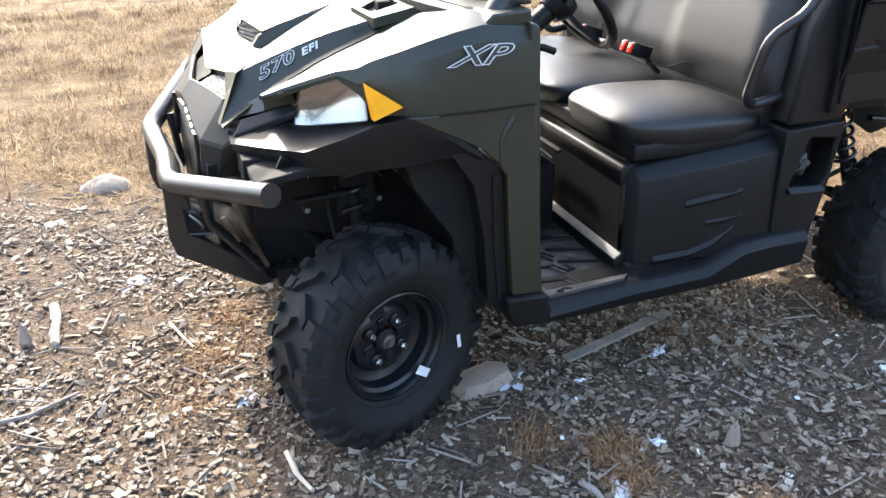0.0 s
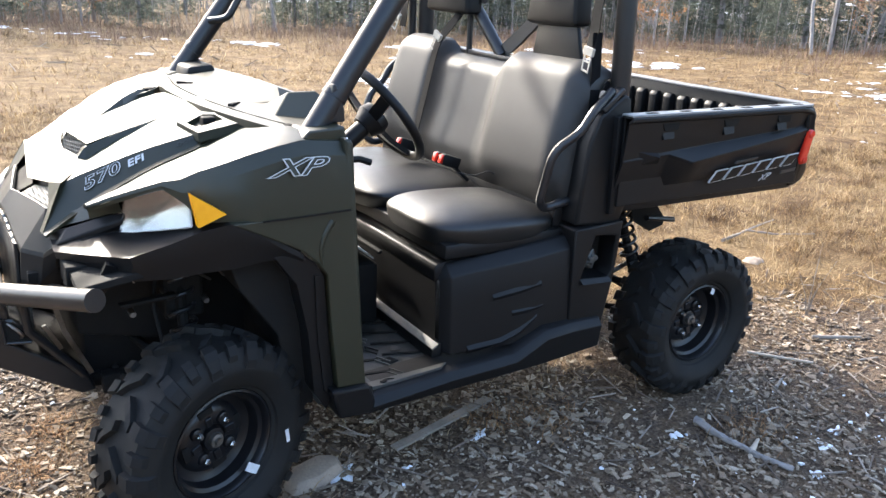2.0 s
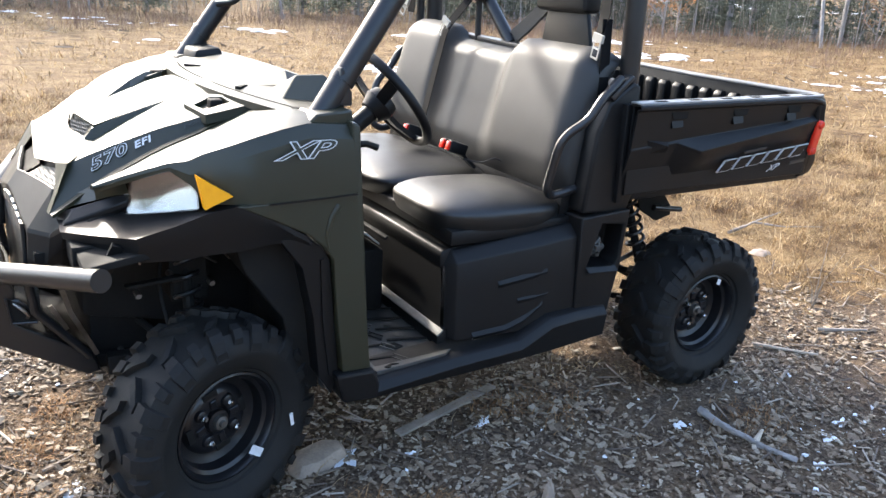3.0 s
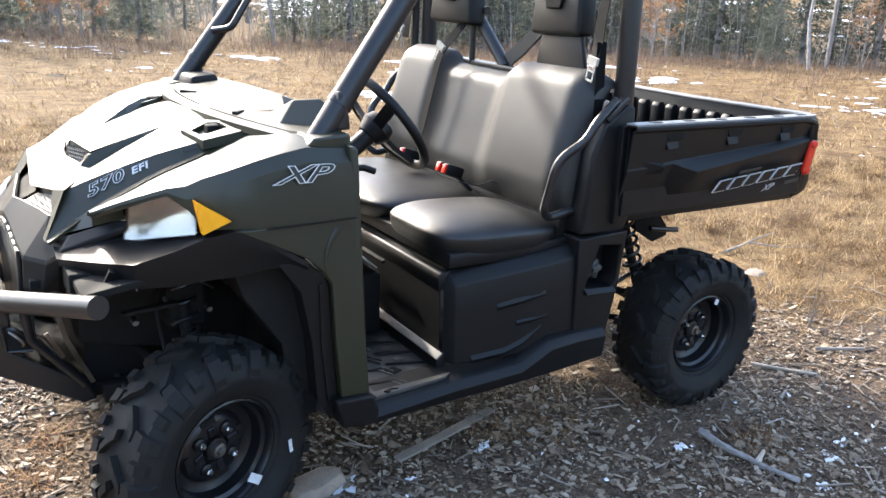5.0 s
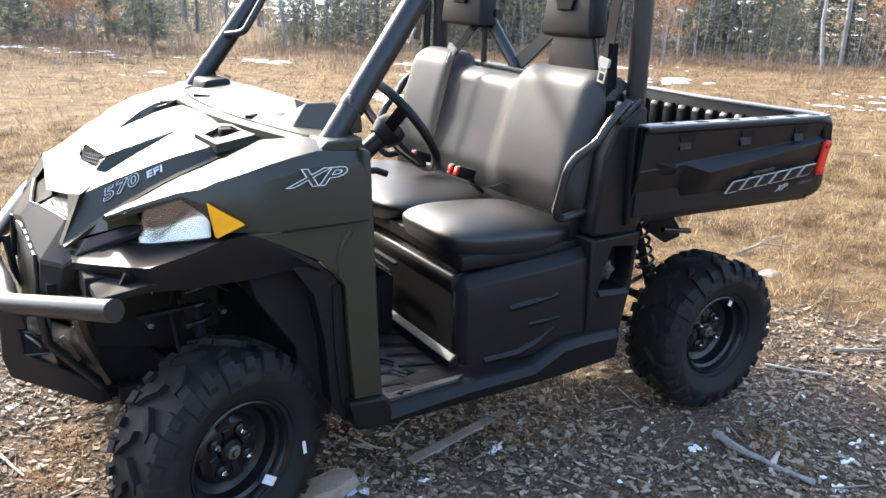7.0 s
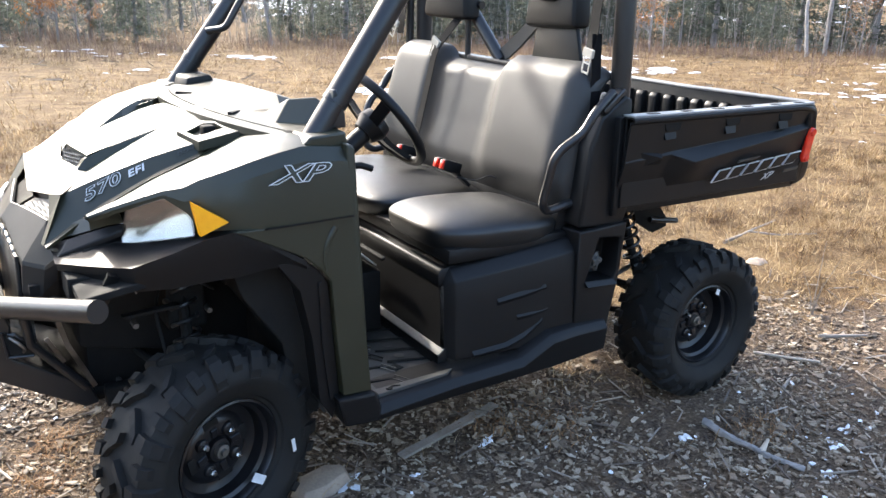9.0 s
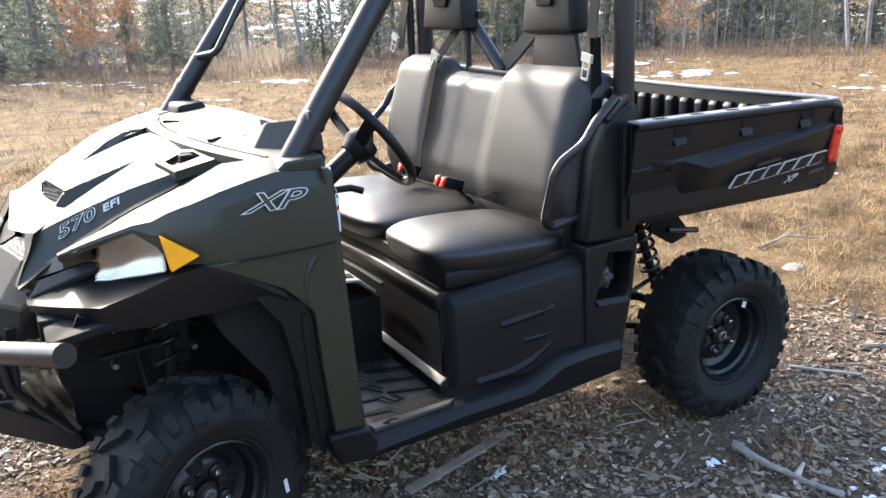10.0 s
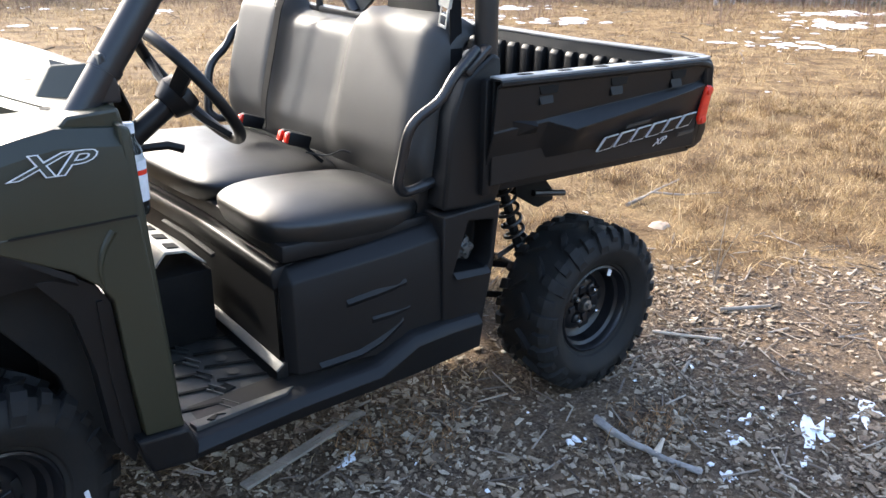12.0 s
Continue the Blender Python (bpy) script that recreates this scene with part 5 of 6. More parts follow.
# ---- vehicle details: belts, lettering, running gear, cab clutter ----
def strap(name, pts, half, up, material, label="", parent=None):
    return part(name, sweep(rounded_path(pts, 0.03, 3), 0, flat=(half, 0.0015, up)), material, parent or car, label)


strap("seat_belt", [(1.50, 0.245, 1.54), (1.40, 0.285, 1.395), (1.375, 0.29, 1.35), (1.285, 0.285, 1.00), (1.27, 0.27, 0.90)], 0.019, (1, 0, 0.3), WEBBING, "black seat belt webbing over the backrest")
strap("seat_belt", [(1.49, -0.575, 1.70), (1.462, -0.578, 1.54), (1.455, -0.585, 1.48), (1.435, -0.59, 1.42)], 0.024, (1, 0, 0), WEBBING, "black driver seat belt webbing")
strap("seat_belt", [(1.455, -0.60, 1.48), (1.46, -0.61, 1.25), (1.45, -0.61, 0.95)], 0.022, (0, 1, 0), WEBBING)
strap("seat_belt", [(1.49, 0.66, 1.62), (1.46, 0.66, 1.50), (1.45, 0.66, 1.40)], 0.024, (1, 0, 0), WEBBING)
for at, tilt in (((1.425, -0.595, 1.405), 12), ((1.385, 0.30, 1.385), 28), ((1.435, 0.685, 1.44), 30)):
    bm = bmesh.new()
    for dx in (-0.016, 0.016):
        obox(bm, (0, dx, -0.03), (0.003, 0.007, 0.06))
    obox(bm, (0, 0, -0.058), (0.003, 0.039, 0.008))
    obox(bm, (0, 0, -0.025), (0.003, 0.030, 0.006))
    obox(bm, (0, 0, 0.012), (0.012, 0.05, 0.028))
    bm.transform(Matrix.Translation(at) @ Matrix.Rotation(radians(tilt), 4, "X"))
    part("belt_tongue", bevelled(bm, 0.001, 1), PALESTEEL, car, "steel belt tongue in painted sunlit tone")
for y, z in ((-0.105, 0.945), (-0.060, 0.945), (0.20, 0.95)):
    bm = bmesh.new()
    obox(bm, (1.185, y, z), (0.085, 0.030, 0.045), Matrix.Rotation(radians(18), 3, "Y"))
    bk = part("belt_buckle", bevelled(bm, 0.006, 2), BLACK, car, "black seat belt buckle")
    bm = bmesh.new()
    obox(bm, (1.142, y, z + 0.013), (0.012, 0.024, 0.036), Matrix.Rotation(radians(18), 3, "Y"))
    part("release_button", bevelled(bm, 0.003, 2), RED, bk, "red buckle release button")
part("belt_anchor", sweep([(1.27, -0.10, 0.86), (1.20, -0.09, 0.93)], 0, flat=(0.022, 0.006, (0, 0, 1))), BLACK, car)
part("buckle_wire", sweep(rounded_path([(1.20, -0.13, 0.905), (1.24, -0.20, 0.90), (1.27, -0.25, 0.93), (1.29, -0.27, 0.92)], 0.03), 0.003, 6), BLACK, car)


# lettering
def outlined(words, origin, right, up, size, shear, squeeze, spacing=1.0, fat=0.006, parent=None, label=""):
    m = facing(origin, right, up)
    n = m.col[2].to_3d()
    ob = text_mesh("lettering", words, size, WHITE, m, parent or car, 0.0006, shear, fat, squeeze, label, spacing)
    m2 = m.copy()
    m2.translation = m.translation + n * 0.0012
    text_mesh("letter_fill", words, size, GREEN, m2, ob, 0.0006, shear, 0.0, squeeze, "", spacing)
    return ob


outlined("XP", (0.208, -0.7545, 1.106), (1, -0.012, 0.0), (0.0, 0.18, 1), 0.066, 0.5, 1.75, 1.0, 0.0022, label="white outlined model letters")
def hood_side(x, s):
    """A place on the steep side facet of the hood: s from its foot to its edge."""
    a = Vector((x, -lerp(SHELF_W, x), lerp(SHELF, x)))
    b = Vector((x, -lerp(EDGE_W, x), lerp(EDGE, x)))
    return a.lerp(b, s)


def on_hood_side(x0, x1, s):
    a, b = hood_side(x0, s), hood_side(x1, s + 0.06)
    up = hood_side(x0, 1.0) - hood_side(x0, 0.0)
    n = (b - a).cross(up).normalized()
    return a + n * 0.004, b - a, up


o, r, u = on_hood_side(-0.200, -0.06, 0.36)
outlined("570", o, r, u, 0.050, 0.35, 1.42, 1.08, 0.0018, label="white outlined model number")
o, r, u = on_hood_side(-0.078, 0.03, 0.43)
text_mesh("lettering", "EFI", 0.030, WHITE, facing(o, r, u), car, 0.0006, 0.3, 0.0008, 1.3, "white engine lettering", 1.1)


def flank(x, z):
    """A place on the near bed flank."""
    return Vector((x, -0.7605 + max(0, 1.03 - z) * 0.30, z))


def badge_bars():
    """The bed badge as plain slanted outlined blocks."""
    x = 1.985
    for i in range(6):
        w, h = 0.066, 0.050
        z = 0.925 + (x - 1.985) * 0.085
        for grow, mat, lift, nm in ((0.0, WHITE, 0.0, "badge_block"), (0.0030, BLACK, 0.0015, "badge_fill")):
            pts = [(x + grow, z + grow), (x + w - grow, z + w * 0.085 + grow), (x + w + 0.022 - grow, z + h + w * 0.085 - grow), (x + 0.022 + grow, z + h - grow)]
            bm = bmesh.new()
            front = [bm.verts.new(flank(a, b) - Vector((0, 0.004 + lift, 0))) for a, b in pts]
            back = [bm.verts.new(flank(a, b) + Vector((0, 0.004, 0))) for a, b in pts]
            bm.faces.new(front)
            bm.faces.new(back[::-1])
            for k in range(4):
                bm.faces.new((front[k], back[k], back[(k + 1) % 4], front[(k + 1) % 4]))
            part(nm, bm, mat, bed)
        x += 0.083
    for x0, z0, w, h, mat in ((2.10, 0.997, 0.12, 0.011, GREYPLASTIC), (2.42, 0.925, 0.09, 0.014, GREYPLASTIC)):
        pts = [(x0, z0), (x0 + w, z0 + w * 0.085), (x0 + w + 0.004, z0 + h + w * 0.085), (x0 + 0.004, z0 + h)]
        bm = bmesh.new()
        front = [bm.verts.new(flank(a, b) - Vector((0, 0.004, 0))) for a, b in pts]
        bm.faces.new(front)
        ext = bmesh.ops.extrude_face_region(bm, geom=bm.faces[:])
        for v in ext["geom"]:
            if isinstance(v, bmesh.types.BMVert):
                v.co.y += 0.006
        part("badge_bar", bm, mat, bed)


badge_bars()
text_mesh("lettering", "XP", 0.042, WHITE, facing(flank(2.285, 0.906) - Vector((0, 0.006, 0)), (1, -0.0, 0.085), (0, -0.30, 1)), bed, 0.0006, 0.4, 0.0, 1.25, "white model letters")
o, r, u = on_hood_side(0.062, 0.12, 0.42)
text_mesh("lettering", "DOHC", 0.017, GREYPLASTIC, facing(o, r, u), car, 0.0006, 0.3, 0.0, 1.35, "faint grey engine lettering", 1.05)

# labels on the wheels
lab = bmesh.new()
obox(lab, (0.078, -0.105, -0.106), (0.028, 0.002, 0.050), Matrix.Rotation(radians(-52), 3, "Y"))
part("wheel_label", lab, LABEL, fl[0], "white paper sticker")
lab = bmesh.new()
obox(lab, (0.205, -0.1195, -0.045), (0.012, 0.002, 0.045), Matrix.Rotation(radians(-8), 3, "Y"))
part("tyre_label", lab, LABEL, fl[0], "white paper sticker")
lab = bmesh.new()
obox(lab, (0.072, -0.084, 0.128), (0.022, 0.002, 0.026), Matrix.Rotation(radians(20), 3, "Y"))
part("wheel_label", lab, LABEL, rl[0], "white paper sticker")


# running gear
def coil(a, b, r, wire, turns, seg=14):
    a, b = Vector(a), Vector(b)
    d = (b - a).normalized()
    u = d.orthogonal().normalized()
    w = d.cross(u)
    n = int(turns * seg)
    return sweep([a.lerp(b, i / n) + (u * math.cos(2 * math.pi * i / seg) + w * math.sin(2 * math.pi * i / seg)) * r for i in range(n + 1)], wire, 7)


def shock(top, bottom):
    body = part("shock_absorber", sweep([top, bottom], 0.018, 10), DARK, car, "black coil spring damper")
    part("spring", coil(Vector(top).lerp(Vector(bottom), 0.08), Vector(top).lerp(Vector(bottom), 0.75), 0.038, 0.007, 7), TUBE, body)


for sgn in (-1, 1):
    shock((0.03, 0.36 * sgn, 0.86), (0.03, 0.50 * sgn, 0.36))
    shock((1.80, 0.42 * sgn, 0.86), (1.94, 0.46 * sgn, 0.42))
    for x0, x1, z in ((-0.14, 0.02, 0.30), (0.18, 0.04, 0.30), (-0.10, 0.02, 0.44), (0.16, 0.04, 0.44)):
        part("control_arm", sweep([(x0, 0.20 * sgn, z + 0.05), (x1, 0.54 * sgn, z)], 0.013, 8), DARK, car)
    for x0, x1, z in ((1.74, 2.02, 0.30), (2.28, 2.10, 0.30), (1.78, 2.03, 0.42), (2.24, 2.08, 0.42)):
        part("control_arm", sweep([(x0, 0.26 * sgn, z), (x1, 0.54 * sgn, z)], 0.013, 8), DARK, car)
    part("hub_carrier", box((1.99, 0.44 * sgn - 0.05, 0.24), (2.13, 0.44 * sgn + 0.05, 0.48), 0.02), DARK, car)
    part("tie_rod", sweep([(-0.16, 0.18 * sgn, 0.40), (-0.10, 0.54 * sgn, 0.36)], 0.009, 8), STEEL, car)
    part("axle_shaft", sweep([(2.065, 0.12 * sgn, 0.34), (2.065, 0.58 * sgn, 0.315)], 0.018, 10), DARK, car)
    part("axle_shaft", sweep([(0.03, 0.12 * sgn, 0.34), (0.03, 0.56 * sgn, 0.315)], 0.016, 10), DARK, car)
    part("bed_bracket", prism([(1.66, 0.86), (1.90, 0.86), (1.88, 0.80), (1.80, 0.76), (1.70, 0.74)], 0.40 * sgn - 0.02, 0.40 * sgn + 0.02, "y", 0.006), DARK, car)
    part("frame_tube", sweep([(1.60, 0.34 * sgn, 0.50), (1.86, 0.36 * sgn, 0.80), (2.20, 0.36 * sgn, 0.82)], 0.020, 10), DARK, car)
    part("stay_tube", sweep([(1.83, 0.42 * sgn, 0.476), (1.975, 0.42 * sgn, 0.525)], 0.010, 8), STEEL, car, "bare steel stay tube")
    part("stay_tube", sweep([(1.86, 0.42 * sgn, 0.60), (1.975, 0.42 * sgn, 0.525)], 0.007, 8), TUBE, car)
    part("tilt_bracket", prism([(1.88, 0.85), (1.925, 0.70), (2.04, 0.632), (2.120, 0.652), (2.118, 0.690), (2.07, 0.745), (2.04, 0.85)], 0.40 * sgn - 0.014, 0.40 * sgn + 0.014, "y", 0.004), DARK, car)
    part("tilt_arm", sweep([(2.00, 0.425 * sgn, 0.70), (2.165, 0.425 * sgn, 0.675)], 0.012, 10), TUBE, car)
part("engine_block", box((1.60, -0.20, 0.36), (1.88, 0.20, 0.52), 0.03), DARK, car)
part("belly_pan", box((0.2, -0.52, 0.30), (1.50, 0.52, 0.335), 0.01), DARK, car)
part("frame_rail", box((-0.2, -0.30, 0.335), (0.4, -0.25, 0.40), 0.008), DARK, car)
part("frame_rail", box((-0.2, 0.25, 0.335), (0.4, 0.30, 0.40), 0.008), DARK, car)
part("hanging_tag", prism([(0.055, 0.825), (0.135, 0.84), (0.135, 0.872), (0.05, 0.862)], -0.52, -0.516, "y", 0.0), CARDBOARD, car, "tan paper tag in the wheel arch")
part("wire_clip", sweep(rounded_path([(-0.155, -0.50, 0.775), (-0.15, -0.50, 0.80), (-0.125, -0.50, 0.81), (-0.115, -0.50, 0.77)], 0.01), 0.0025, 6), STEEL, car)
for k, (x, y, z) in enumerate(((-0.02, -0.44, 0.70), (0.10, -0.44, 0.66), (-0.12, -0.46, 0.66), (0.04, -0.52, 0.58), (0.16, -0.44, 0.74))):
    part("bolt", revolve([(0.0005, -0.012), (0.008, -0.012), (0.010, -0.006), (0.010, 0.03)], "y", 8, at=(x, y, z)), STEEL, car)
part("arch_wire", sweep(rounded_path([(-0.05, -0.42, 0.80), (-0.02, -0.48, 0.76), (0.06, -0.47, 0.77), (0.12, -0.43, 0.72)], 0.03), 0.004, 6), STEEL, car)
part("arch_bracket", prism([(-0.16, 0.706), (0.0, 0.716), (0.0, 0.706), (-0.15, 0.696)], -0.50, -0.47, "y", 0.002), DARK, car)
part("brake_hose", sweep(rounded_path([(0.02, -0.32, 0.80), (-0.06, -0.42, 0.70), (-0.04, -0.52, 0.50)], 0.08), 0.006, 8), DARK, car)

# cab clutter
console = part("console_box", box((0.60, -0.26, 0.378), (0.79, 0.22, 0.62), 0.012), DARK, car, "dark centre tunnel box")
flap = part("console_flap", prism([(0.615, 0.655), (0.65, 0.70), (0.715, 0.692), (0.775, 0.640), (0.772, 0.635), (0.712, 0.684), (0.653, 0.691), (0.62, 0.652)], -0.255, 0.10, "y", 0.002), PALESTEEL, car, "slotted steel bracket in painted sunlit tone")
for i in range(3):
    part("bracket_slot", prism([(0.668, 0.6985), (0.705, 0.6935), (0.705, 0.6965), (0.668, 0.7015)], -0.225 + i * 0.10, -0.18 + i * 0.10, "y", 0.0), DARK, flap)
part("bracket_lip", prism([(0.785, 0.668), (0.800, 0.672), (0.800, 0.660), (0.785, 0.656)], -0.27, 0.12, "y", 0.002), DARK, car)
for y in (-0.47, -0.33):
    part("pedal", box((0.50, y - 0.04, 0.46), (0.512, y + 0.04, 0.55), 0.004), BLACK, car, "black foot pedal")
    part("pedal_arm", sweep([(0.42, y, 0.75), (0.505, y, 0.52)], 0.008, 8), BLACK, car)
cup = revolve([(0.034, -0.09), (0.042, 0.0), (0.046, 0.002), (0.046, -0.004), (0.038, -0.095), (0.0005, -0.095), (0.0005, -0.09)], "z", 20, at=(0.492, -0.515, 0.985))
part("cup_holder", cup, BLACK, car, "black plastic cup holder")
bottle = thing("drink_bottle", "clear plastic bottle with white cap and printed label", "bottle", (0.492, -0.555, 0.945))
part("bottle_body", revolve([(0.0005, 0.0), (0.028, 0.0), (0.031, 0.01), (0.031, 0.13), (0.027, 0.155), (0.014, 0.185), (0.013, 0.20)], "z", 24), BOTTLE, bottle)
part("bottle_label", revolve([(0.0316, 0.035), (0.0322, 0.035), (0.0322, 0.135), (0.0316, 0.135)], "z", 24), LABEL, bottle, "white paper wrap label")
part("label_mark", revolve([(0.0325, 0.100), (0.0328, 0.100), (0.0328, 0.112), (0.0325, 0.112)], "z", 24), RED, bottle)
part("cap", revolve([(0.0005, 0.222), (0.014, 0.222), (0.015, 0.218), (0.015, 0.198), (0.0005, 0.198)], "z", 20), LABEL, bottle, "white screw cap")

# the vehicle leans a little: its far side stands higher and further on
wheels = {o for w in (fl, fr, rl, rr_) for o in (w[0], *w[0].children_recursive)}
for o in car.children_recursive:
    if o.type == "MESH" and o not in wheels:
        ys = [v.co.y for v in o.data.vertices]
        if min(ys) < -0.10 and max(ys) > 0.0:
            fold = bmesh.new()
            fold.from_mesh(o.data)
            bmesh.ops.bisect_plane(fold, geom=fold.verts[:] + fold.edges[:] + fold.faces[:], plane_co=(0, -0.05, 0), plane_no=(0, 1, 0))
            fold.to_mesh(o.data)
            fold.free()
        for v in o.data.vertices:
            far = max(0.0, v.co.y + 0.05)
            v.co.x -= 0.11 * far
            v.co.z += 0.035 * far
        o.data.update()


# ---- the field: chips, litter, grass, snow ----
rng = np.random.default_rng(7)


def strip_value(x, y):
    """Below 0 on the mulched strip, above 0 out in the grass."""
    return y + 0.46 * x - 1.15 + 0.7 * noise.noise((x * 0.8, y * 0.8, 5)) + 0.25 * noise.noise((x * 2.6, y * 2.6, 2))


def many(name, centres, sizes, yaw, tilt, roll, shape_v, shape_f, material, label, category, jitter=0.0):
    """Many small pieces as one scatter: scaled, turned copies of one little shape."""
    k = len(centres)
    sv = np.array(shape_v, float)
    v = sv[None] * sizes[:, None, :]
    if jitter:
        v = v * (1 + jitter * rng.standard_normal(v.shape))
    cr, sr = np.cos(roll)[:, None], np.sin(roll)[:, None]
    ct, st = np.cos(tilt)[:, None], np.sin(tilt)[:, None]
    cy, sy = np.cos(yaw)[:, None], np.sin(yaw)[:, None]
    x, y, z = v[..., 0], v[..., 1] * cr - v[..., 2] * sr, v[..., 1] * sr + v[..., 2] * cr
    x, z = x * ct + z * st, -x * st + z * ct
    x, y = x * cy - y * sy, x * sy + y * cy
    pts = np.stack([x, y, z], -1) + centres[:, None, :]
    n = len(sv)
    faces = [tuple(i * n + j for j in f) for i in range(k) for f in shape_f]
    return tagged(soup(name, pts.reshape(-1, 3).tolist(), faces, material), label, category, kind="stuff")


CHIP_V = [(-0.5, -0.5, 0), (0.5, -0.36, 0), (0.42, 0.5, 0), (-0.46, 0.4, 0), (-0.44, -0.42, 1), (0.46, -0.34, 1), (0.36, 0.46, 1), (-0.42, 0.34, 1)]
CHIP_F = [(4, 5, 6, 7), (0, 1, 5, 4), (1, 2, 6, 5), (2, 3, 7, 6), (3, 0, 4, 7)]


def ground_points(count, x0, x1, y0, y1, keep):
    out = []
    while len(out) < count:
        x, y = rng.uniform(x0, x1), rng.uniform(y0, y1)
        if keep(x, y):
            out.append((x, y, ground_height(x, y)))
    return np.array(out)


def scatter_chips():
    def keep(x, y):
        s = strip_value(x, y)
        bare = noise.noise((x * 1.3, y * 1.3, 11))
        thin = max(0.0, math.hypot(max(0.0, abs(x - 0.8) - 3.0), max(0.0, abs(y + 0.3) - 1.6)) - 0.2 + 0.5 * bare)
        return s < 0.25 and rng.random() < (1.0 if s < -0.2 else 0.35) * (0.30 if bare > 0.14 else 1.0) * math.exp(-thin * 1.6)
    k = 68000
    c = ground_points(k, -4.4, 6.4, -4.2, 2.8, keep)
    length = rng.gamma(2.6, 0.0066, k).clip(0.005, 0.05)
    sizes = np.stack([length, length * rng.uniform(0.25, 0.75, k), rng.uniform(0.002, 0.006, k)], -1)
    c[:, 2] += rng.uniform(-0.002, 0.008, k)
    return many("wood_chips", c, sizes, rng.uniform(0, 6.3, k), rng.normal(0, 0.28, k), rng.normal(0, 0.28, k), CHIP_V, CHIP_F, CHIP, "grey and tan weathered wood chips on dirt", "wood chips", 0.10)


def scatter_splinters():
    k = 1500
    c = ground_points(k, -2.6, 4.6, -2.1, 3.2, lambda x, y: strip_value(x, y) < 0.7)
    length = rng.uniform(0.05, 0.17, k)
    sizes = np.stack([length, rng.uniform(0.003, 0.009, k), rng.uniform(0.003, 0.006, k)], -1)
    c[:, 2] += rng.uniform(0.002, 0.012, k)
    return many("bark_splinters", c, sizes, rng.uniform(0, 6.3, k), rng.normal(0, 0.10, k), rng.normal(0, 0.3, k), CHIP_V, CHIP_F, DEBRIS, "thin bark splinters and twigs on mulch", "twigs", 0.1)


scatter_chips()
scatter_splinters()


def blades(name, roots, length, width, lean, heading, material, label, category):
    """Grass blades: each a bent, tapering strip."""
    k = len(roots)
    d = np.stack([np.cos(heading), np.sin(heading)], -1)
    s = np.stack([-d[:, 1], d[:, 0]], -1)
    pts = np.zeros((k, 5, 3))
    for j, (h, o, w) in enumerate(((0, 0, 1), (0, 0, -1), (0.62, 0.42, 0.8), (0.62, 0.42, -0.8), (0.86, 1.0, 0))):
        flat = np.sin(lean) * o * length
        pts[:, j, :2] = roots[:, :2] + d * flat[:, None] + s * (w * width * 0.5)[:, None]
        pts[:, j, 2] = roots[:, 2] - 0.01 + length * np.cos(lean) * h
    faces = []
    for i in range(k):
        b = i * 5
        faces += [(b, b + 1, b + 3, b + 2), (b + 2, b + 3, b + 4)]
    return tagged(soup(name, pts.reshape(-1, 3).tolist(), faces, material), label, category, kind="stuff")


def sector(x, y, lo=8, hi=118):
    a = math.degrees(math.atan2(y + 2.6, x + 0.3))
    return lo < a < hi


def tuft_points(tufts, per, spread, r0, r1, keep):
    out = []
    while len(out) < tufts * per:
        r = math.sqrt(rng.uniform(r0 * r0, r1 * r1))
        a = radians(rng.uniform(5, 120))
        x, y = -0.3 + r * math.cos(a), -2.6 + r * math.sin(a)
        if not keep(x, y):
            continue
        for _ in range(per):
            px, py = x + rng.normal(0, spread), y + rng.normal(0, spread)
            out.append((px, py, ground_height(px, py)))
    return np.array(out[:tufts * per])


def grass_keep(x, y):
    s = strip_value(x, y)
    return s > 0.1 and rng.random() < min(1.0, 0.25 + s * 0.6) * (0.25 + 0.75 * (noise.noise((x * 0.9, y * 0.9, 21)) > -0.2)) * (0.3 + 0.7 * (noise.noise((x * 3.1, y * 3.1, 41)) > 0.0))


def scatter_grass():
    c = tuft_points(12500, 16, 0.055, 2.6, 10.5, grass_keep)
    k = len(c)
    blades("dry_grass", c, rng.gamma(3.0, 0.032, k).clip(0.03, 0.20), rng.uniform(0.0028, 0.0062, k), rng.uniform(0.65, 1.48, k), rng.uniform(0, 6.3, k), STRAW, "matted straw-coloured winter grass", "grass")
    c = tuft_points(7600, 12, 0.16, 9.0, 30, grass_keep)
    k = len(c)
    blades("far_dry_grass", c, rng.gamma(2.6, 0.05, k).clip(0.05, 0.26), rng.uniform(0.006, 0.013, k), rng.uniform(0.7, 1.48, k), rng.uniform(0, 6.3, k), STRAW, "matted straw-coloured winter grass", "grass")
    # sparse straws on the strip
    c = tuft_points(260, 10, 0.05, 1.2, 5.5, lambda x, y: -1.6 < strip_value(x, y) < 0.1 and noise.noise((x * 1.6, y * 1.6, 31)) > 0.12)
    k = len(c)
    blades("stray_straw", c, rng.uniform(0.04, 0.14, k), rng.uniform(0.0018, 0.0035, k), rng.uniform(0.9, 1.5, k), rng.uniform(0, 6.3, k), STRAW, "stray dry straws among wood chips", "grass")


scatter_grass()


def litter_patch(x, y, spread, count):
    c = np.stack([rng.normal(x, spread, count), rng.normal(y, spread, count), np.zeros(count)], -1)
    c[:, 2] = [ground_height(a, b) + 0.006 for a, b in c[:, :2]]
    blades("needle_litter", c, rng.uniform(0.03, 0.075, count), rng.uniform(0.0022, 0.004, count), rng.uniform(0.7, 1.45, count), rng.uniform(0, 6.3, count), NEEDLE, "rusty brown conifer needle litter", "litter")


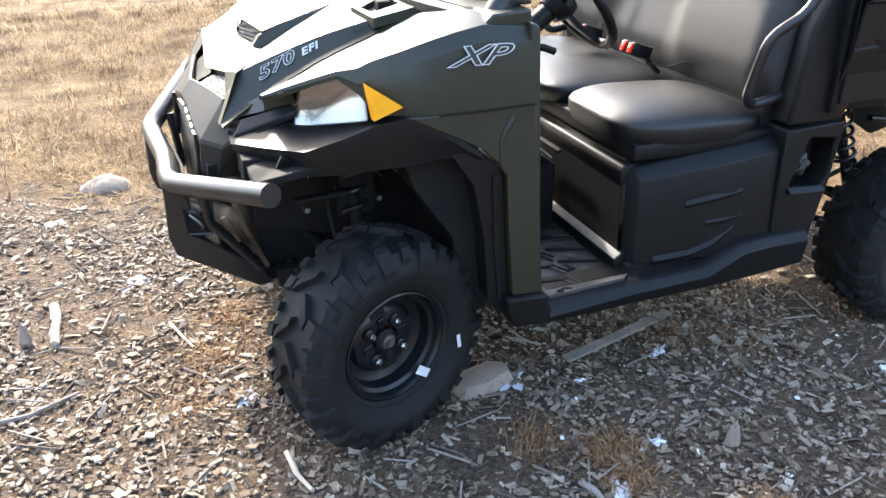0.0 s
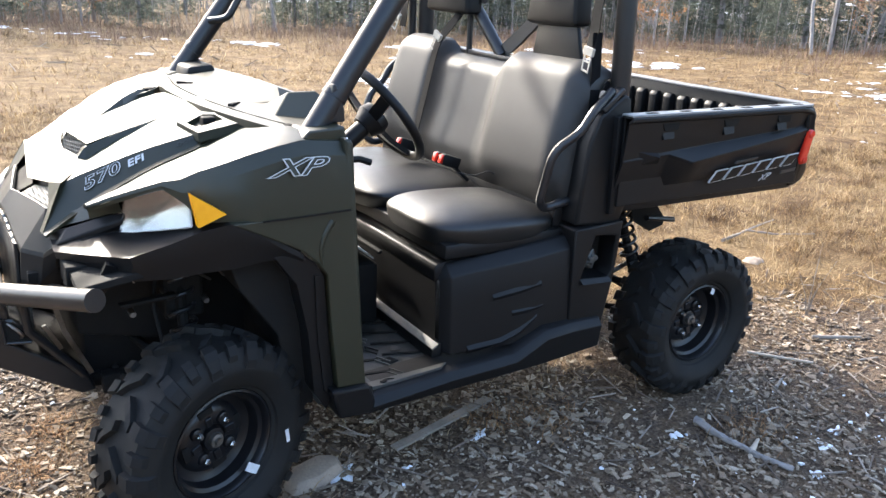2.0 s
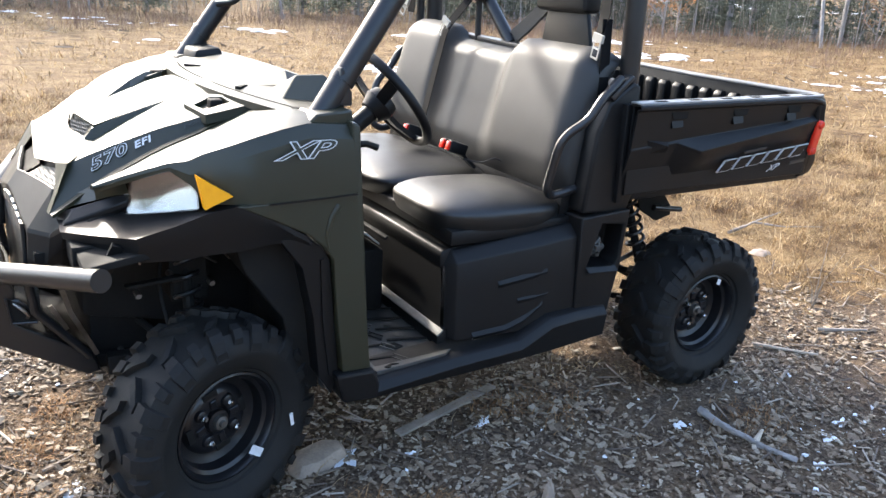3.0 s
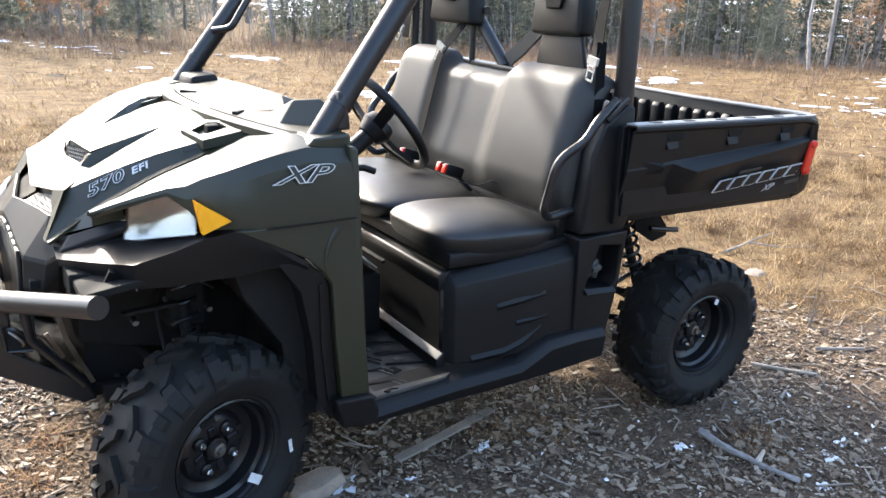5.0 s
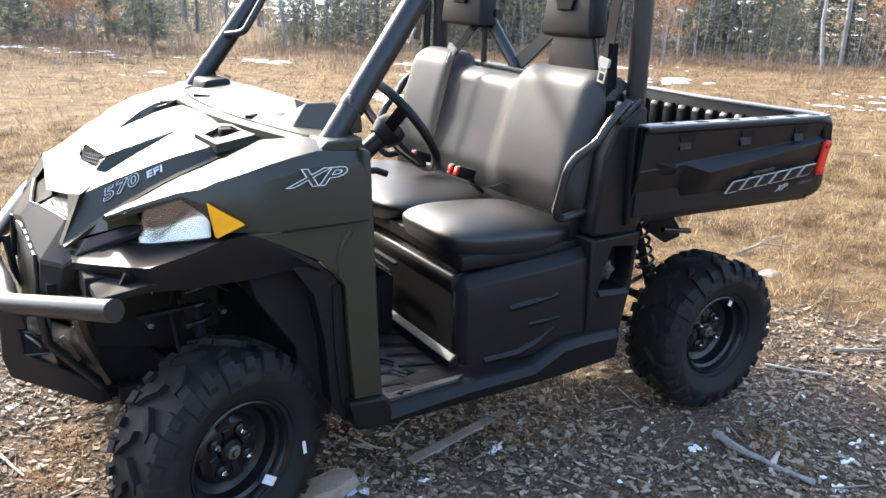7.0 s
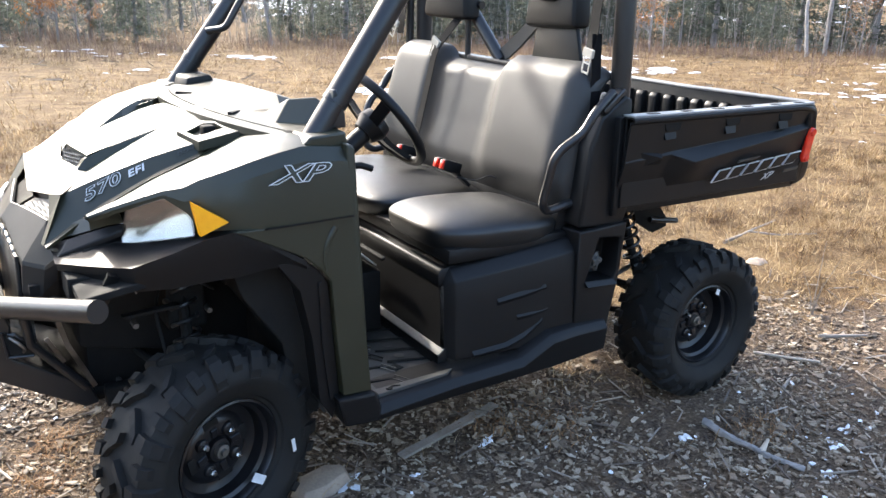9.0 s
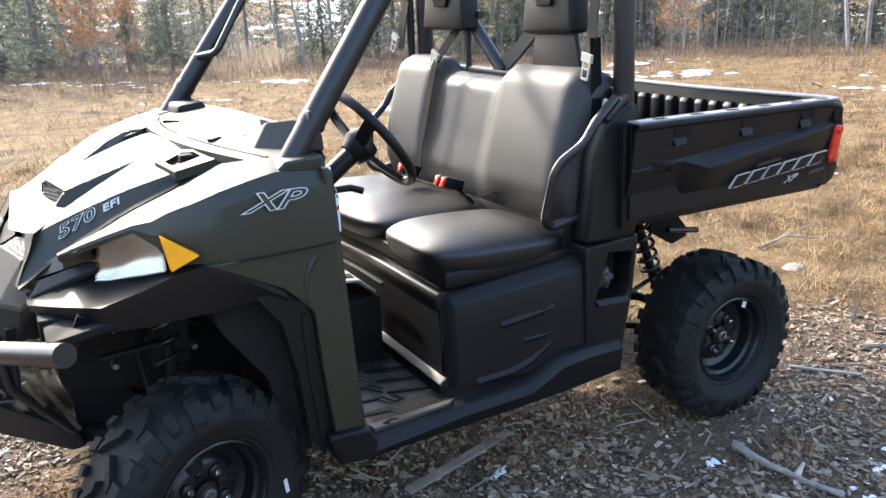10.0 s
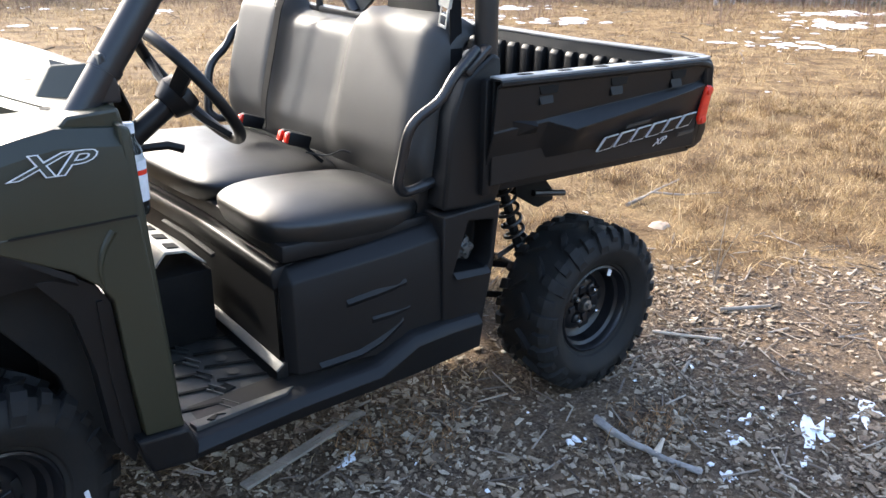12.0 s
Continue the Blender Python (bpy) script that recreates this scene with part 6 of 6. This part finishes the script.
for x, y, s, n in ((0.62, -0.98, 0.05, 520), (0.60, -1.12, 0.04, 300), (0.42, -0.86, 0.05, 260), (-0.42, -0.02, 0.06, 300), (-0.52, -0.30, 0.07, 240), (-0.34, 0.20, 0.05, 200), (2.05, -1.02, 0.07, 220), (1.35, -0.55, 0.09, 300), (1.15, -0.48, 0.07, 200)):
    litter_patch(x, y, s, n)


def blob_mesh(seed, nx=20, ny=20, flat=0.18, ragged=0.45):
    """A low lump with a ragged rim, 1 m across before scaling."""
    verts, faces = [(0, 0, flat)], []
    rings = 6
    for r in range(1, rings + 1):
        s = r / rings
        for j in range(nx):
            a = 2 * math.pi * j / nx
            rad = s * 0.5 * (1 + ragged * noise.noise((math.cos(a) * 1.6 + seed * 7, math.sin(a) * 1.6, seed)) + 0.35 * ragged * noise.noise((math.cos(a) * 5, math.sin(a) * 5, seed + 4)))
            h = flat * (1 - s ** 2.5) * (1 + 0.5 * noise.noise((rad * math.cos(a) * 7, rad * math.sin(a) * 7, seed + 2))) - (0.04 if r == rings else 0)
            verts.append((rad * math.cos(a), rad * math.sin(a), h))
    for j in range(nx):
        faces.append((0, 1 + j, 1 + (j + 1) % nx))
    for r in range(rings - 1):
        for j in range(nx):
            a, b = 1 + r * nx + j, 1 + r * nx + (j + 1) % nx
            faces.append((a, a + nx, b + nx, b))
    return verts, faces


def lump(name, x, y, sx, sy, sz, turn, seed, material, label, category, ragged=0.45, group=""):
    v, f = blob_mesh(seed, ragged=ragged)
    ob = soup(name, [(a * sx, b * sy, c * sz) for a, b, c in v], f, material, smooth=True)
    ob.matrix_world = pose(x, y, ground_height(x, y) + 0.002, 0, 0, turn)
    return tagged(ob, label, category, group)


for i, (x, y, sx, sy, turn) in enumerate(((0.49, -0.55, 0.09, 0.05, 40), (0.56, -1.12, 0.10, 0.045, 70), (0.77, -0.98, 0.05, 0.03, 20), (-0.66, 0.62, 0.12, 0.07, 20), (-0.36, -0.33, 0.09, 0.05, 60), (-1.03, 1.39, 0.10, 0.06, 10), (2.46, -1.39, 0.20, 0.08, 30), (2.21, -1.25, 0.09, 0.05, 70), (2.73, -1.43, 0.16, 0.08, 10), (1.99, -1.35, 0.06, 0.04, 30), (2.34, -1.20, 0.07, 0.03, 15), (1.06, -0.56, 0.06, 0.03, 30))):
    lump("snow_patch", x, y, sx * 1.1, sy * 1.2, 0.022, turn, i + 1, SNOW, "small melting snow patch on wood chips", "snow", 1.2, "snow patches")


def snow_crumbs():
    """Thin leftovers strewn round the patches."""
    spots = [(rng.normal(2.42, 0.28), rng.normal(-1.36, 0.10)) for _ in range(48)] + [(rng.normal(-0.55, 0.22), rng.normal(0.55, 0.22)) for _ in range(26)] + [(rng.uniform(0.4, 3.4), rng.uniform(-1.6, -0.6)) for _ in range(30)]
    c = np.array([(x, y, ground_height(x, y) + 0.006) for x, y in spots])
    k = len(c)
    size = rng.gamma(2.0, 0.006, k).clip(0.005, 0.03)
    sizes = np.stack([size, size * rng.uniform(0.4, 0.9, k), size * 0.25], -1)
    return many("snow_crumbs", c, sizes, rng.uniform(0, 6.3, k), rng.normal(0, 0.2, k), rng.normal(0, 0.2, k), CHIP_V, CHIP_F, SNOW, "crumbs of old snow among wood chips", "snow", 0.25)


snow_crumbs()

slab = prism([(-0.12, -0.05), (-0.03, -0.078), (0.10, -0.06), (0.128, 0.005), (0.07, 0.062), (-0.06, 0.07), (-0.125, 0.02)], -0.02, 0.05, "z", 0.012, 2, warp=lambda x, y, z: (x * (1 - 0.25 * (z > 0)), y * (1 - 0.3 * (z > 0)), z * (0.75 + 0.8 * x) + 0.006 * noise.noise((x * 20, y * 20, z * 20))))
stone = part("field_stone", slab, STONE, None, "", 25)
stone.matrix_world = pose(0.40, -0.52, 0.0, 0, 0, 15)
tagged(stone, "flat angular tan stone lying beside the front wheel", "stone")
board = prism([(-0.10, -0.022), (0.09, -0.026), (0.105, 0.0), (0.085, 0.024), (-0.105, 0.02)], 0.0, 0.014, "z", 0.003, 2)
board = part("wood_offcut", board, GREYWOOD, None, "", 25)
board.matrix_world = pose(0.205, -1.14, 0.012, 0, 3, -22)
tagged(board, "grey split wood offcut on mulch", "wood piece")
lump("field_stone", -0.80, 1.80, 0.26, 0.20, 0.30, 0, 43, STONE, "pale flat stone half sunk in grass", "stone", 0.30)
lump("field_stone", 0.98, -1.06, 0.05, 0.04, 0.4, 0, 44, STONE, "small tan stone on wood chips", "stone", 0.30)
lump("field_stone", -1.05, 0.26, 0.05, 0.05, 0.4, 0, 45, STONE, "small tan stone on wood chips", "stone", 0.30)
lump("field_stone", 3.82, 0.35, 0.17, 0.12, 0.12, 0, 46, STONE, "weathered stone in dry grass", "stone", 0.30)


def stick(name, pts, r, material, label, category="stick", taper=0.5, seg=8, flat=None):
    base = Vector(pts[0])
    z0 = ground_height(base.x, base.y)
    path = rounded_path([(p[0] - base.x, p[1] - base.y, p[2] + ground_height(p[0], p[1]) - z0) for p in pts], 0.05, 3)
    bm = sweep(path, r, seg, taper=taper, flat=flat)
    if not flat:
        for v in bm.verts:
            v.co += Vector([noise.noise(v.co * 30 + Vector((k * 9, r * 900, 0))) for k in range(3)]) * r * 0.5
    ob = part(name, bm, material, None, "", 50)
    ob.location = (base.x, base.y, z0)
    return tagged(ob, label, category)


stick("split_board", [(0.72, -0.505, 0.012), (0.98, -0.434, 0.014), (1.235, -0.362, 0.014)], 0, GREYWOOD, "grey weathered split lath on mulch", "stick", flat=(0.019, 0.005, (0, 0, 1)))
stick("fallen_branch", [(1.888, -0.881, 0.016), (1.865, -0.995, 0.02), (1.861, -1.077, 0.026), (1.879, -1.157, 0.018), (1.932, -1.297, 0.012)], 0.015, BARK, "gnarled grey fallen branch on mulch", "branch", 0.6)
stick("branch_fork", [(1.879, -1.157, 0.02), (1.949, -1.127, 0.035)], 0.013, PALEWOOD, "broken pale branch stub on mulch", "branch", 0.5)
stick("bleached_stick", [(-0.972, 0.50, 0.014), (-0.955, 0.36, 0.018), (-0.952, 0.20, 0.014)], 0.019, PALEWOOD, "curved bleached stick on wood chips", "stick", 0.8)
stick("bleached_stick", [(-0.275, -0.66, 0.012), (-0.27, -0.75, 0.014), (-0.24, -0.84, 0.012)], 0.010, PALEWOOD, "short bleached stick by the front tyre", "stick", 0.7)
stick("dark_stick", [(-1.10, -0.22, 0.01), (-0.98, -0.20, 0.012), (-0.86, -0.13, 0.01)], 0.009, GREYWOOD, "thin dark stick on wood chips", "stick", 0.6)
stick("bleached_stick", [(-0.56, 0.22, 0.01), (-0.52, 0.10, 0.014), (-0.49, 0.03, 0.01)], 0.006, PALEWOOD, "thin bleached stick on wood chips", "stick", 0.6)
stick("bleached_stick", [(-0.42, 0.78, 0.01), (-0.30, 0.72, 0.012), (-0.18, 0.66, 0.01)], 0.008, GREYWOOD, "thin grey stick beside the bumper", "stick", 0.6)
stick("dark_stick", [(0.47, -1.06, 0.01), (0.50, -1.14, 0.012), (0.46, -1.22, 0.01)], 0.010, GREYWOOD, "short dark stick beside snow", "stick", 0.6)
stick("dark_stick", [(3.97, 0.73, 0.02), (4.15, 0.75, 0.035), (4.32, 0.80, 0.03), (4.71, 0.87, 0.04)], 0.012, GREYWOOD, "fallen grey limb in dry grass", "branch", 0.4)
stick("dark_stick", [(4.31, 0.79, 0.03), (4.45, 0.65, 0.02), (4.71, 0.52, 0.03)], 0.009, GREYWOOD, "fallen grey limb in dry grass", "branch", 0.4)
stick("bleached_stick", [(2.62, -0.55, 0.012), (2.74, -0.70, 0.012), (2.80, -0.78, 0.012)], 0.008, PALEWOOD, "pale broken stick on mulch", "stick", 0.7)
stick("bleached_stick", [(2.42, -0.86, 0.012), (2.56, -0.80, 0.014)], 0.008, GREYWOOD, "pale broken stick on mulch", "stick", 0.7)
stick("bleached_stick", [(3.05, -0.60, 0.012), (3.28, -0.72, 0.012)], 0.010, GREYWOOD, "pale broken stick on mulch", "stick", 0.7)


# ---- distance: brush, debris, snow and woods ----
def far_polar(r, a):
    return -0.5 + r * math.cos(radians(a)), -2.7 + r * math.sin(radians(a))


def scatter_far():
    # low russet brush before the woods
    k = 30000
    r = rng.uniform(20, 31, k)
    a = rng.uniform(5, 122, k)
    clump = np.array([noise.noise((ri * 0.25, ai * 0.16, 3)) for ri, ai in zip(r, a)])
    keep = clump + rng.uniform(-0.25, 0.25, k) > -0.05 + (r < 24) * 0.25
    r, a = r[keep], a[keep]
    k = len(r)
    x, y = -0.5 + r * np.cos(np.radians(a)), -2.7 + r * np.sin(np.radians(a))
    c = np.stack([x, y, [ground_height(p, q) for p, q in zip(x, y)]], -1)
    blades("russet_brush", c, rng.uniform(0.2, 0.85, k), rng.uniform(0.005, 0.010, k), rng.uniform(0.1, 0.9, k), rng.uniform(0, 6.3, k), TWIG, "bare russet brush at the field edge", "brush")
    # saplings and grey stems
    k = 7000
    r, a = rng.uniform(28, 52, k), rng.uniform(3, 124, k)
    x, y = -0.5 + r * np.cos(np.radians(a)), -2.7 + r * np.sin(np.radians(a))
    c = np.stack([x, y, [ground_height(p, q) for p, q in zip(x, y)]], -1)
    blades("bare_saplings", c, rng.uniform(0.8, 4.5, k), rng.uniform(0.005, 0.015, k), rng.uniform(0.0, 0.5, k), rng.uniform(0, 6.3, k), GREYTWIG, "thin grey bare saplings at the field edge", "brush")
    # cut branches and slash
    k = 260
    r, a = rng.uniform(14, 26, k), rng.uniform(5, 122, k)
    x, y = -0.5 + r * np.cos(np.radians(a)), -2.7 + r * np.sin(np.radians(a))
    c = np.stack([x, y, [ground_height(p, q) for p, q in zip(x, y)]], -1)
    c[:, 2] += rng.uniform(0.0, 0.05, k)
    sizes = np.stack([rng.uniform(0.10, 0.45, k), rng.uniform(0.006, 0.018, k), rng.uniform(0.006, 0.018, k)], -1)
    many("cut_branches", c, sizes, rng.uniform(0, 6.3, k), rng.normal(0, 0.3, k), rng.normal(0, 0.4, k), CHIP_V, CHIP_F, DEBRIS, "scattered grey cut branches", "branches", 0.1)


scatter_far()


def far_snow():
    verts, faces = [], []
    spots = []
    # broken drifts: each a loose run of small ragged pieces
    for _ in range(150):
        r, a = rng.uniform(14, 27), rng.uniform(8, 118)
        if noise.noise((r * 0.2, a * 0.07, 17)) < -0.05 or (a > 74 and r < 18) or (a > 62 and rng.random() < 0.7):
            continue
        for _k in range(rng.integers(5, 16)):
            spots.append((r + rng.normal(0, 0.35), a + rng.normal(0, 1.6), rng.gamma(1.3, 0.11) + 0.03))
    spots += [(rng.uniform(5, 14), rng.uniform(10, 50), min(0.09, rng.gamma(1.5, 0.025) + 0.02)) for _ in range(34)]
    spots += [(rng.uniform(62, 125), rng.uniform(2, 124), rng.gamma(1.5, 1.0) + 0.5) for _ in range(220)]
    spots += [(rng.uniform(64, 100), rng.normal(68, 0.9), rng.gamma(2.0, 1.6) + 0.5) for _ in range(40)]
    for i, (r, a, wide) in enumerate(spots):
        x, y = far_polar(r, a)
        v, f = blob_mesh(i % 23 + 50, 12, ragged=1.5)
        turn = Matrix.Rotation(radians(a + 90 + rng.normal(0, 25)), 3, "Z")
        b = len(verts)
        for p in v:
            q = turn @ Vector((p[0] * wide, p[1] * wide * 0.7, p[2] * 0.4 * min(wide, 1)))
            verts.append((q.x + x, q.y + y, ground_height(q.x + x, q.y + y) + q.z + 0.015))
        faces += [tuple(j + b for j in g) for g in f]
    return tagged(soup("field_snow", verts, faces, SNOW, smooth=True), "patches of old snow across the field", "snow", kind="stuff")


far_snow()


def trunk_mesh(height, r, lean, seed, seg=7, wander=0.05):
    pts = []
    for i in range(9):
        s = i / 8
        pts.append((lean * s * height + wander * height * noise.noise((s * 2.3, seed, 0)), wander * height * noise.noise((s * 2.3, seed, 7)), s * height - 0.1))
    return pts, sweep(pts, r, seg, taper=0.12)


def build_conifer(seed, height):
    t = thing("conifer_tree", "dark green conifer at the wood edge", "tree", group="wood edge conifers")
    pts, bm = trunk_mesh(height, 0.13, 0.0, seed, wander=0.01)
    part("trunk", bm, BARK, t)
    rs = random.Random(seed)
    verts, faces = [], []
    levels = int(height * 3.4)
    for i in range(levels):
        s = 0.06 + 0.94 * i / levels
        z = height * s
        reach = height * 0.26 * (1 - s) ** 0.8 + 0.12
        for _ in range(rs.randint(5, 8)):
            a = rs.uniform(0, 6.3)
            ln = reach * rs.uniform(0.55, 1.15)
            n = max(3, int(ln / 0.16))
            for q in range(n):
                d = ln * (q + 0.6) / n
                for _k in range(2):
                    cx, cy = math.cos(a) * d + rs.gauss(0, 0.07), math.sin(a) * d + rs.gauss(0, 0.07)
                    cz = z - 0.28 * d + rs.gauss(0, 0.06)
                    b = len(verts)
                    u = Vector((rs.gauss(0, 1), rs.gauss(0, 1), rs.gauss(0, 0.4))).normalized() * rs.uniform(0.10, 0.22)
                    w = Vector((rs.gauss(0, 1), rs.gauss(0, 1), rs.gauss(0, 0.7))).normalized() * rs.uniform(0.05, 0.10)
                    c = Vector((cx, cy, cz))
                    verts += [c - u, c + w, c + u]
                    faces.append((b, b + 1, b + 2))
    soup("crown", verts, faces, SPRUCE, t)
    return t


def branches_of(rs, pts, height, start, count, length, verts, faces, depth=2):
    """Thin three-sided limbs with finer twigs."""
    tips = []

    def limb(p, d, ln, w, level):
        steps = 4
        prev = None
        for i in range(steps + 1):
            s = i / steps
            q = p + d * ln * s + Vector((0, 0, 0.12 * ln * s * s))
            side = d.cross(Vector((0, 0, 1)))
            side = (side if side.length > 0.01 else Vector((1, 0, 0))).normalized()
            up = side.cross(d).normalized()
            ww = w * (1 - 0.8 * s)
            b = len(verts)
            verts.extend([q + side * ww, q - side * ww * 0.5 + up * ww * 0.87, q - side * ww * 0.5 - up * ww * 0.87])
            if prev is not None:
                for j in range(3):
                    faces.append((prev + j, prev + (j + 1) % 3, b + (j + 1) % 3, b + j))
            prev = b
            if level < depth and i in (2, 3, 4):
                for _ in range(2):
                    dd = (d + Vector((rs.gauss(0, 0.6), rs.gauss(0, 0.6), rs.gauss(0.15, 0.4)))).normalized()
                    limb(q, dd, ln * rs.uniform(0.3, 0.55), ww * 0.6, level + 1)
            if level == depth and i == steps:
                tips.append(q)

    for _ in range(count):
        s = rs.uniform(start, 0.98)
        f = s * (len(pts) - 1)
        i = min(int(f), len(pts) - 2)
        p = Vector(pts[i]).lerp(Vector(pts[i + 1]), f - i)
        a = rs.uniform(0, 6.3)
        d = Vector((math.cos(a), math.sin(a), rs.uniform(0.3, 1.1))).normalized()
        limb(p, d, length * height * (1.1 - s) * rs.uniform(0.6, 1.2), 0.028, 1)
    return tips


def build_bare(seed, height, r, pale=False):
    t = thing("bare_tree", "pale grey leafless birch" if pale else "grey leafless deciduous tree at the wood edge", "tree", group="wood edge bare trees")
    rs = random.Random(seed)
    pts, bm = trunk_mesh(height, r, rs.uniform(-0.06, 0.06), seed)
    part("trunk", bm, PALEBARK if pale else BARK, t)
    verts, faces = [], []
    branches_of(rs, pts, height, 0.25, 26, 0.34, verts, faces)
    soup("crown", verts, faces, GREYTWIG, t)
    return t


def build_oak(seed, height):
    t = thing("oak_tree", "young oak holding withered orange-brown leaves", "tree", group="orange leaved oaks")
    rs = random.Random(seed)
    pts, bm = trunk_mesh(height, 0.09, 0.02, seed)
    part("trunk", bm, BARK, t)
    verts, faces = [], []
    tips = branches_of(rs, pts, height, 0.12, 34, 0.36, verts, faces)
    soup("branchwork", verts, faces, GREYTWIG, t)
    lv, lf = [], []
    for p in tips:
        for _ in range(8):
            c = p + Vector((rs.gauss(0, 0.16), rs.gauss(0, 0.16), rs.gauss(0, 0.14)))
            u = Vector((rs.gauss(0, 1), rs.gauss(0, 1), rs.gauss(0, 1))).normalized() * rs.uniform(0.05, 0.10)
            w = u.orthogonal().normalized() * rs.uniform(0.03, 0.06)
            b = len(lv)
            lv += [c - u, c + w, c + u, c - w]
            lf.append((b, b + 1, b + 2, b + 3))
    soup("crown", lv, lf, OAKLEAF, t)
    return t


tree_rng = random.Random(12)


def plant(proto, count, r0, r1, a0=2, a1=126, sizes=(0.75, 1.2)):
    for i in range(count):
        r, a = math.sqrt(tree_rng.uniform(r0 * r0, r1 * r1)), tree_rng.uniform(a0, a1)
        x, y = far_polar(r, a)
        s = tree_rng.uniform(*sizes)
        m = pose(x, y, ground_height(x, y), 0, 0, tree_rng.uniform(0, 360)) @ Matrix.Diagonal((s, s, s, 1))
        copy_thing(proto, m)


def place(proto, r, a, s=1.0):
    x, y = far_polar(r, a)
    proto.matrix_world = pose(x, y, ground_height(x, y)) @ Matrix.Diagonal((s, s, s, 1))


conifers = [build_conifer(101, 9.0), build_conifer(102, 11.5), build_conifer(103, 7.5)]
bares = [build_bare(201, 13, 0.075), build_bare(202, 15, 0.095), build_bare(203, 11, 0.055), build_bare(204, 12, 0.06, True)]
oaks = [build_oak(301, 6.0), build_oak(302, 7.0)]
for c in conifers:
    plant(c, 15, 34, 58)
    plant(c, 20, 28, 42, sizes=(0.28, 0.55))
for a, r in ((86.8, 30), (89, 28), (92, 28), (96, 26), (66.5, 36), (65, 33), (63.8, 38), (60, 36), (55.5, 32), (54.2, 35), (51.5, 37), (48, 36), (41.2, 34), (39.8, 32), (38.4, 35), (34.6, 33), (32.8, 36), (29, 35), (26, 34), (22, 33), (18, 34)):
    x, y = far_polar(r, a)
    copy_thing(conifers[int(a) % 3], pose(x, y, ground_height(x, y), 0, 0, a * 31) @ Matrix.Diagonal((1, 1, 0.9, 1)))
for b in bares:
    plant(b, 18, 31, 64)
for a, r, z in ((82.2, 27, 0.5), (83.4, 28, 0.62), (81.4, 30, 0.45), (84.4, 29, 0.5), (43.9, 27, 0.55), (43.0, 28, 0.45), (44.8, 30, 0.42), (31, 31, 0.4), (20, 31, 0.5)):
    x, y = far_polar(r, a)
    copy_thing(oaks[int(a) % 2], pose(x, y, ground_height(x, y), 0, 0, a * 57) @ Matrix.Diagonal((z * 0.72, z * 0.72, z, 1)))
# the woods go round behind the viewer, past open ground
for c in conifers:
    plant(c, 20, 30, 44, 172, 352, (1.0, 1.5))
for b in bares:
    plant(b, 8, 28, 42, 168, 354, (0.9, 1.2))
place(conifers[0], 30, 100)
place(conifers[1], 34, 108)
place(conifers[2], 30, 14)
place(bares[0], 28, 33)
place(bares[1], 30, 24)
place(bares[2], 29, 70)
place(bares[3], 27, 34)
place(oaks[0], 33, 112)
place(oaks[1], 36, 8)

# a leafless seedling in the grass
seedling = thing("twig_seedling", "small leafless twig seedling in dry grass", "plant", (3.31, -0.39, ground_height(3.31, -0.39)))
for k, (dx, dy, h) in enumerate(((0.02, 0.0, 0.42), (0.10, 0.05, 0.30), (-0.09, 0.03, 0.26), (0.05, -0.08, 0.34), (-0.04, -0.06, 0.22))):
    part("stem", sweep(rounded_path([(0, 0, -0.01), (dx * 0.25, dy * 0.25, h * 0.45), (dx, dy, h)], 0.05), 0.0035, 6, taper=0.3), GREYWOOD, seedling)
